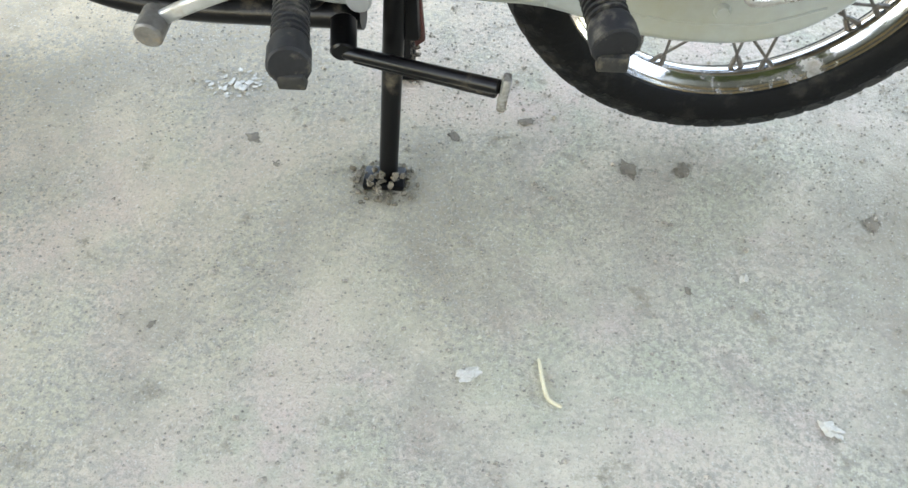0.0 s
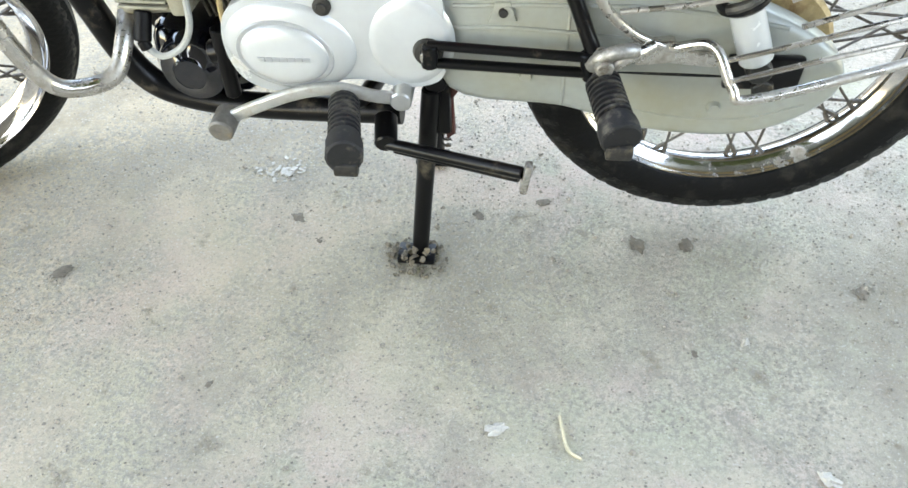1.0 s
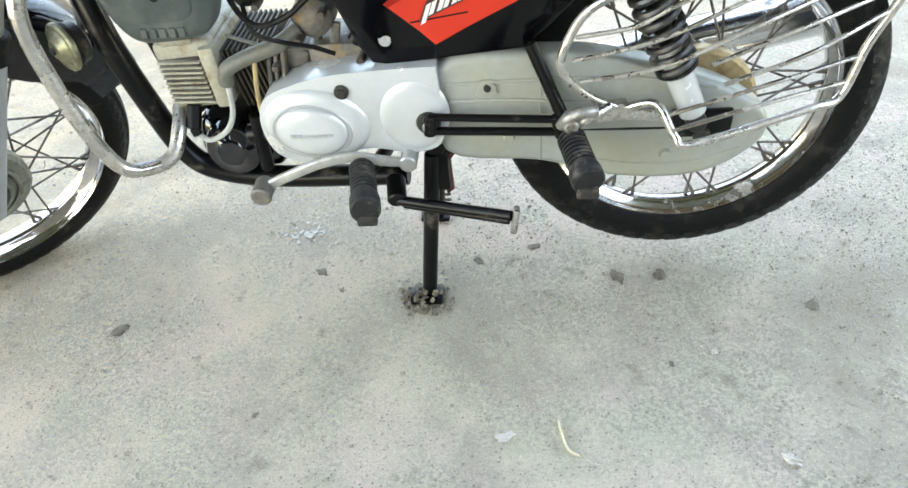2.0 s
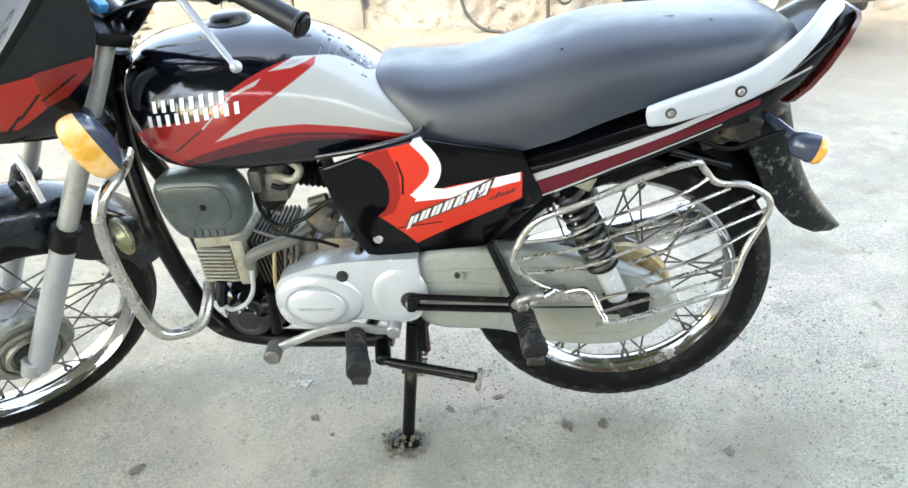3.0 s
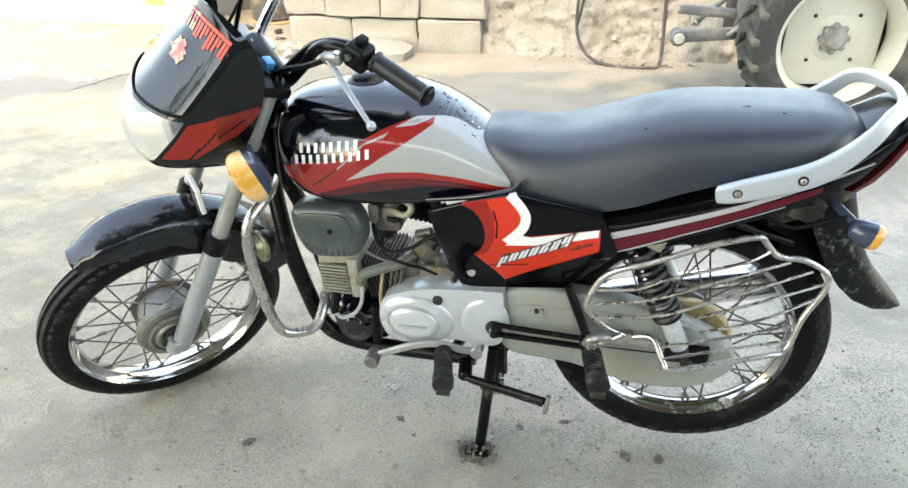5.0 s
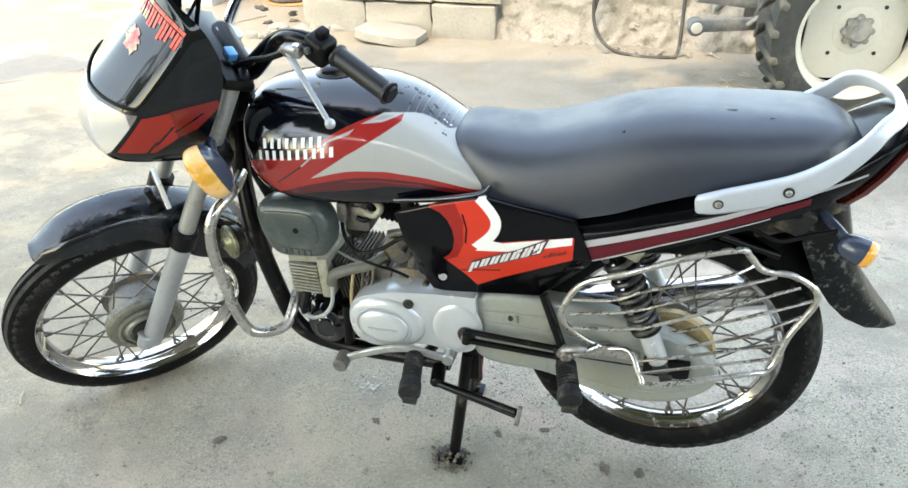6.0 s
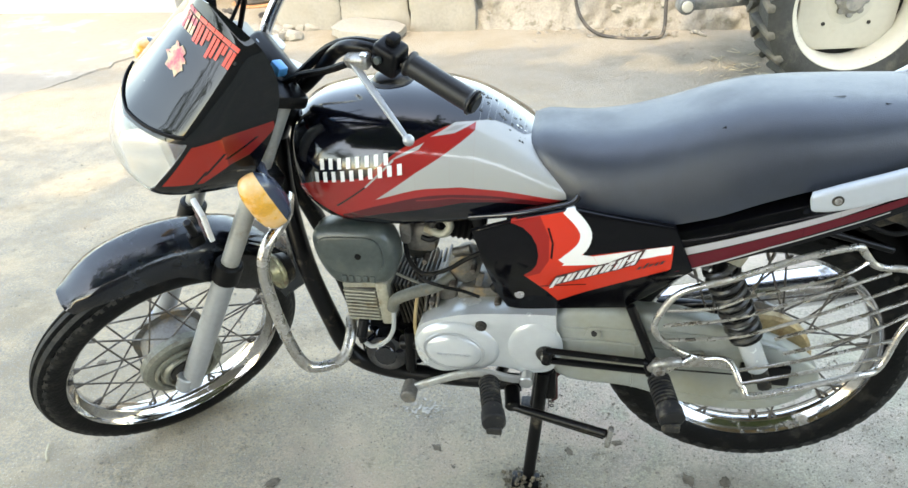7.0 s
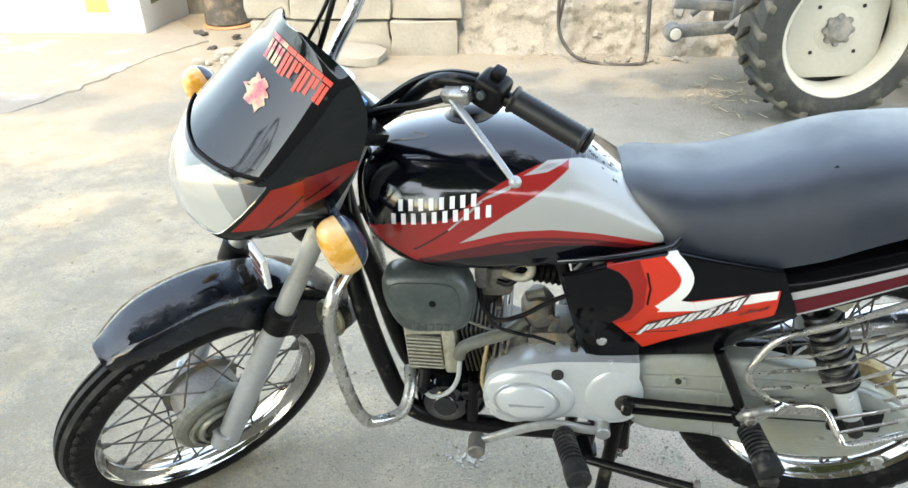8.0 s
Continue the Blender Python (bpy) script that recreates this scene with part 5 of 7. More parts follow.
for i in range(7):
    b = merge(b, block((0.009, 0.0015, 0.006), Matrix.Translation((-0.206 + i * 0.0095, -0.1452, 0.377)), 0.0005, segments=1))
part("cap_mark", b, FORK_ALLOY, crankcase)
b = None
for i in range(5):
    b = merge(b, block((0.010, 0.003, 0.014), Matrix.Translation((-0.372 + i * 0.0135, -0.157, 0.556)), 0.001, segments=1))
part("box_mark", b, GREY_PLASTIC, air_box)
part("box_bolt", lathe([(0.001, -0.160), (0.006, -0.160), (0.007, -0.157), (0.010, -0.156), (0.0105, -0.15)], (-0.340, 0, 0.606), n=16), BLACK_PLASTIC, air_box)
b = plate(curve_outline([(-0.410, 0.638), (-0.355, 0.645), (-0.305, 0.640), (-0.293, 0.60), (-0.305, 0.576), (-0.35, 0.570), (-0.390, 0.573), (-0.406, 0.60)], 4), -0.159, -0.15, 0.003)
part("box_lid", b, GREY_PLASTIC, air_box)

# chain case ridges and seam
b = tube([(0.03, -0.1125, 0.437), (0.16, -0.1125, 0.440), (0.30, -0.1125, 0.437), (0.42, -0.1125, 0.418)], 0.003, 8)
part("ridge", b, CHAINCASE, case)
b = tube([(0.24, -0.112, 0.300), (0.32, -0.112, 0.287), (0.40, -0.112, 0.288), (0.47, -0.112, 0.312)], 0.002, 8)
part("seam", b, CHAINCASE, case)
part("seam", block((0.004, 0.004, 0.14), Matrix.Translation((0.168, -0.1115, 0.37)), 0.001), CHAINCASE, case)
for x, z in ((0.095, 0.432), (0.36, 0.305), (0.12, 0.345)):
    part("case_bolt", lathe([(0.001, -0.119), (0.007, -0.119), (0.009, -0.114), (0.009, -0.11)], (x, 0, z), n=14), CHAINCASE, case)

# rear suspension, both sides
SPRING_STEEL = material("dusty_spring_paint", (0.012, 0.012, 0.013), 0.30, 0, 0.3, 20, dirt=(0.10, 0.095, 0.08), dirt_amount=0.36, dirt_scale=34, dirt_sharp=0.12)
for side in (-1, 1):
    top, low = Vector((0.276, 0.132 * side, 0.640)), Vector((0.392, 0.132 * side, 0.378))
    d = (low - top).normalized()
    sh = on_bike("shock_absorber", rod(top + d * 0.16, low - d * 0.01, 0.0195, 18), ALLOY, "shock absorber with black spring and silver body")
    b = bmesh.new()
    u, v = d.orthogonal().normalized(), d.cross(d.orthogonal()).normalized()
    coil = [top + d * (0.02 + 0.168 * i / 126) + u * (0.0265 * math.cos(2 * math.pi * 9 * i / 126)) + v * (0.0265 * math.sin(2 * math.pi * 9 * i / 126)) for i in range(127)]
    sweep(b, coil, circle(0.0058, 8), up=d)
    part("spring", b, SPRING_STEEL, sh, "dusty black coil spring")
    part("top_mount", block((0.036, 0.022, 0.030), Matrix.Translation(top + Vector((0.034, 0.010 * side, -0.004))) @ pose(0, 0, 0, 0, 24), 0.005), HEAD_ALLOY, sh, "pale alloy top mount")
    part("damper_rod", rod(top, top + d * 0.19, 0.013, 14), BLACK_PLASTIC, sh)
    part("spring_seat", rod(top + d * 0.186, top + d * 0.200, 0.030, 20), BLACK_FRAME, sh)
    b = rod(low + Vector((0, -0.016, 0)), low + Vector((0, 0.016, 0)), 0.015, 16)
    part("eye", b, CAST_DARK, sh)
b = tube([(0.02, -0.09, 0.350), (0.2, -0.095, 0.352), (0.40, -0.095, 0.350), (0.45, -0.09, 0.348)], 0.017, 12)
block((0.09, 0.012, 0.045), Matrix.Translation((0.405, -0.118, 0.362)), 0.004, b)
on_bike("swing_arm", mirror(b), BLACK_FRAME, "black tubular swing arm")
b = rod(REAR_HUB + Vector((0, -0.135, 0)), REAR_HUB + Vector((0, 0.135, 0)), 0.0085, 12)
rod(REAR_HUB + Vector((0, -0.136, 0)), REAR_HUB + Vector((0, -0.124, 0)), 0.014, 6, b)
part("axle", b, CAST_DARK, rear_wheel)
part("brake_drum", lathe([(0.03, -0.060), (0.060, -0.060), (0.066, -0.054), (0.094, -0.052), (0.100, -0.046), (0.100, -0.030), (0.05, -0.028)], REAR_HUB, n=40), RUSTY, rear_wheel, "rust-tinted brake drum")
b = tube([(-0.33, 0.09, 0.40), (-0.30, 0.11, 0.30), (-0.15, 0.13, 0.265), (0.05, 0.135, 0.275), (0.15, 0.137, 0.295)], 0.016, 12)
own = bmesh.new()
sweep(own, smooth_path([(0.13, 0.137, 0.292), (0.18, 0.139, 0.302), (0.40, 0.146, 0.352), (0.62, 0.152, 0.400), (0.66, 0.153, 0.408)], 6), circle(1, 20), scales=[0.018 + 0.024 * min(1, i / 5) for i in range(25)])
on_bike("exhaust", merge(b, own), CHROME, "chromed exhaust with a long silencer")

# saree guard
loop = [(0.194, -0.155, 0.477), (0.202, -0.155, 0.521), (0.233, -0.155, 0.565), (0.308, -0.160, 0.600), (0.409, -0.160, 0.647), (0.487, -0.150, 0.666), (0.507, -0.140, 0.650), (0.536, -0.130, 0.619), (0.593, -0.120, 0.607), (0.641, -0.110, 0.562), (0.609, -0.120, 0.480), (0.588, -0.130, 0.405), (0.540, -0.150, 0.398), (0.379, -0.185, 0.369), (0.354, -0.180, 0.380), (0.329, -0.150, 0.415), (0.284, -0.130, 0.400), (0.233, -0.140, 0.427)]
guard = on_bike("saree_guard", tube(loop, 0.0062, 10, 6, True), GUARD_STEEL, "stained bright steel wire guard beside the rear wheel")
for pts in ([(0.211, -0.155, 0.523), (0.287, -0.160, 0.537), (0.345, -0.160, 0.567), (0.469, -0.155, 0.611), (0.522, -0.135, 0.632)],
            [(0.208, -0.155, 0.489), (0.317, -0.160, 0.516), (0.422, -0.160, 0.564), (0.561, -0.125, 0.605)],
            [(0.219, -0.155, 0.457), (0.333, -0.160, 0.479), (0.448, -0.160, 0.533), (0.605, -0.120, 0.586)],
            [(0.395, -0.160, 0.478), (0.517, -0.150, 0.526), (0.634, -0.112, 0.556)],
            [(0.415, -0.160, 0.447), (0.524, -0.150, 0.485), (0.625, -0.115, 0.523)],
            [(0.334, -0.160, 0.399), (0.440, -0.165, 0.437), (0.607, -0.120, 0.463)],
            [(0.351, -0.180, 0.389), (0.466, -0.165, 0.416), (0.594, -0.125, 0.426)]):
    part("guard_wire", tube(pts, 0.0033, 8, 6), GUARD_STEEL, guard)
b = tube([(0.265, -0.135, 0.405), (0.245, -0.150, 0.402), (0.225, -0.155, 0.392), (0.210, -0.150, 0.370)], 0.008, 10)
block((0.05, 0.02, 0.03), Matrix.Translation((0.27, -0.125, 0.392)) @ pose(0, 0, 0, 0, -8), 0.006, b)
block((0.10, 0.012, 0.022), Matrix.Translation((0.30, -0.118, 0.383)) @ pose(0, 0, 0, 0, 5), 0.005, b)
part("guard_clamp", b, GUARD_STEEL, guard, "grubby bracket of the guard")

# rods, strut and pillion peg bracket
bracket = on_bike("peg_bracket", rod((0.0, -0.136, 0.374), (0.200, -0.143, 0.370), 0.0068, 10), BLACK_FRAME, "black tubular pillion footrest bracket")
for a, c, r in (((0.0, -0.136, 0.398), (0.195, -0.143, 0.391), 0.0062), ((0.152, -0.112, 0.497), (0.203, -0.142, 0.385), 0.0095), ((0.004, -0.140, 0.400), (0.002, -0.140, 0.370), 0.010), ((0.190, -0.143, 0.398), (0.198, -0.143, 0.362), 0.010)):
    part("bracket_rod", rod(a, c, r, 10), BLACK_FRAME, bracket)


def footpeg(a, c, r, name, label):
    a, c = Vector(a), Vector(c)
    d = (c - a).normalized()
    L = (c - a).length
    bm = bmesh.new()
    cuts = [(0.10, 0.70), (0.13, 1.04)]
    for k in range(8):
        at = 0.17 + 0.072 * k
        cuts += [(at, 1.04), (at + 0.008, 0.80), (at + 0.034, 0.80), (at + 0.042, 1.04)]
    cuts += [(0.80, 1.16), (0.985, 1.16), (1.0, 1.02)]
    sweep(bm, [a + d * (L * k) for k, _ in cuts], circle(1, 16), up=(0, 0, 1), scales=[r * w for _, w in cuts])
    ob = on_bike(name, bm, PEG_RUBBER, label, smooth=28)
    part("peg_pin", rod(a - d * 0.01, a + d * (L * 0.2), r * 0.5, 12), CAST, ob)
    block_m = Matrix.Translation(c - d * 0.003 - Vector((0, 0, r * 0.9)))
    part("peg_end", block((r * 1.5, 0.014, r * 0.9), block_m, 0.003), CAST_DARK, ob)
    return ob


for side in (1, -1):
    footpeg((-0.112, -0.135 * side, 0.318), (-0.084, -0.270 * side, 0.330), 0.0195, "footrest", "black ribbed rubber footrest")
    footpeg((0.208, -0.150 * side, 0.372), (0.229, -0.252 * side, 0.356), 0.0205, "pillion_footrest", "worn black rubber pillion footrest")
b = tube([(-0.11, -0.14, 0.318), (-0.095, -0.11, 0.300), (-0.08, 0, 0.285), (-0.095, 0.11, 0.300), (-0.11, 0.14, 0.318)], 0.012, 10)
on_bike("footrest_bar", b, BLACK_FRAME)
lever = smooth_path([(-0.262, -0.158, 0.296), (-0.225, -0.158, 0.314), (-0.166, -0.152, 0.334), (-0.115, -0.146, 0.338), (-0.070, -0.142, 0.326), (-0.030, -0.140, 0.322)], 6)
b = bmesh.new()
sweep(b, lever, rounded(0.010, 0.017, 0.004), up=(0, 1, 0))
rod((-0.036, -0.15, 0.322), (-0.036, -0.11, 0.322), 0.014, 16, b)
gear = on_bike("gear_lever", b, STANCHION, "dusty silver gear change lever")
part("lever_pad", rod((-0.268, -0.185, 0.292), (-0.268, -0.145, 0.294), 0.0165, 16), CAST, gear, "worn round pedal pad")

# stands
b = rod((-0.004, -0.092, 0.305), (-0.033, -0.115, 0.010), 0.0135, 12)
block((0.060, 0.040, 0.010), Matrix.Translation((-0.038, -0.120, 0.0075)), 0.003, b)
rod((-0.004, 0.092, 0.305), (-0.033, 0.115, 0.010), 0.0135, 12, b)
block((0.060, 0.040, 0.010), Matrix.Translation((-0.038, 0.120, 0.0075)), 0.003, b)
rod((-0.012, -0.10, 0.235), (-0.012, 0.10, 0.235), 0.011, 12, b)
rod((0.002, -0.10, 0.318), (0.002, 0.10, 0.318), 0.016, 12, b)
block((0.035, 0.02, 0.11), Matrix.Translation((0.004, -0.085, 0.285)), 0.006, b)
on_bike("centre_stand", b, BLACK_FRAME, "black centre stand holding the rear wheel up")
LUG_RED = material("rusty_red_primer", (0.10, 0.030, 0.026), 0.7, 0, 0.4, 25, bump=0.2, dirt=(0.05, 0.03, 0.022), dirt_amount=0.4, dirt_scale=30)
on_bike("stand_lug", plate([(0.004, 0.330), (0.036, 0.325), (0.034, 0.300), (0.024, 0.285), (0.026, 0.225), (0.014, 0.215), (0.006, 0.260)], -0.086, -0.074, 0.003), LUG_RED, "rusty red lug of the centre stand")
b = rod((-0.062, -0.138, 0.246), (0.122, -0.208, 0.264), 0.0085, 12)
rod((-0.055, -0.125, 0.226), (0.118, -0.200, 0.248), 0.0060, 10, b)
rod((-0.068, -0.10, 0.262), (-0.062, -0.146, 0.250), 0.016, 16, b)
side_stand = on_bike("side_stand", b, BLACK_FRAME, "folded side stand with scuffed paint")
part("stand_tip", block((0.010, 0.016, 0.046), Matrix.Translation((0.127, -0.210, 0.258)) @ pose(0, 0, 0, 0, 8), 0.003), SCUFFED_STEEL, side_stand, "worn bright tip of the side stand")
b = bmesh.new()
sweep(b, [Vector((0.012 + 0.006 * math.cos(i), -0.075 + 0.006 * math.sin(i), 0.300 - 0.11 * i / 60)) for i in range(61)], circle(0.0016, 5), up=(0, 0, 1))
on_bike("stand_spring", b, SPOKE_STEEL)

# crash guard and horn
b = tube([(-0.500, -0.055, 0.668), (-0.478, -0.130, 0.668), (-0.496, -0.185, 0.640), (-0.508, -0.198, 0.590), (-0.503, -0.196, 0.500), (-0.487, -0.190, 0.405), (-0.470, -0.178, 0.352), (-0.440, -0.160, 0.338), (-0.408, -0.138, 0.345), (-0.398, -0.105, 0.378), (-0.405, -0.07, 0.392)], 0.0115, 12, 7)
on_bike("crash_guard", b, GUARD_STEEL, "chromed engine crash bar, stained")
b2 = tube([(-0.500, 0.055, 0.668), (-0.478, 0.130, 0.668), (-0.503, 0.185, 0.640), (-0.517, 0.198, 0.590), (-0.512, 0.196, 0.500), (-0.492, 0.190, 0.405), (-0.470, 0.178, 0.352), (-0.440, 0.160, 0.338), (-0.408, 0.138, 0.345), (-0.398, 0.105, 0.378), (-0.405, 0.07, 0.392)], 0.0115, 12, 7)
on_bike("crash_guard", b2, GUARD_STEEL)
b = lathe([(0.001, -0.016), (0.014, -0.015), (0.020, -0.009), (0.027, -0.005), (0.030, 0.0), (0.029, 0.016), (0.012, 0.02)], (0, 0, 0), n=30)
b.transform(Matrix.Translation((-0.548, -0.075, 0.505)) @ pose(0, 0, 0, 0, 0, -35))
horn = on_bike("horn", b, BRASS, "dull brass-coloured horn")
horn_m = Matrix.Translation((-0.548, -0.075, 0.505)) @ pose(0, 0, 0, 0, 0, -35)
b = lathe([(0.026, -0.004), (0.035, -0.005), (0.038, -0.002), (0.038, 0.003), (0.034, 0.005), (0.027, 0.005)], (0, 0, 0), n=36)
b.transform(horn_m)
part("horn_flange", b, BRASS, horn, "crimped rim of the horn")
b = lathe([(0.001, -0.021), (0.005, -0.021), (0.006, -0.018), (0.006, -0.012)], (0, 0, 0), n=6)
b.transform(horn_m)
part("horn_bolt", b, CAST_DARK, horn)
b = lathe([(0.028, 0.006), (0.034, 0.012), (0.031, 0.026), (0.018, 0.034), (0.002, 0.035)], (0, 0, 0), n=30)
b.transform(horn_m)
part("horn_shell", b, CAST_DARK, horn, "dark back shell of the horn")
b = block((0.016, 0.003, 0.075), horn_m @ Matrix.Translation((0.006, 0.036, 0.034)) @ pose(0, 0, 0, 0, 12), 0.001)
part("horn_bracket", b, SCUFFED_STEEL, horn, "bare steel horn bracket")
on_bike("frame_spine", merge(tube([(-0.55, 0, 0.86), (-0.40, 0, 0.76), (-0.2, 0, 0.70), (0.1, 0, 0.66), (0.5, 0, 0.70)], 0.022, 10), rod((-0.600, 0, 0.640), (-0.500, 0, 0.850), 0.032, 16)), BLACK_FRAME)
b = tube([(-0.10, -0.085, 0.50), (-0.02, -0.09, 0.60), (0.10, -0.10, 0.655), (0.30, -0.11, 0.66), (0.58, -0.09, 0.72)], 0.013, 10)
on_bike("rear_subframe", mirror(b), BLACK_FRAME)
on_bike("battery_box", block((0.20, 0.17, 0.17), Matrix.Translation((0.04, 0, 0.58)), 0.02), BLACK_PLASTIC)

# hoses, tap and wiring under the tank
b = rod((-0.205, -0.085, 0.690), (-0.205, -0.085, 0.655), 0.009, 12)
rod((-0.205, -0.070, 0.668), (-0.205, -0.112, 0.668), 0.008, 12, b)
block((0.010, 0.006, 0.026), Matrix.Translation((-0.205, -0.114, 0.660)) @ pose(0, 0, 0, 0, 25), 0.002, b)
on_bike("fuel_tap", b, CAST_DARK, "dark oily fuel tap")
b = tube([(-0.205, -0.085, 0.655), (-0.200, -0.095, 0.628), (-0.215, -0.095, 0.610), (-0.235, -0.09, 0.612)], 0.0055, 8)
on_bike("fuel_hose", b, BLACK_PLASTIC)
b = tube([(-0.270, -0.085, 0.640), (-0.262, -0.10, 0.572), (-0.235, -0.098, 0.535), (-0.190, -0.095, 0.545), (-0.150, -0.10, 0.575), (-0.105, -0.10, 0.60)], 0.0045, 8)
on_bike("overflow_hose", b, BLACK_PLASTIC)
b = tube([(-0.255, -0.08, 0.560), (-0.245, -0.095, 0.525), (-0.205, -0.098, 0.508), (-0.165, -0.098, 0.500), (-0.130, -0.095, 0.485)], 0.0035, 8)
on_bike("wiring", b, BLACK_PLASTIC)
b = plate([(-0.150, 0.700), (-0.128, 0.700), (-0.090, 0.575), (-0.076, 0.500), (-0.090, 0.496), (-0.108, 0.560)], -0.105, -0.098, 0.002)
on_bike("frame_gusset", b, BLACK_FRAME, "black frame gusset plate")
b = block((0.10, 0.10, 0.06), Matrix.Translation((-0.27, 0.0, 0.68)), 0.015)
on_bike("coil_box", b, BLACK_PLASTIC)
for x, z, r in ((-0.232, 0.560, 0.006), (-0.262, 0.660, 0.005), (-0.182, 0.505, 0.007), (-0.140, 0.545, 0.006), (-0.095, 0.470, 0.007), (-0.225, 0.465, 0.006)):
    part("engine_bolt", lathe([(0.001, -0.098), (r * 0.8, -0.098), (r, -0.094), (r, -0.07)], (x, 0, z), n=10), SPOKE_STEEL, bike)

# nicks in the seat cover and chips on the tank's rear edge
for x, y, rx, ry in ((0.445, -0.050, 0.009, 0.003), (0.505, -0.075, 0.004, 0.002), (0.27, -0.100, 0.003, 0.002)):
    b = bmesh.new()
    ring = []
    for i in range(12):
        a = 2 * math.pi * i / 12
        k = 1 + 0.35 * math.sin(3 * a + x * 40)
        q, _ = on_skin(seat, (x + rx * k * math.cos(a), y + ry * k * math.sin(a), 1.2), (0, 0, -1), 0.0006)
        if q:
            ring.append(b.verts.new(q))
    b.faces.new(ring)
    part("nick", b, BLACK_PLASTIC, seat, "small dark tear in the vinyl")
rng = random.Random(14)
for i in range(46):
    x, y = (rng.uniform(-0.06, 0.0), rng.uniform(-0.10, -0.03)) if i < 16 else (rng.uniform(-0.15, -0.05), rng.uniform(-0.075, 0.0))
    b = bmesh.new()
    ring = []
    r = rng.uniform(0.0008, 0.0026) * (1 if i < 16 else 1.6)
    for k in range(9):
        a = 2 * math.pi * k / 9
        f = rng.uniform(0.5, 1.3)
        q, _ = on_skin(tank, (x + r * f * math.cos(a), y + r * f * math.sin(a), 1.2), (0, 0, -1), 0.0007)
        if q:
            ring.append(b.verts.new(q))
    if len(ring) > 4:
        b.faces.new(ring)
        part("paint_chip", b, CAST_DARK if i % 3 or i > 15 else WHITE_STICKER, tank)

# stained flange and studs between cylinder and crankcase
for x, z0, z1 in ((-0.243, 0.385, 0.475), (-0.231, 0.392, 0.482), (-0.219, 0.400, 0.490)):
    part("flange_rib", block((0.006, 0.17, z1 - z0), Matrix.Translation((x, 0, (z0 + z1) / 2)) @ pose(0, 0, 0, 0, 8), 0.002, segments=1), CAST, barrel)
b = tube([(-0.252, -0.098, 0.482), (-0.258, -0.102, 0.44), (-0.262, -0.100, 0.395), (-0.256, -0.096, 0.36)], 0.0038, 8)
on_bike("oil_pipe", b, RUSTY, "thin rust-stained oil pipe")
# tab and bolt on the chain case
b = plate([(0.072, 0.418), (0.106, 0.420), (0.098, 0.444), (0.080, 0.443)], -0.1165, -0.110, 0.002)
part("tab", b, CHAINCASE, case)
part("tab_bolt", lathe([(0.001, -0.1215), (0.005, -0.1215), (0.006, -0.118), (0.006, -0.11)], (0.090, 0, 0.432), n=12), CAST_DARK, case)
b = tube([(0.02, -0.1125, 0.408), (0.10, -0.1135, 0.410), (0.19, -0.1135, 0.404), (0.30, -0.112, 0.392)], 0.0028, 8)
part("ridge", b, CHAINCASE, case)
# scuffed straps and bolts round the pillion bracket
b = tube([(0.196, -0.150, 0.385), (0.206, -0.160, 0.402), (0.225, -0.162, 0.412), (0.245, -0.156, 0.410)], 0.009, 10)
rod((0.205, -0.140, 0.395), (0.210, -0.172, 0.392), 0.011, 10, b)
on_bike("bracket_strap", b, SCUFFED_STEEL, "scuffed steel strap at the footrest joint")

# black edging along the foot of the windscreen
edge = []
for i in range(21):
    y = -0.132 + 0.215 * i / 20
    q, _ = on_skin(visor, (-0.95, y, 0.966), (1, 0, 0), -0.0005)
    if q:
        edge.append(q)
if len(edge) > 4:
    part("edging", sweep(bmesh.new(), edge, rounded(0.003, 0.010, 0.001), up=(1, 0, 0)), BLACK_PLASTIC, visor, "black rubber edging")
# oily brackets and wiring under the tail
b = block((0.06, 0.02, 0.05), Matrix.Translation((0.575, -0.085, 0.700)) @ pose(0, 0, 0, 8, 20, 0), 0.006)
on_bike("tail_stay", b, CAST_DARK, "dirty black tail stay")
b = tube([(0.50, -0.11, 0.690), (0.55, -0.12, 0.676), (0.60, -0.115, 0.690), (0.64, -0.11, 0.700)], 0.0045, 8)
on_bike("tail_wiring", b, BLACK_PLASTIC)
b = rod((0.455, -0.118, 0.672), (0.560, -0.112, 0.640), 0.006, 10)
on_bike("guard_stay", b, BLACK_FRAME, "black steel stay of the wheel guard")

# ---- yard ----
STONE = material("pale_building_stone", (0.245, 0.233, 0.202), 0.88, 0, 0.16, 5, bump=0.5, bump_scale=40, dirt=(0.25, 0.23, 0.188), dirt_amount=0.42, dirt_scale=4.5, dirt_sharp=0.14)
EARTH = material("earth_bank", (0.23, 0.214, 0.183), 0.95, 0, 0.25, 7, bump=0.8, bump_scale=30, dirt=(0.13, 0.118, 0.092), dirt_amount=0.34, dirt_scale=13, dirt_sharp=0.06)
PLASTER = material("white_plaster", (0.46, 0.455, 0.43), 0.8, 0, 0.05, 3, bump=0.1, dirt=(0.55, 0.52, 0.46), dirt_amount=0.15)
TRACTOR_TYRE = material("dusty_tractor_tyre", (0.034, 0.035, 0.030), 0.85, 0, 0.3, 6, bump=0.3, dirt=(0.115, 0.103, 0.076), dirt_amount=0.45, dirt_scale=3)
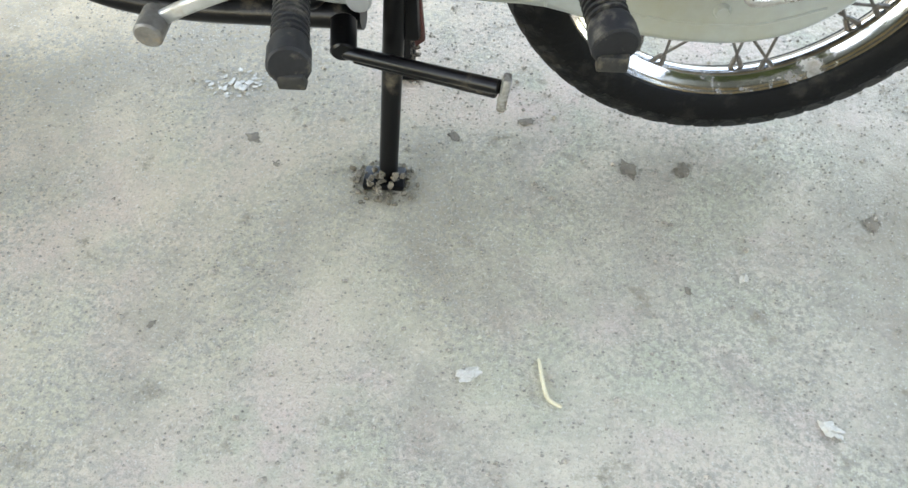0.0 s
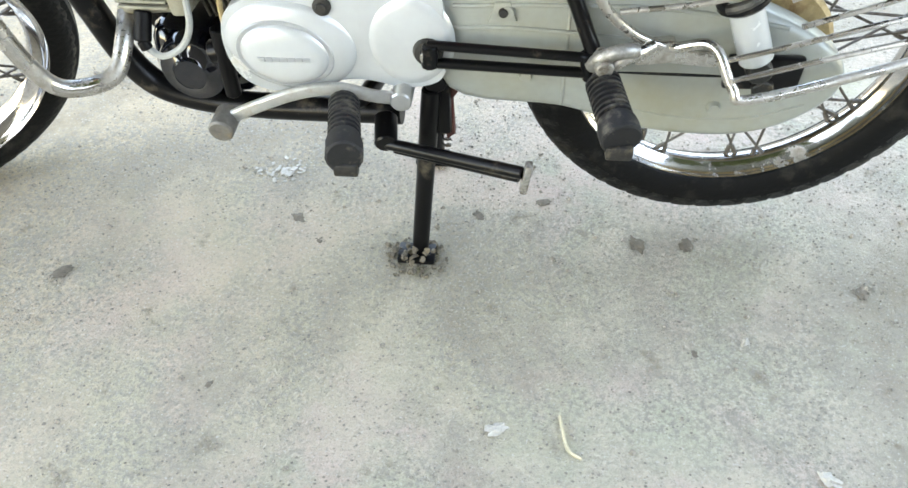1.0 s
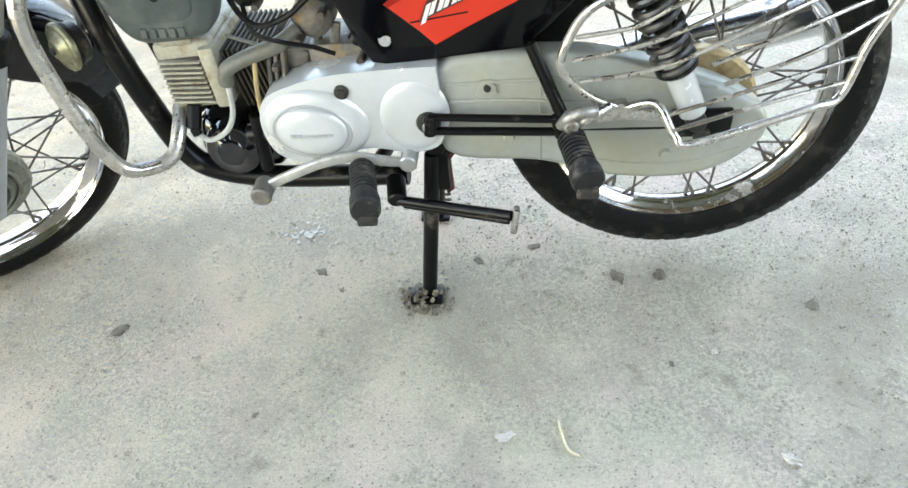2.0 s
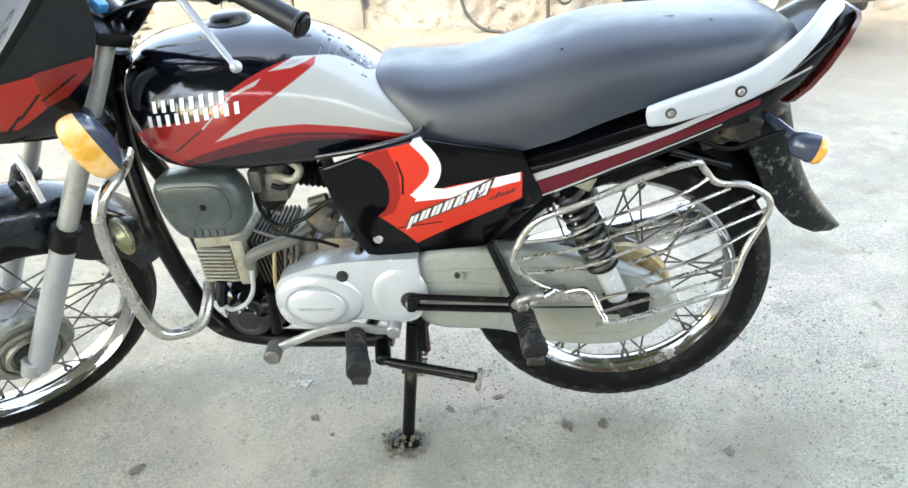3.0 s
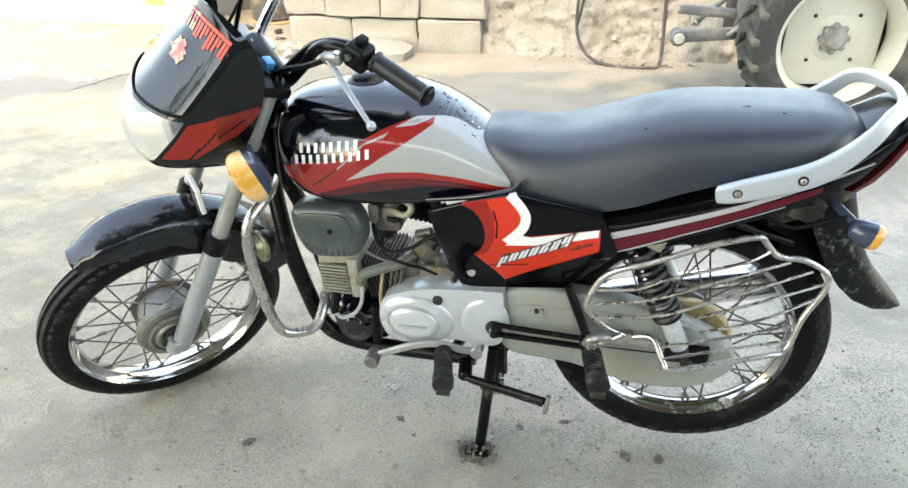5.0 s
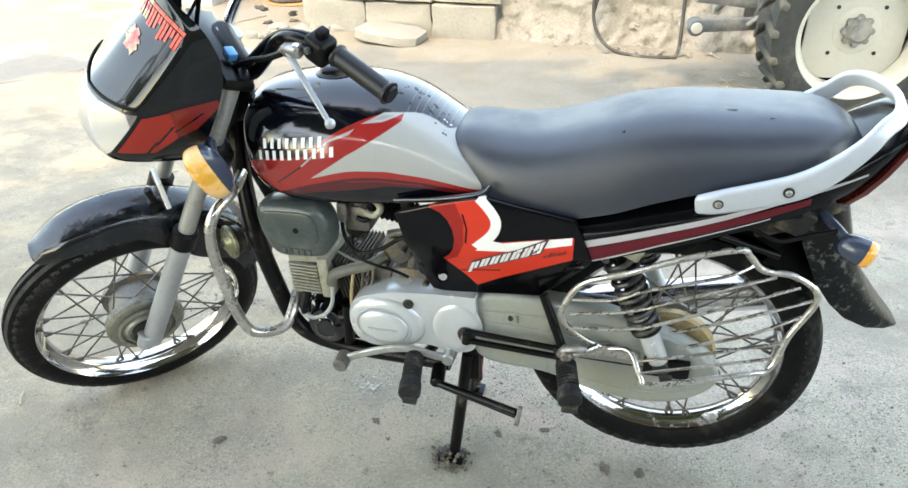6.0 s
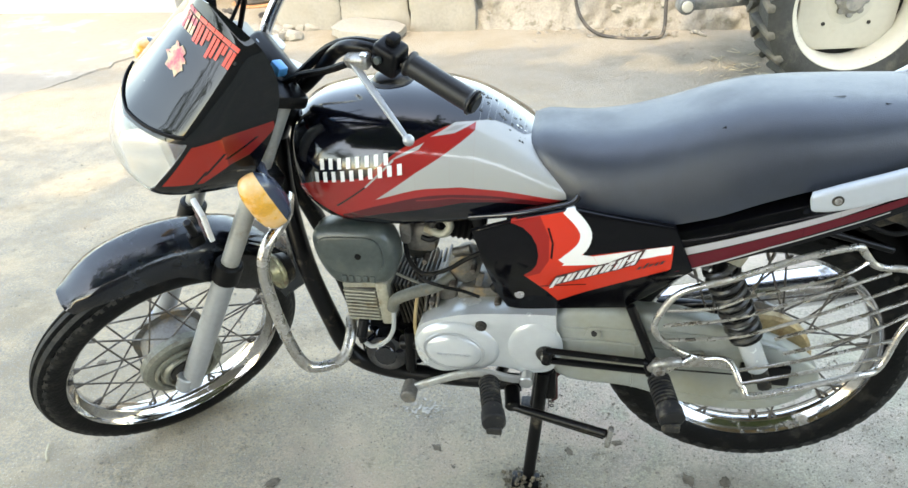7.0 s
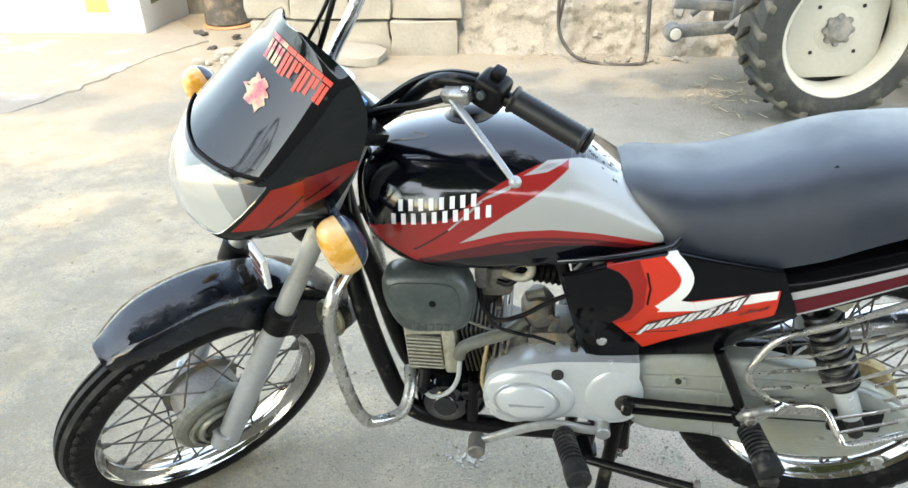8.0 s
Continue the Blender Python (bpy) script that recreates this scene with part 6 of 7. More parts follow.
CREAM = material("cream_wheel_paint", (0.47, 0.447, 0.367), 0.5, 0, 0.06, 4, dirt=(0.45, 0.40, 0.30), dirt_amount=0.25, dirt_scale=5)
TRACTOR_METAL = material("dusty_grey_tractor_metal", (0.15, 0.155, 0.15), 0.6, 0.4, 0.25, 9, bump=0.2, dirt=(0.27, 0.25, 0.21), dirt_amount=0.5, dirt_scale=5)
BARK = material("grey_bark", (0.10, 0.085, 0.07), 0.95, 0, 0.4, 5, bump=0.8, bump_scale=18)
LEAF = material("leaf", (0.06, 0.10, 0.03), 0.6, 0, 0.3, 2)
HOSE = material("black_hose", (0.03, 0.028, 0.026), 0.6, 0, 0.3, 10, dirt=(0.2, 0.17, 0.13), dirt_amount=0.3)
YELLOW = material("yellow_tile", (0.72, 0.55, 0.12), 0.5, 0, 0.2, 8)
DARK_TILE = material("dark_green_tile", (0.10, 0.12, 0.07), 0.4, 0, 0.3, 12)
CLOD = material("dark_clod", (0.13, 0.108, 0.082), 0.95, 0, 0.5, 70, bump=0.4)
PALE_CHIP = material("pale_chip", (0.37, 0.345, 0.30), 0.9, 0, 0.2, 40)
MUD = material("dried_mud", (0.125, 0.105, 0.078), 0.95, 0, 0.5, 60, bump=0.4)
STRAW = material("straw", (0.42, 0.37, 0.26), 0.8, 0, 0.2, 30)
GRIT = material("grit", (0.25, 0.222, 0.186), 0.95, 0, 0.6, 50)
DRUM = material("weathered_drum", (0.07, 0.065, 0.06), 0.7, 0.3, 0.35, 6, bump=0.2, dirt=(0.18, 0.14, 0.10), dirt_amount=0.4)
ORANGE_CLAY = material("orange_clay", (0.40, 0.20, 0.10), 0.9, 0, 0.25, 10)


def rough_stone(size, seed, m=None, jag=0.06, bm=None, cuts=2):
    """A dressed block with knocked corners and an uneven face."""
    own = bmesh.new()
    bmesh.ops.create_cube(own, size=1)
    bmesh.ops.bevel(own, geom=own.edges[:], offset=0.025 if cuts > 2 else 0.20, segments=1, affect="EDGES", profile=0.6)
    if cuts:
        bmesh.ops.subdivide_edges(own, edges=[e for e in own.edges if e.calc_length() > 0.3], cuts=cuts, use_grid_fill=True)
    for v in own.verts:
        k = noise.noise_vector(v.co * 2.2 + Vector((seed * 7.1, seed * 3.3, seed)))
        v.co = v.co + k * jag + noise.noise_vector(v.co * 7.0 + Vector((seed * 2.3, seed, 5))) * (jag * 0.35)
        v.co = Vector((v.co.x * size[0], v.co.y * size[1], v.co.z * size[2]))
    if m is not None:
        own.transform(m)
    return merge(bm, own)


# stone wall: a core with courses of blocks in front
wall = part("wall_north", block((1.70, 0.3, 1.6), Matrix.Translation((-3.05, 5.95, 0.50)), 0.02, block((1.72, 0.5, 1.6), Matrix.Translation((-1.58, 4.80, 0.50)), 0.02)), EARTH, None)
tagged(wall, "pale dressed stone wall with open joints", "wall", kind="structure")
rng = random.Random(11)
courses = [(-0.265, 0.015, (-2.40, -1.86, -1.30, -0.78)), (0.022, 0.275, (-2.43, -2.06, -1.60, -1.28, -0.74)), (0.283, 0.54, (-2.41, -1.95, -1.40, -0.80)), (0.548, 0.80, (-2.44, -2.1, -1.62, -1.1, -0.76)), (0.808, 1.06, (-2.42, -1.9, -1.35, -0.8))]
seed = 0
for z0, z1, xs in courses:
    for x0, x1 in zip(xs, xs[1:]):
        seed += 1
        dy = rng.uniform(-0.02, 0.03)
        b = rough_stone((x1 - x0 - 0.012, 0.34, z1 - z0 - 0.008), seed, Matrix.Translation(((x0 + x1) / 2, 4.52 + dy, (z0 + z1) / 2)) @ pose(0, 0, 0, 0, rng.uniform(-1, 1), rng.uniform(-1.5, 1.5)), 0.04, None, 6)
        part("stone", b, STONE, wall)
slab = part("stone_slab", rough_stone((0.52, 0.36, 0.10), 77, Matrix.Translation((-1.58, 4.17, -0.185)) @ pose(0, 0, 0, 2, 4, -6), 0.03), STONE)
tagged(slab, "flat pale stone slab lying against the wall", "stone slab")

# earth bank beside it
b = bmesh.new()
rows = []
for j in range(81):
    row = []
    for i in range(241):
        x, h = -0.80 + 5.2 * i / 240, -0.30 + 1.7 * j / 80
        y = 4.42 + 0.22 * max(0, h + 0.25) ** 1.0 + 0.12 * noise.fractal((x * 1.7, h * 1.7, 3), 1.0, 2.0, 4)
        y += 0.035 * noise.fractal((x * 9, h * 9, 8), 0.8, 2.0, 4) + 0.05 * max(0.0, noise.noise((x * 6, h * 7, 21)) - 0.25)
        row.append(b.verts.new((x, y - 0.25 * max(0, -0.1 - h), h)))
    rows.append(row)
for r, q in zip(rows, rows[1:]):
    for i in range(240):
        b.faces.new((r[i], r[i + 1], q[i + 1], q[i]))
top = [b.verts.new((v.co.x, 5.6, 1.4)) for v in rows[-1]]
for i in range(240):
    b.faces.new((rows[-1][i], rows[-1][i + 1], top[i + 1], top[i]))
bank = part("wall_bank", b, EARTH, smooth=60)
tagged(bank, "crumbling pale earth and rubble bank", "earth bank", kind="structure")
b = None
rng = random.Random(5)
for i in range(90):
    x, h = rng.uniform(-0.75, 2.6), rng.uniform(-0.27, 0.75)
    r = rng.choice((0.012, 0.018, 0.025, 0.04)) * rng.uniform(0.8, 1.3)
    b = rough_stone((r * 2, r * 1.4, r * 1.3), 100 + i, Matrix.Translation((x, 4.44 + 0.22 * max(0, h + 0.25) + 0.12 * noise.fractal((x * 1.7, h * 1.7, 3), 1.0, 2.0, 4), h)) @ pose(0, 0, 0, rng.uniform(0, 90), rng.uniform(0, 90), rng.uniform(0, 180)), 0.30, b, 1)
rubble = part("bank_rubble", b, STONE)
tagged(rubble, "small pale stones bedded in the earth bank", "rubble", kind="stuff")
b = None
for i in range(26):
    x, y = rng.uniform(-2.75, -2.1), rng.uniform(4.0, 4.45)
    r = rng.uniform(0.02, 0.07)
    b = rough_stone((r * 2, r * 1.5, r * 1.1), 300 + i, Matrix.Translation((x, y, ground_z(x, y) + r * 0.35)) @ pose(0, 0, 0, rng.uniform(0, 30), rng.uniform(0, 30), rng.uniform(0, 180)), 0.12, b, 0)
tagged(part("loose_rubble", b, STONE), "loose stones heaped at the wall's foot", "rubble", kind="stuff")

# hose hanging in a loop
b = tube([(0.02, 4.40, 1.10), (-0.01, 4.33, 0.45), (-0.03, 4.28, 0.05), (0.02, 4.22, -0.12), (0.14, 4.16, -0.215), (0.34, 4.10, -0.235), (0.52, 4.10, -0.232), (0.60, 4.13, -0.20), (0.61, 4.22, 0.0), (0.605, 4.32, 0.40), (0.60, 4.42, 1.10)], 0.013, 10, 8)
tagged(part("hose", b, HOSE), "black rubber hose hanging in a loop over the bank", "hose")
b = tube([(0.07, 4.42, 1.10), (0.05, 4.36, 0.5), (0.0, 4.31, 0.15), (-0.025, 4.29, 0.02)], 0.011, 10, 8)
tagged(part("hose", b, HOSE), "black rubber hose hanging in a loop over the bank", "hose")

# white plinth with tiles
b = block((3.2, 2.0, 1.7), Matrix.Translation((-5.18, 5.93, 0.58)), 0.02)
plinth = part("plastered_plinth", b, PLASTER)
tagged(plinth, "white plastered plinth with small coloured tiles", "plinth")
part("tile", block((0.20, 0.012, 0.26), Matrix.Translation((-3.98, 4.928, 0.08)), 0.003), YELLOW, plinth, "yellow picture tile")
part("tile", block((0.012, 0.17, 0.24), Matrix.Translation((-3.578, 5.20, 0.10)), 0.003), DARK_TILE, plinth, "dark green tile")

# concrete apron at the far side, with a broken edge
b = bmesh.new()
edge = [(-2.95, 4.75), (-3.15, 4.25), (-3.22, 4.05), (-3.24, 3.78), (-3.30, 3.42), (-3.36, 3.22), (-3.50, 2.75), (-3.9, 2.3), (-4.6, 1.9), (-6.5, 1.5)]
path = smooth_path([(x, y, 0) for x, y in edge], 8)
ring = [Vector((p.x + 0.06 * noise.noise((p.x * 7, p.y * 7, 0)), p.y + 0.06 * noise.noise((p.x * 6, p.y * 6, 7)), 0)) for p in path]
low = [b.verts.new((p.x + 0.01, p.y - 0.01, ground_z(p.x, p.y) - 0.03)) for p in ring]
up = [b.verts.new((p.x, p.y, ground_z(p.x, p.y) + 0.012)) for p in ring]
far = [b.verts.new((min(p.x - 0.6, -3.7), p.y + 0.9, ground_z(p.x, p.y + 0.9) + 0.022)) for p in ring]
out = [b.verts.new((-11, p.y + 2.2, ground_z(p.x, p.y + 2.2) + 0.025)) for p in ring]
for r, q in ((low, up), (up, far), (far, out)):
    for i in range(len(ring) - 1):
        b.faces.new((r[i], r[i + 1], q[i + 1], q[i]))
CONCRETE = material("pale_concrete", (0.225, 0.202, 0.165), 0.9, 0, 0.1, 2, bump=0.2, dirt=(0.38, 0.36, 0.32), dirt_amount=0.3, dirt_scale=2)
apron = part("concrete_apron", b, CONCRETE)
tagged(apron, "pale worn concrete apron with a cracked edge", "concrete apron", kind="structure")

# weathered drum at the foot of the wall
drum_thing = part("drum", lathe([(r * 1.18, h) for r, h in ((0.10, 0.0), (0.175, 0.004), (0.182, 0.02), (0.178, 0.04), (0.180, 0.30), (0.190, 0.31), (0.180, 0.32), (0.180, 0.62), (0.190, 0.63), (0.180, 0.64), (0.178, 0.88), (0.186, 0.90), (0.170, 0.90), (0.165, 0.86))], (-3.00, 5.38, -0.235), "z", 36), DRUM)
tagged(drum_thing, "dark weathered metal drum beside the wall", "drum")
ring_thing = part("clay_ring", lathe([(0.17, 0.0), (0.23, 0.0), (0.24, 0.012), (0.225, 0.026), (0.17, 0.026)], (-3.00, 5.38, -0.262), "z", 36), ORANGE_CLAY)
tagged(ring_thing, "low orange clay ring under the drum", "clay ring")

# unseen wall behind the viewer, added to darken reflections and close the yard
UNSEEN_WALL = material("unseen_wall_brown", (0.11, 0.092, 0.075), 0.9, 0, 0.15, 2, bump=0.2, dirt=(0.075, 0.063, 0.052), dirt_amount=0.35, dirt_scale=2)
south = part("wall_south", block((12.0, 0.3, 3.0), Matrix.Translation((4.2, -4.9, 1.45)), 0.02), UNSEEN_WALL)
tagged(south, "plain brown unseen wall added to darken reflections and close the yard", "wall", kind="structure")

# unseen tree, added to throw dappled shade over the yard
rng = random.Random(8)
tree = thing("tree", "tall broad unseen tree added to dapple the yard", "tree")
foot = Vector((-0.6, -9.6, -0.05))
b = bmesh.new()
trunk = smooth_path([foot, foot + Vector((0.02, 0.02, 0.5)), foot + Vector((0.1, 0.05, 2.6)), foot + Vector((0.4, 0.1, 5.0)), foot + Vector((0.9, 0.3, 7.6))], 5)
sweep(b, trunk, [(r * (1 + 0.12 * math.sin(5 * i)), s * (1 + 0.12 * math.cos(3 * i))) for i, (r, s) in enumerate(circle(1, 16))], scales=[0.34 - 0.16 * i / len(trunk) + 0.10 * max(0, 1 - i / 3) for i in range(len(trunk))])
part("trunk", b, BARK, tree, "grey ridged bark")
for i in range(12):
    a = 2 * math.pi * i / 12 + rng.uniform(-0.2, 0.2)
    s = trunk[-1 - i % 8]
    e = s + Vector((math.cos(a) * rng.uniform(2.2, 4.6), math.sin(a) * rng.uniform(2.0, 4.2), rng.uniform(0.8, 3.0)))
    limb = smooth_path([s, s.lerp(e, 0.5) + Vector((0, 0, 0.35)), e], 6)
    part("limb", sweep(bmesh.new(), limb, circle(1, 8), scales=[0.12 - 0.09 * k / len(limb) for k in range(len(limb))]), BARK, tree)
# leaf clumps, dense over the motorcycle's side and ragged towards the yard, with gaps left where sun flecks are wanted
SHADE = sun_way / sun_way.z
# fleck on the ground: (x, y, half length, half width, direction in degrees)
FLECKS = [(-2.42, 2.10, 0.55, 0.19, 22), (-2.12, 1.40, 0.30, 0.22, 40), (-2.40, 0.98, 0.30, 0.14, 20), (-3.25, 2.66, 0.45, 0.17, 25), (-3.00, 1.42, 0.38, 0.16, 28), (-1.72, 2.45, 0.34, 0.13, 25), (0.40, 3.62, 0.26, 0.12, -20), (0.64, 3.46, 0.24, 0.12, -62), (-1.00, 3.60, 0.30, 0.14, 10), (-2.25, 3.20, 0.45, 0.15, 20), (-1.45, 3.20, 0.30, 0.11, 15), (-2.80, 2.05, 0.20, 0.12, 35), (-1.80, 0.98, 0.16, 0.09, 30), (-1.62, 1.62, 0.18, 0.09, 30), (-2.85, 0.70, 0.30, 0.12, 25)]
verts, faces = [], []


def lit(x, y):
    """Whether sun reaches this spot of the yard through a gap between the leaves."""
    x, y = x + 0.10, y + 0.04
    for fx, fy, long, wide, turn in FLECKS:
        c, d = math.cos(radians(turn)), math.sin(radians(turn))
        u, v = (x - fx) * c + (y - fy) * d, (y - fy) * c - (x - fx) * d
        if (u / long) ** 2 + (v / wide) ** 2 < 1 + 0.5 * noise.noise((x * 5, y * 5, 2)):
            return True
    if (x < 0.9 and y > 3.75 + 0.3 * noise.noise((x * 2, y * 2, 6))) or (x < -2.5 and y > 3.05 + 0.3 * noise.noise((x * 2.5, y * 2.5, 6))):
        return True
    edge = (y - 1.25 - 0.16 * x) / 0.9 if x > -1.2 else (y + 0.40 * (-1.2 - x) - 1.3) / 0.9
    streak = noise.fractal((x * 0.75 + y * 0.32, y * 1.9 - x * 0.85, 4.0), 1.0, 2.0, 3)
    return edge > 0.9 and streak > 0.50 - 0.20 * min(edge, 2.6)


for i in range(46000):
    g = Vector((rng.uniform(-5.2, 6.2), rng.uniform(-5.6, 4.6), 0))
    if ((g.x - 0.3) / 5.4) ** 4 + ((g.y + 0.6) / 4.9) ** 4 > 1 + 0.6 * noise.noise((g.x * 0.6, g.y * 0.6, 9)):
        continue
    h = rng.uniform(5.6, 8.2)
    if lit(g.x, g.y):
        continue
    p = g + SHADE * h
    q = Euler((rng.uniform(-0.7, 0.7), rng.uniform(-0.7, 0.7), rng.uniform(0, 6.3))).to_matrix()
    s = rng.uniform(0.10, 0.19) if g.y > 0.4 else rng.uniform(0.16, 0.27)
    k = len(verts)
    verts += [p + q @ Vector(c) * s for c in ((-1.1, 0, 0), (0, -0.5, 0.12), (1.1, 0, 0), (0, 0.5, 0.12))]
    faces.append((k, k + 1, k + 2, k + 3))
me = bpy.data.meshes.new("crown")
me.from_pydata([tuple(v) for v in verts], [], faces)
me.materials.append(LEAF)
crown = shared("crown", me, tree)
crown["label"] = "green leafy crown"
crown["kind"] = "stuff"

# date palm across the yard, mirrored in the windscreen
palm = thing("palm_tree", "date palm with long drooping fronds", "tree")
root = Vector((-6.4, -6.9, -0.05))
stem = smooth_path([root, root + Vector((0.05, 0.0, 0.8)), root + Vector((0.12, 0.05, 1.6)), root + Vector((0.25, 0.1, 2.4))], 8)
part("trunk", sweep(bmesh.new(), stem, circle(1, 12), scales=[(0.17 if k % 2 else 0.20) - 0.03 * k / len(stem) for k in range(len(stem))]), BARK, palm, "ringed palm trunk")
for i in range(30):
    a, lift, reach = i * 2.39996, rng.uniform(0.4, 2.4), rng.uniform(1.8, 2.8)
    out = Vector((math.cos(a), math.sin(a), 0))
    rib = smooth_path([stem[-1], stem[-1] + out * (reach * 0.45) + Vector((0, 0, lift * 0.8)), stem[-1] + out * reach * 0.85 + Vector((0, 0, lift * 0.6)), stem[-1] + out * reach * 1.1 + Vector((0, 0, lift * 0.6 - 0.9))], 8)
    b = sweep(bmesh.new(), rib, circle(1, 5), scales=[0.018 * (1 - 0.8 * k / len(rib)) for k in range(len(rib))])
    across = Vector((-out.y, out.x, 0))
    for k in range(2, len(rib) - 1):
        way = (rib[k + 1] - rib[k - 1]).normalized()
        for f in (0.0, 0.5):
            p0 = rib[k].lerp(rib[k + 1], f)
            for side in (1, -1):
                tip = p0 + (across * side * 0.8 + way * 0.6).normalized() * (0.60 * (1.1 - k / len(rib))) + Vector((0, 0, -0.05))
                b.faces.new([b.verts.new(v) for v in (p0 - way * 0.018, tip, p0 + way * 0.018)])
    part("frond", b, LEAF, palm, smooth=0)

# ---- tractor ----
tractor = thing("tractor", "dusty grey tractor with cream-coloured wheel discs", "tractor")
TW = Matrix.Translation((1.436, 3.070, 0.278)) @ pose(0, 0, 0, 0, 0, 9)
R_T, R_R = 0.505, 0.343


def tractor_wheel(m):
    b = bmesh.new()
    lathe([(R_R - 0.02, -0.135), (R_R + 0.01, -0.150), (R_R + 0.055, -0.158), (R_T - 0.07, -0.160), (R_T - 0.035, -0.140), (R_T - 0.028, 0.140), (R_T - 0.07, 0.160), (R_R + 0.05, 0.158), (R_R - 0.02, 0.135)], n=72, bm=b, caps=False)
    wheel = part("rear_wheel", b, TRACTOR_TYRE, tractor, "large dusty tractor tyre with angled lugs", m)
    lug = block((0.040, 0.165, 0.045), None, 0.010)
    for v in lug.verts:
        v.co.x += (v.co.y + 0.08) * 0.55
        if v.co.y < -0.05:
            v.co.z -= 0.02
    me = None
    for i in range(20):
        for side in (1, -1):
            turn = Matrix.Rotation(2 * math.pi * (i + (0 if side > 0 else 0.5)) / 20, 4, "Y") @ Matrix.Translation((0, -0.077 * side, R_T - 0.022)) @ Matrix.Diagonal((1, side, 1, 1))
            if me is None:
                me = part("lug", lug, TRACTOR_TYRE, wheel, m=turn).data
            else:
                shared("lug", me, wheel, turn)
    b = lathe([(R_R - 0.045, 0.0), (R_R - 0.040, -0.09), (R_R - 0.02, -0.135), (R_R, -0.148), (R_R + 0.010, -0.146), (R_R, -0.13), (R_R - 0.012, -0.10), (R_R - 0.02, 0.0)], n=64, caps=False)
    part("rim", b, CREAM, wheel, "cream painted wheel rim")
    # disc with four flattened sides
    pts = []
    for i in range(72):
        a = 2 * math.pi * i / 72
        flat = 0.262 / max(abs(math.cos(a)), abs(math.sin(a)))
        r = min(R_R - 0.043, flat + 0.002)
        pts.append((r * math.cos(a), r * math.sin(a)))
    # added dark disc, so the openings round the wheel disc look shaded
    part("gap_shade_disc", lathe([(0.05, 0.030), (R_R - 0.03, 0.030), (R_R - 0.03, 0.040), (0.05, 0.040)], n=48), CAST_DARK, wheel, "dark disc standing in for the shade inside the wheel")
    disc = part("wheel_disc", plate(pts, -0.030, -0.012, 0.006), CREAM, wheel, "cream pressed wheel disc")
    part("dish", lathe([(0.02, -0.038), (0.105, -0.038), (0.120, -0.033), (0.130, -0.028)], n=48), CREAM, disc)
    b = lathe([(0.02, -0.084), (0.046, -0.082), (0.052, -0.072), (0.060, -0.059), (0.072, -0.052), (0.076, -0.034)], n=40)
    hub = part("hub", b, TRACTOR_METAL, disc, "dirty grey wheel hub")
    nut = rod((0.072, -0.056, 0), (0.072, -0.036, 0), 0.018, 10)
    me = None
    for i in range(8):
        turn = Matrix.Rotation(2 * math.pi * i / 8, 4, "Y")
        if me is None:
            me = part("nut", nut, TRACTOR_METAL, disc, m=turn).data
        else:
            shared("nut", me, disc, turn)
    for x, z in ((-0.122, 0.122), (0.122, 0.122), (-0.122, -0.122), (0.122, -0.122)):
        part("bolt", rod((x, -0.036, z), (x, -0.025, z), 0.011, 8), CAST_DARK, disc)
    return wheel


tractor_wheel(TW)


def on_tractor(name, bm, mat, label=""):
    return part(name, bm, mat, tractor, label, TW)


on_tractor("axle", rod((0, 0.02, 0), (0, 1.0, 0), 0.075, 18), TRACTOR_METAL, "grey axle housing")
b = block((0.55, 0.50, 0.46), Matrix.Translation((0.18, 0.67, 0.06)), 0.05, segments=3)
block((0.9, 0.34, 0.40), Matrix.Translation((0.85, 0.67, 0.10)), 0.05, b, segments=3)
on_tractor("gearbox", b, TRACTOR_METAL, "dusty cast gearbox")
b = block((0.62, 0.36, 0.03), Matrix.Translation((0.98, 0.25, -0.13)), 0.006)
for x in (0.72, 0.90, 1.08, 1.24):
    block((0.04, 0.34, 0.022), Matrix.Translation((x, 0.25, -0.105)), 0.004, b)
on_tractor("footboard", b, CAST_DARK, "dark oily footboard")
b = block((0.05, 0.04, 0.55), Matrix.Translation((0.70, 0.22, 0.15)), 0.008)
block((0.20, 0.16, 0.26), Matrix.Translation((0.88, 0.42, 0.10)), 0.03, b)
block((0.10, 0.08, 0.36), Matrix.Translation((1.08, 0.36, 0.08)), 0.02, b)
rod((0.62, 0.18, 0.05), (1.2, 0.22, 0.02), 0.018, 10, b)
rod((0.66, 0.20, -0.20), (1.25, 0.30, -0.22), 0.022, 10, b)
block((0.30, 0.12, 0.10), Matrix.Translation((1.12, 0.30, -0.01)), 0.02, b)
on_tractor("pedal_linkage", b, TRACTOR_METAL, "grey levers and brackets")
b = block((0.5, 0.25, 0.2), Matrix.Translation((1.1, 0.6, -0.26)), 0.04)
on_tractor("sump", b, CAST_DARK, "dark oily underside")
TRACTOR_BLUE = material("faded_blue_paint", (0.03, 0.10, 0.30), 0.4, 0, 0.15, 6, dirt=(0.22, 0.22, 0.2), dirt_amount=0.3)
b = block((0.9, 0.46, 0.34), Matrix.Translation((1.05, 0.75, 0.50)), 0.06, segments=3)
on_tractor("body_panel", b, TRACTOR_BLUE, "faded blue tractor body panel")
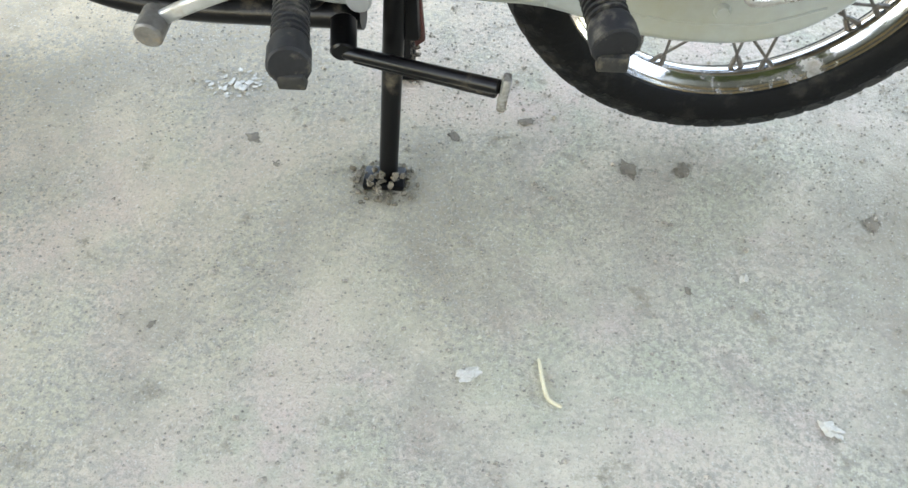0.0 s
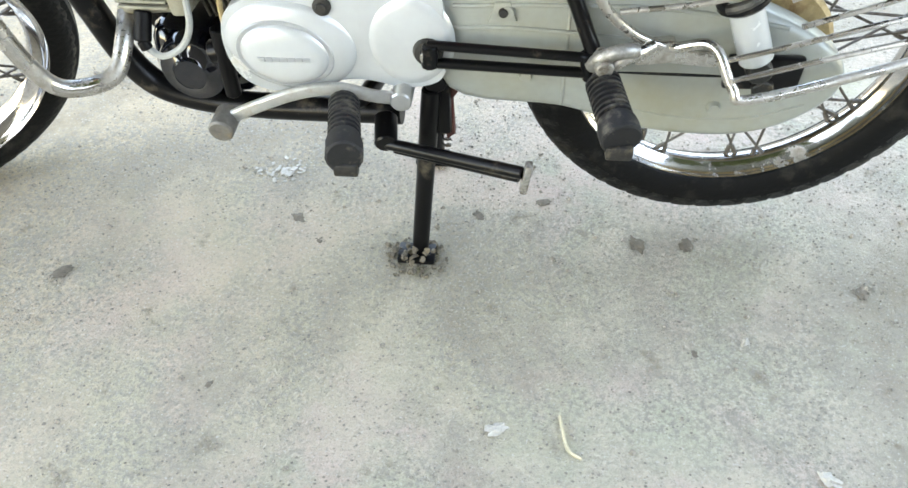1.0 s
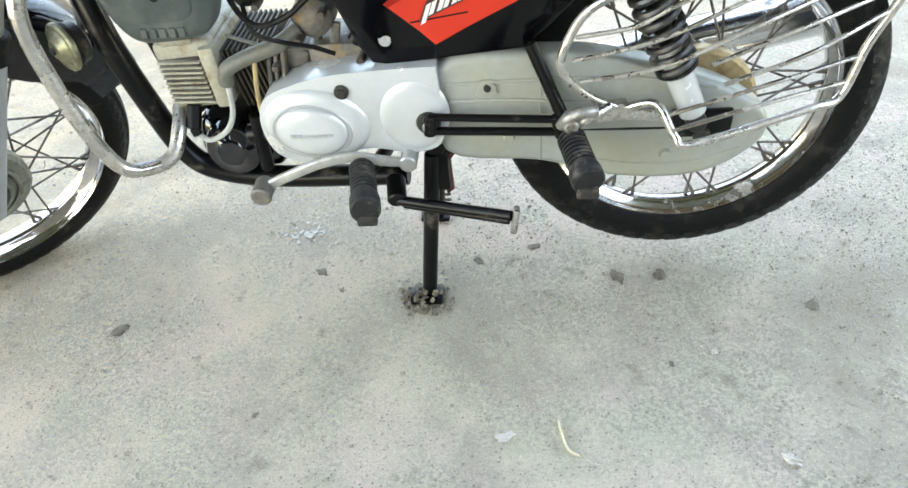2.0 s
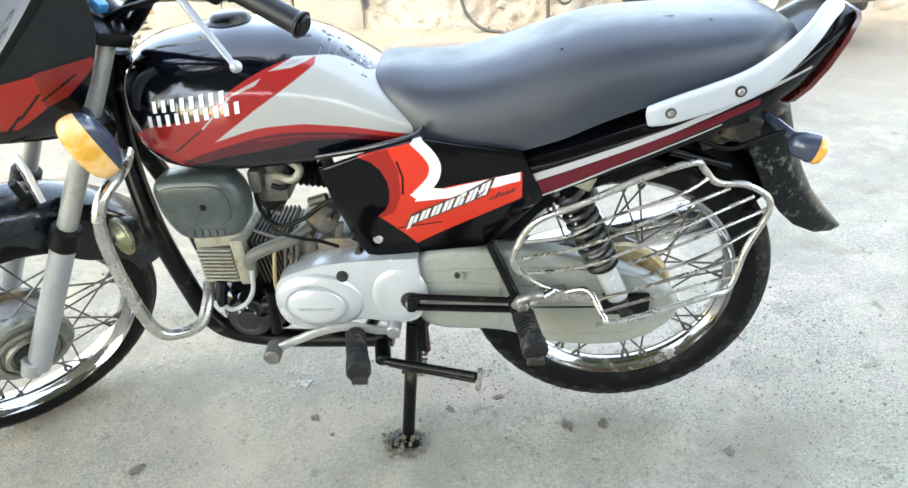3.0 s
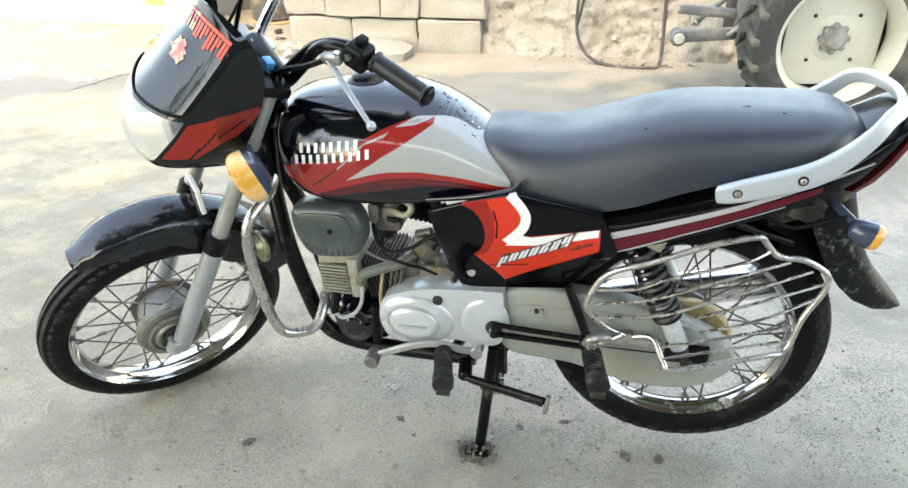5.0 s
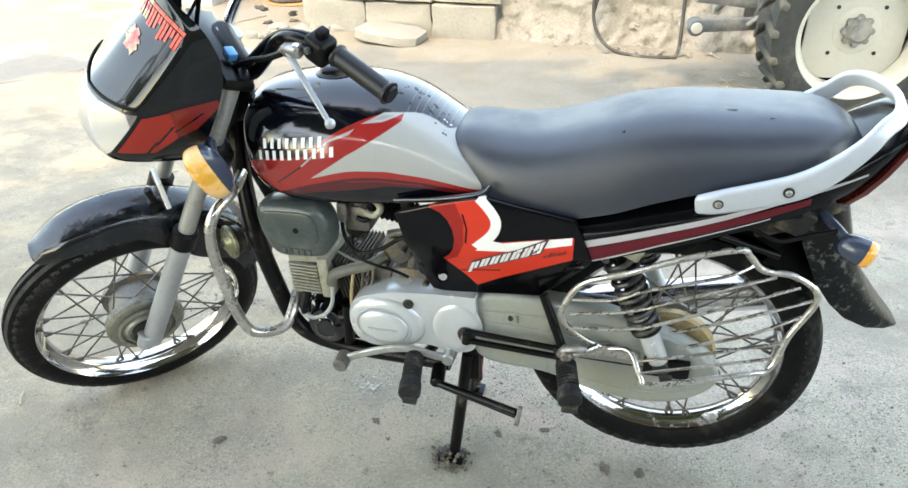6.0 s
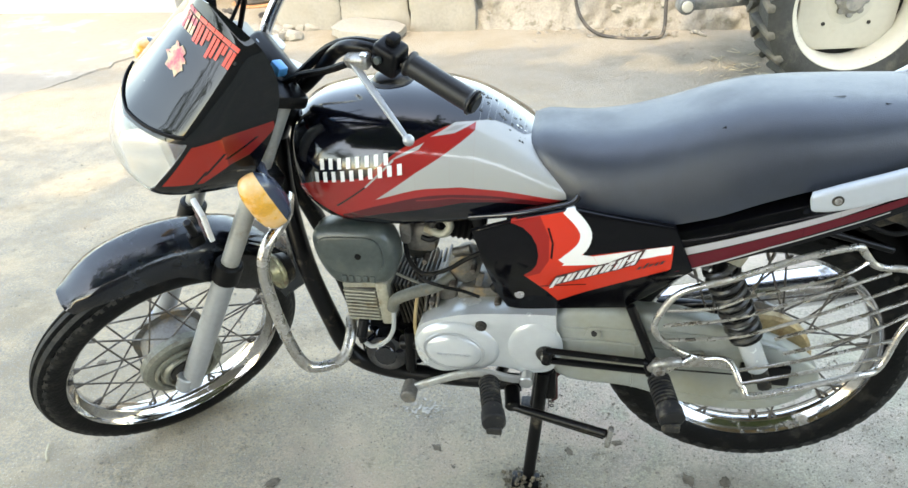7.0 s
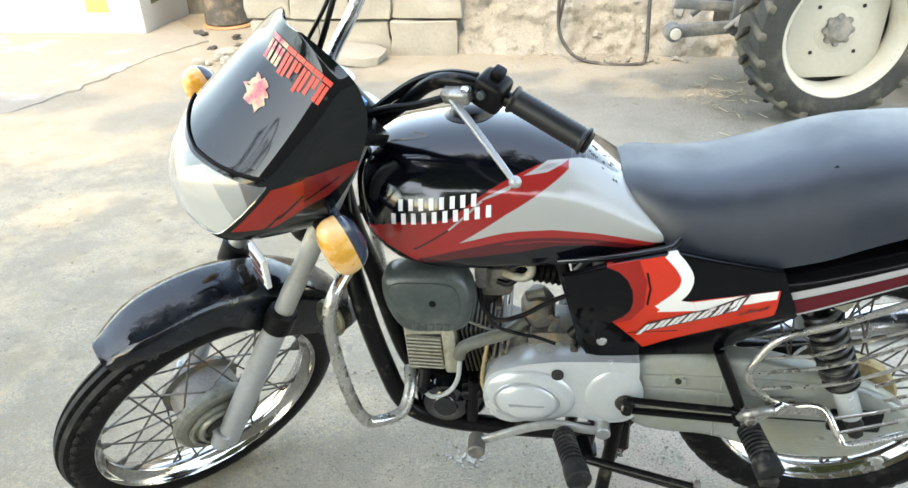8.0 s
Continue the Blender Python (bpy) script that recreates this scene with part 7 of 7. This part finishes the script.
# lift arms at the rear
b = block((0.46, 0.045, 0.075), Matrix.Translation((-0.52, 0.42, -0.085)) @ pose(0, 0, 0, 0, -3), 0.012)
rod((-0.745, 0.38, -0.10), (-0.745, 0.47, -0.10), 0.052, 20, b)
arm = on_tractor("lift_arm", b, TRACTOR_METAL, "grey lower lift arm with an eye")
part("eye_bush", lathe([(0.012, 0.365), (0.030, 0.366), (0.033, 0.372), (0.033, 0.40)], (-0.745, 0, -0.10), n=20), CREAM, arm, "pale ring at the arm's end")
b = block((0.42, 0.05, 0.06), Matrix.Translation((-0.55, 0.46, 0.045)) @ pose(0, 0, 0, 0, 6), 0.012)
on_tractor("lift_arm", b, TRACTOR_METAL, "grey lower lift arm with an eye")
b = rod((-0.62, 0.5, -0.02), (-0.30, 0.42, 0.30), 0.018, 10)
rod((-0.46, 0.36, -0.08), (-0.24, 0.36, 0.10), 0.016, 10, b)
rod((-0.36, 0.45, 0.15), (-0.62, 0.50, 0.24), 0.02, 10, b)
for i in range(7):
    rod((-0.40 + i * 0.028, 0.34, -0.06 + i * 0.035), (-0.385 + i * 0.028, 0.36, -0.02 + i * 0.035), 0.014, 8, b)
block((0.14, 0.06, 0.22), Matrix.Translation((-0.33, 0.45, 0.02)), 0.02, b)
on_tractor("check_chain", b, TRACTOR_METAL, "dusty chain and adjusting rods of the hitch")
b = block((0.30, 0.40, 0.30), Matrix.Translation((-0.20, 0.67, -0.02)), 0.04)
on_tractor("hitch_frame", b, CAST_DARK, "dark rear hitch frame")

# ---- clutter on the ground ----
rng = random.Random(21)


def clod(x, y, r, flat, mat, name, label, category, group=""):
    b = bmesh.new()
    bmesh.ops.create_icosphere(b, subdivisions=3, radius=1)
    s = rng.random() * 50
    for v in b.verts:
        k = 1 + 0.75 * noise.fractal(v.co * 1.7 + Vector((s, 0, 0)), 1.0, 2.0, 3)
        v.co = Vector((v.co.x * r * k * 1.2, v.co.y * r * k * 0.75, v.co.z * r * flat * k))
    b.transform(Matrix.Translation((x, y, ground_z(x, y) + r * flat * 0.35)) @ pose(0, 0, 0, 0, 0, rng.uniform(0, 180)))
    ob = part(name, b, mat)
    return tagged(ob, label, category, group)


for x, y, r in ((0.316, -0.070, 0.017), (0.394, -0.067, 0.016), (-0.253, -0.046, 0.015), (-0.204, -0.093, 0.012), (-0.607, -0.192, 0.016), (0.647, -0.148, 0.013), (-1.25, 0.15, 0.014), (-0.42, -0.18, 0.008), (0.165, 0.02, 0.012), (0.055, -0.02, 0.011), (0.38, -0.28, 0.006), (-0.30, -0.38, 0.006)):
    clod(x, y, r * 0.78, 0.16, CLOD, "clod", "small dark clod of dirt on the concrete", "clod", "clods on the ground")
clod(0.103, -0.421, 0.011, 0.4, PALE_CHIP, "pebble", "small white chip of stone on the ground", "pebble")
clod(0.455, -0.255, 0.006, 0.6, PALE_CHIP, "pebble", "small white chip of stone on the ground", "pebble")
clod(0.52, -0.46, 0.010, 0.5, PALE_CHIP, "pebble", "small white chip of stone on the ground", "pebble")
b = tube([(0.188, -0.395, 0.003), (0.192, -0.420, 0.004), (0.199, -0.445, 0.003), (0.215, -0.455, 0.003)], 0.0022, 6)
tagged(part("straw", b, STRAW), "single dry straw on the ground", "straw")
b = tube([(-1.205, -0.15, 0.003), (-1.19, -0.18, 0.006), (-1.175, -0.20, 0.003)], 0.0022, 6)
tagged(part("straw", b, STRAW), "single dry straw on the ground", "straw")
for x, y, r in ((-3.11, 4.97, 0.062), (-2.74, 4.86, 0.045), (-2.80, 4.50, 0.040), (-2.62, 4.62, 0.035)):
    clod(x, y, r, 0.45, DRUM, "dark_lump", "dark broken lump lying near the drum", "lump", "dark lumps by the drum")
# mud round the stand's foot
b = None
for i in range(150):
    a, d = rng.uniform(0, 6.3), rng.uniform(0, 0.045)
    r = rng.uniform(0.0012, 0.0044)
    b = rough_stone((r * 2.2, r * 1.8, r * 1.5), 500 + i, Matrix.Translation((-0.042 + d * math.cos(a) * 1.25, -0.123 + d * math.sin(a), r * 0.5 + (rng.uniform(0, 0.022) if d < 0.026 else 0))) @ pose(0, 0, 0, rng.uniform(0, 90), 0, rng.uniform(0, 180)), 0.15, b, 0)
tagged(part("mud_crumbs", b, MUD), "dried mud crumbs heaped on the stand's foot", "mud", kind="stuff")
# flaky pale patch
b = None
for i in range(70):
    a, d = rng.uniform(0, 6.3), rng.uniform(0, 0.05)
    r = rng.uniform(0.0012, 0.0042)
    b = rough_stone((r * 2.4, r * 1.6, r * 0.6), 700 + i, Matrix.Translation((-0.305 + d * math.cos(a) * 1.2, 0.075 + d * math.sin(a) * 0.7, r * 0.2)) @ pose(0, 0, 0, 0, 0, rng.uniform(0, 180)), 0.15, b, 0)
tagged(part("lime_flakes", b, PALE_CHIP), "pale flakes of old lime on the ground", "flakes", kind="stuff")
# grit everywhere near
verts, faces = [], []
for i in range(17000):
    x, y = (rng.uniform(-2.6, 1.6), rng.uniform(-0.75, 2.2)) if rng.random() < 0.4 else (rng.uniform(-1.1, 1.1), rng.uniform(-0.75, 0.4))
    r = rng.uniform(0.0008, 0.0028) * (1 if rng.random() < 0.97 else 2.2)
    z = ground_z(x, y) + r * 0.4
    k = len(verts)
    a = rng.uniform(0, 6.3)
    for j in range(4):
        verts.append((x + r * math.cos(a + j * 1.57), y + r * 0.8 * math.sin(a + j * 1.57), z))
    verts += [(x, y, z + r * 0.9), (x, y, z - r)]
    for j in range(4):
        faces += [(k + j, k + (j + 1) % 4, k + 4), (k + (j + 1) % 4, k + j, k + 5)]
me = bpy.data.meshes.new("grit")
me.from_pydata(verts, [], faces)
me.materials.append(GRIT)
tagged(shared("grit", me, None), "loose grit scattered over the concrete", "grit", kind="stuff")
# straw litter by the tractor
b = None
for i in range(40):
    x, y = 1.0 + rng.gauss(0, 0.12), 3.35 + rng.gauss(0, 0.22)
    a, L = rng.uniform(0, 3.14), rng.uniform(0.03, 0.09)
    z = ground_z(x, y) + rng.uniform(0.004, 0.02)
    b = rod((x, y, z), (x + L * math.cos(a), y + L * math.sin(a), z + rng.uniform(-0.002, 0.012)), 0.0022, 5, b)
tagged(part("straw_litter", b, STRAW), "scattered dry straw beside the tractor wheel", "straw", kind="stuff")

# dark chaff and twigs trodden into the soil behind the tractor wheel
CHAFF = material("dark_chaff", (0.19, 0.16, 0.115), 0.9, 0, 0.4, 30)
b = None
for i in range(80):
    x, y = 0.85 + rng.gauss(0, 0.28), 3.45 + rng.gauss(0, 0.26)
    a, L = rng.uniform(0, 3.14), rng.uniform(0.02, 0.07)
    z = ground_z(x, y) + rng.uniform(0.004, 0.014)
    b = rod((x, y, z), (x + L * math.cos(a), y + L * math.sin(a), z + rng.uniform(-0.002, 0.010)), rng.uniform(0.001, 0.0025), 5, b)
tagged(part("chaff", b, CHAFF), "dark chaff and twigs trodden into the soil", "chaff", kind="stuff")
b = None
for i in range(45):
    x, y = rng.uniform(-0.4, 0.9), 4.28 + rng.gauss(0, 0.10)
    r = rng.uniform(0.008, 0.03)
    b = rough_stone((r * 2, r * 1.5, r), 900 + i, Matrix.Translation((x, y, ground_z(x, y) + r * 0.25)) @ pose(0, 0, 0, rng.uniform(0, 40), rng.uniform(0, 40), rng.uniform(0, 180)), 0.14, b, 0)
tagged(part("fallen_rubble", b, EARTH), "clods and stones fallen from the earth bank", "rubble", kind="stuff")
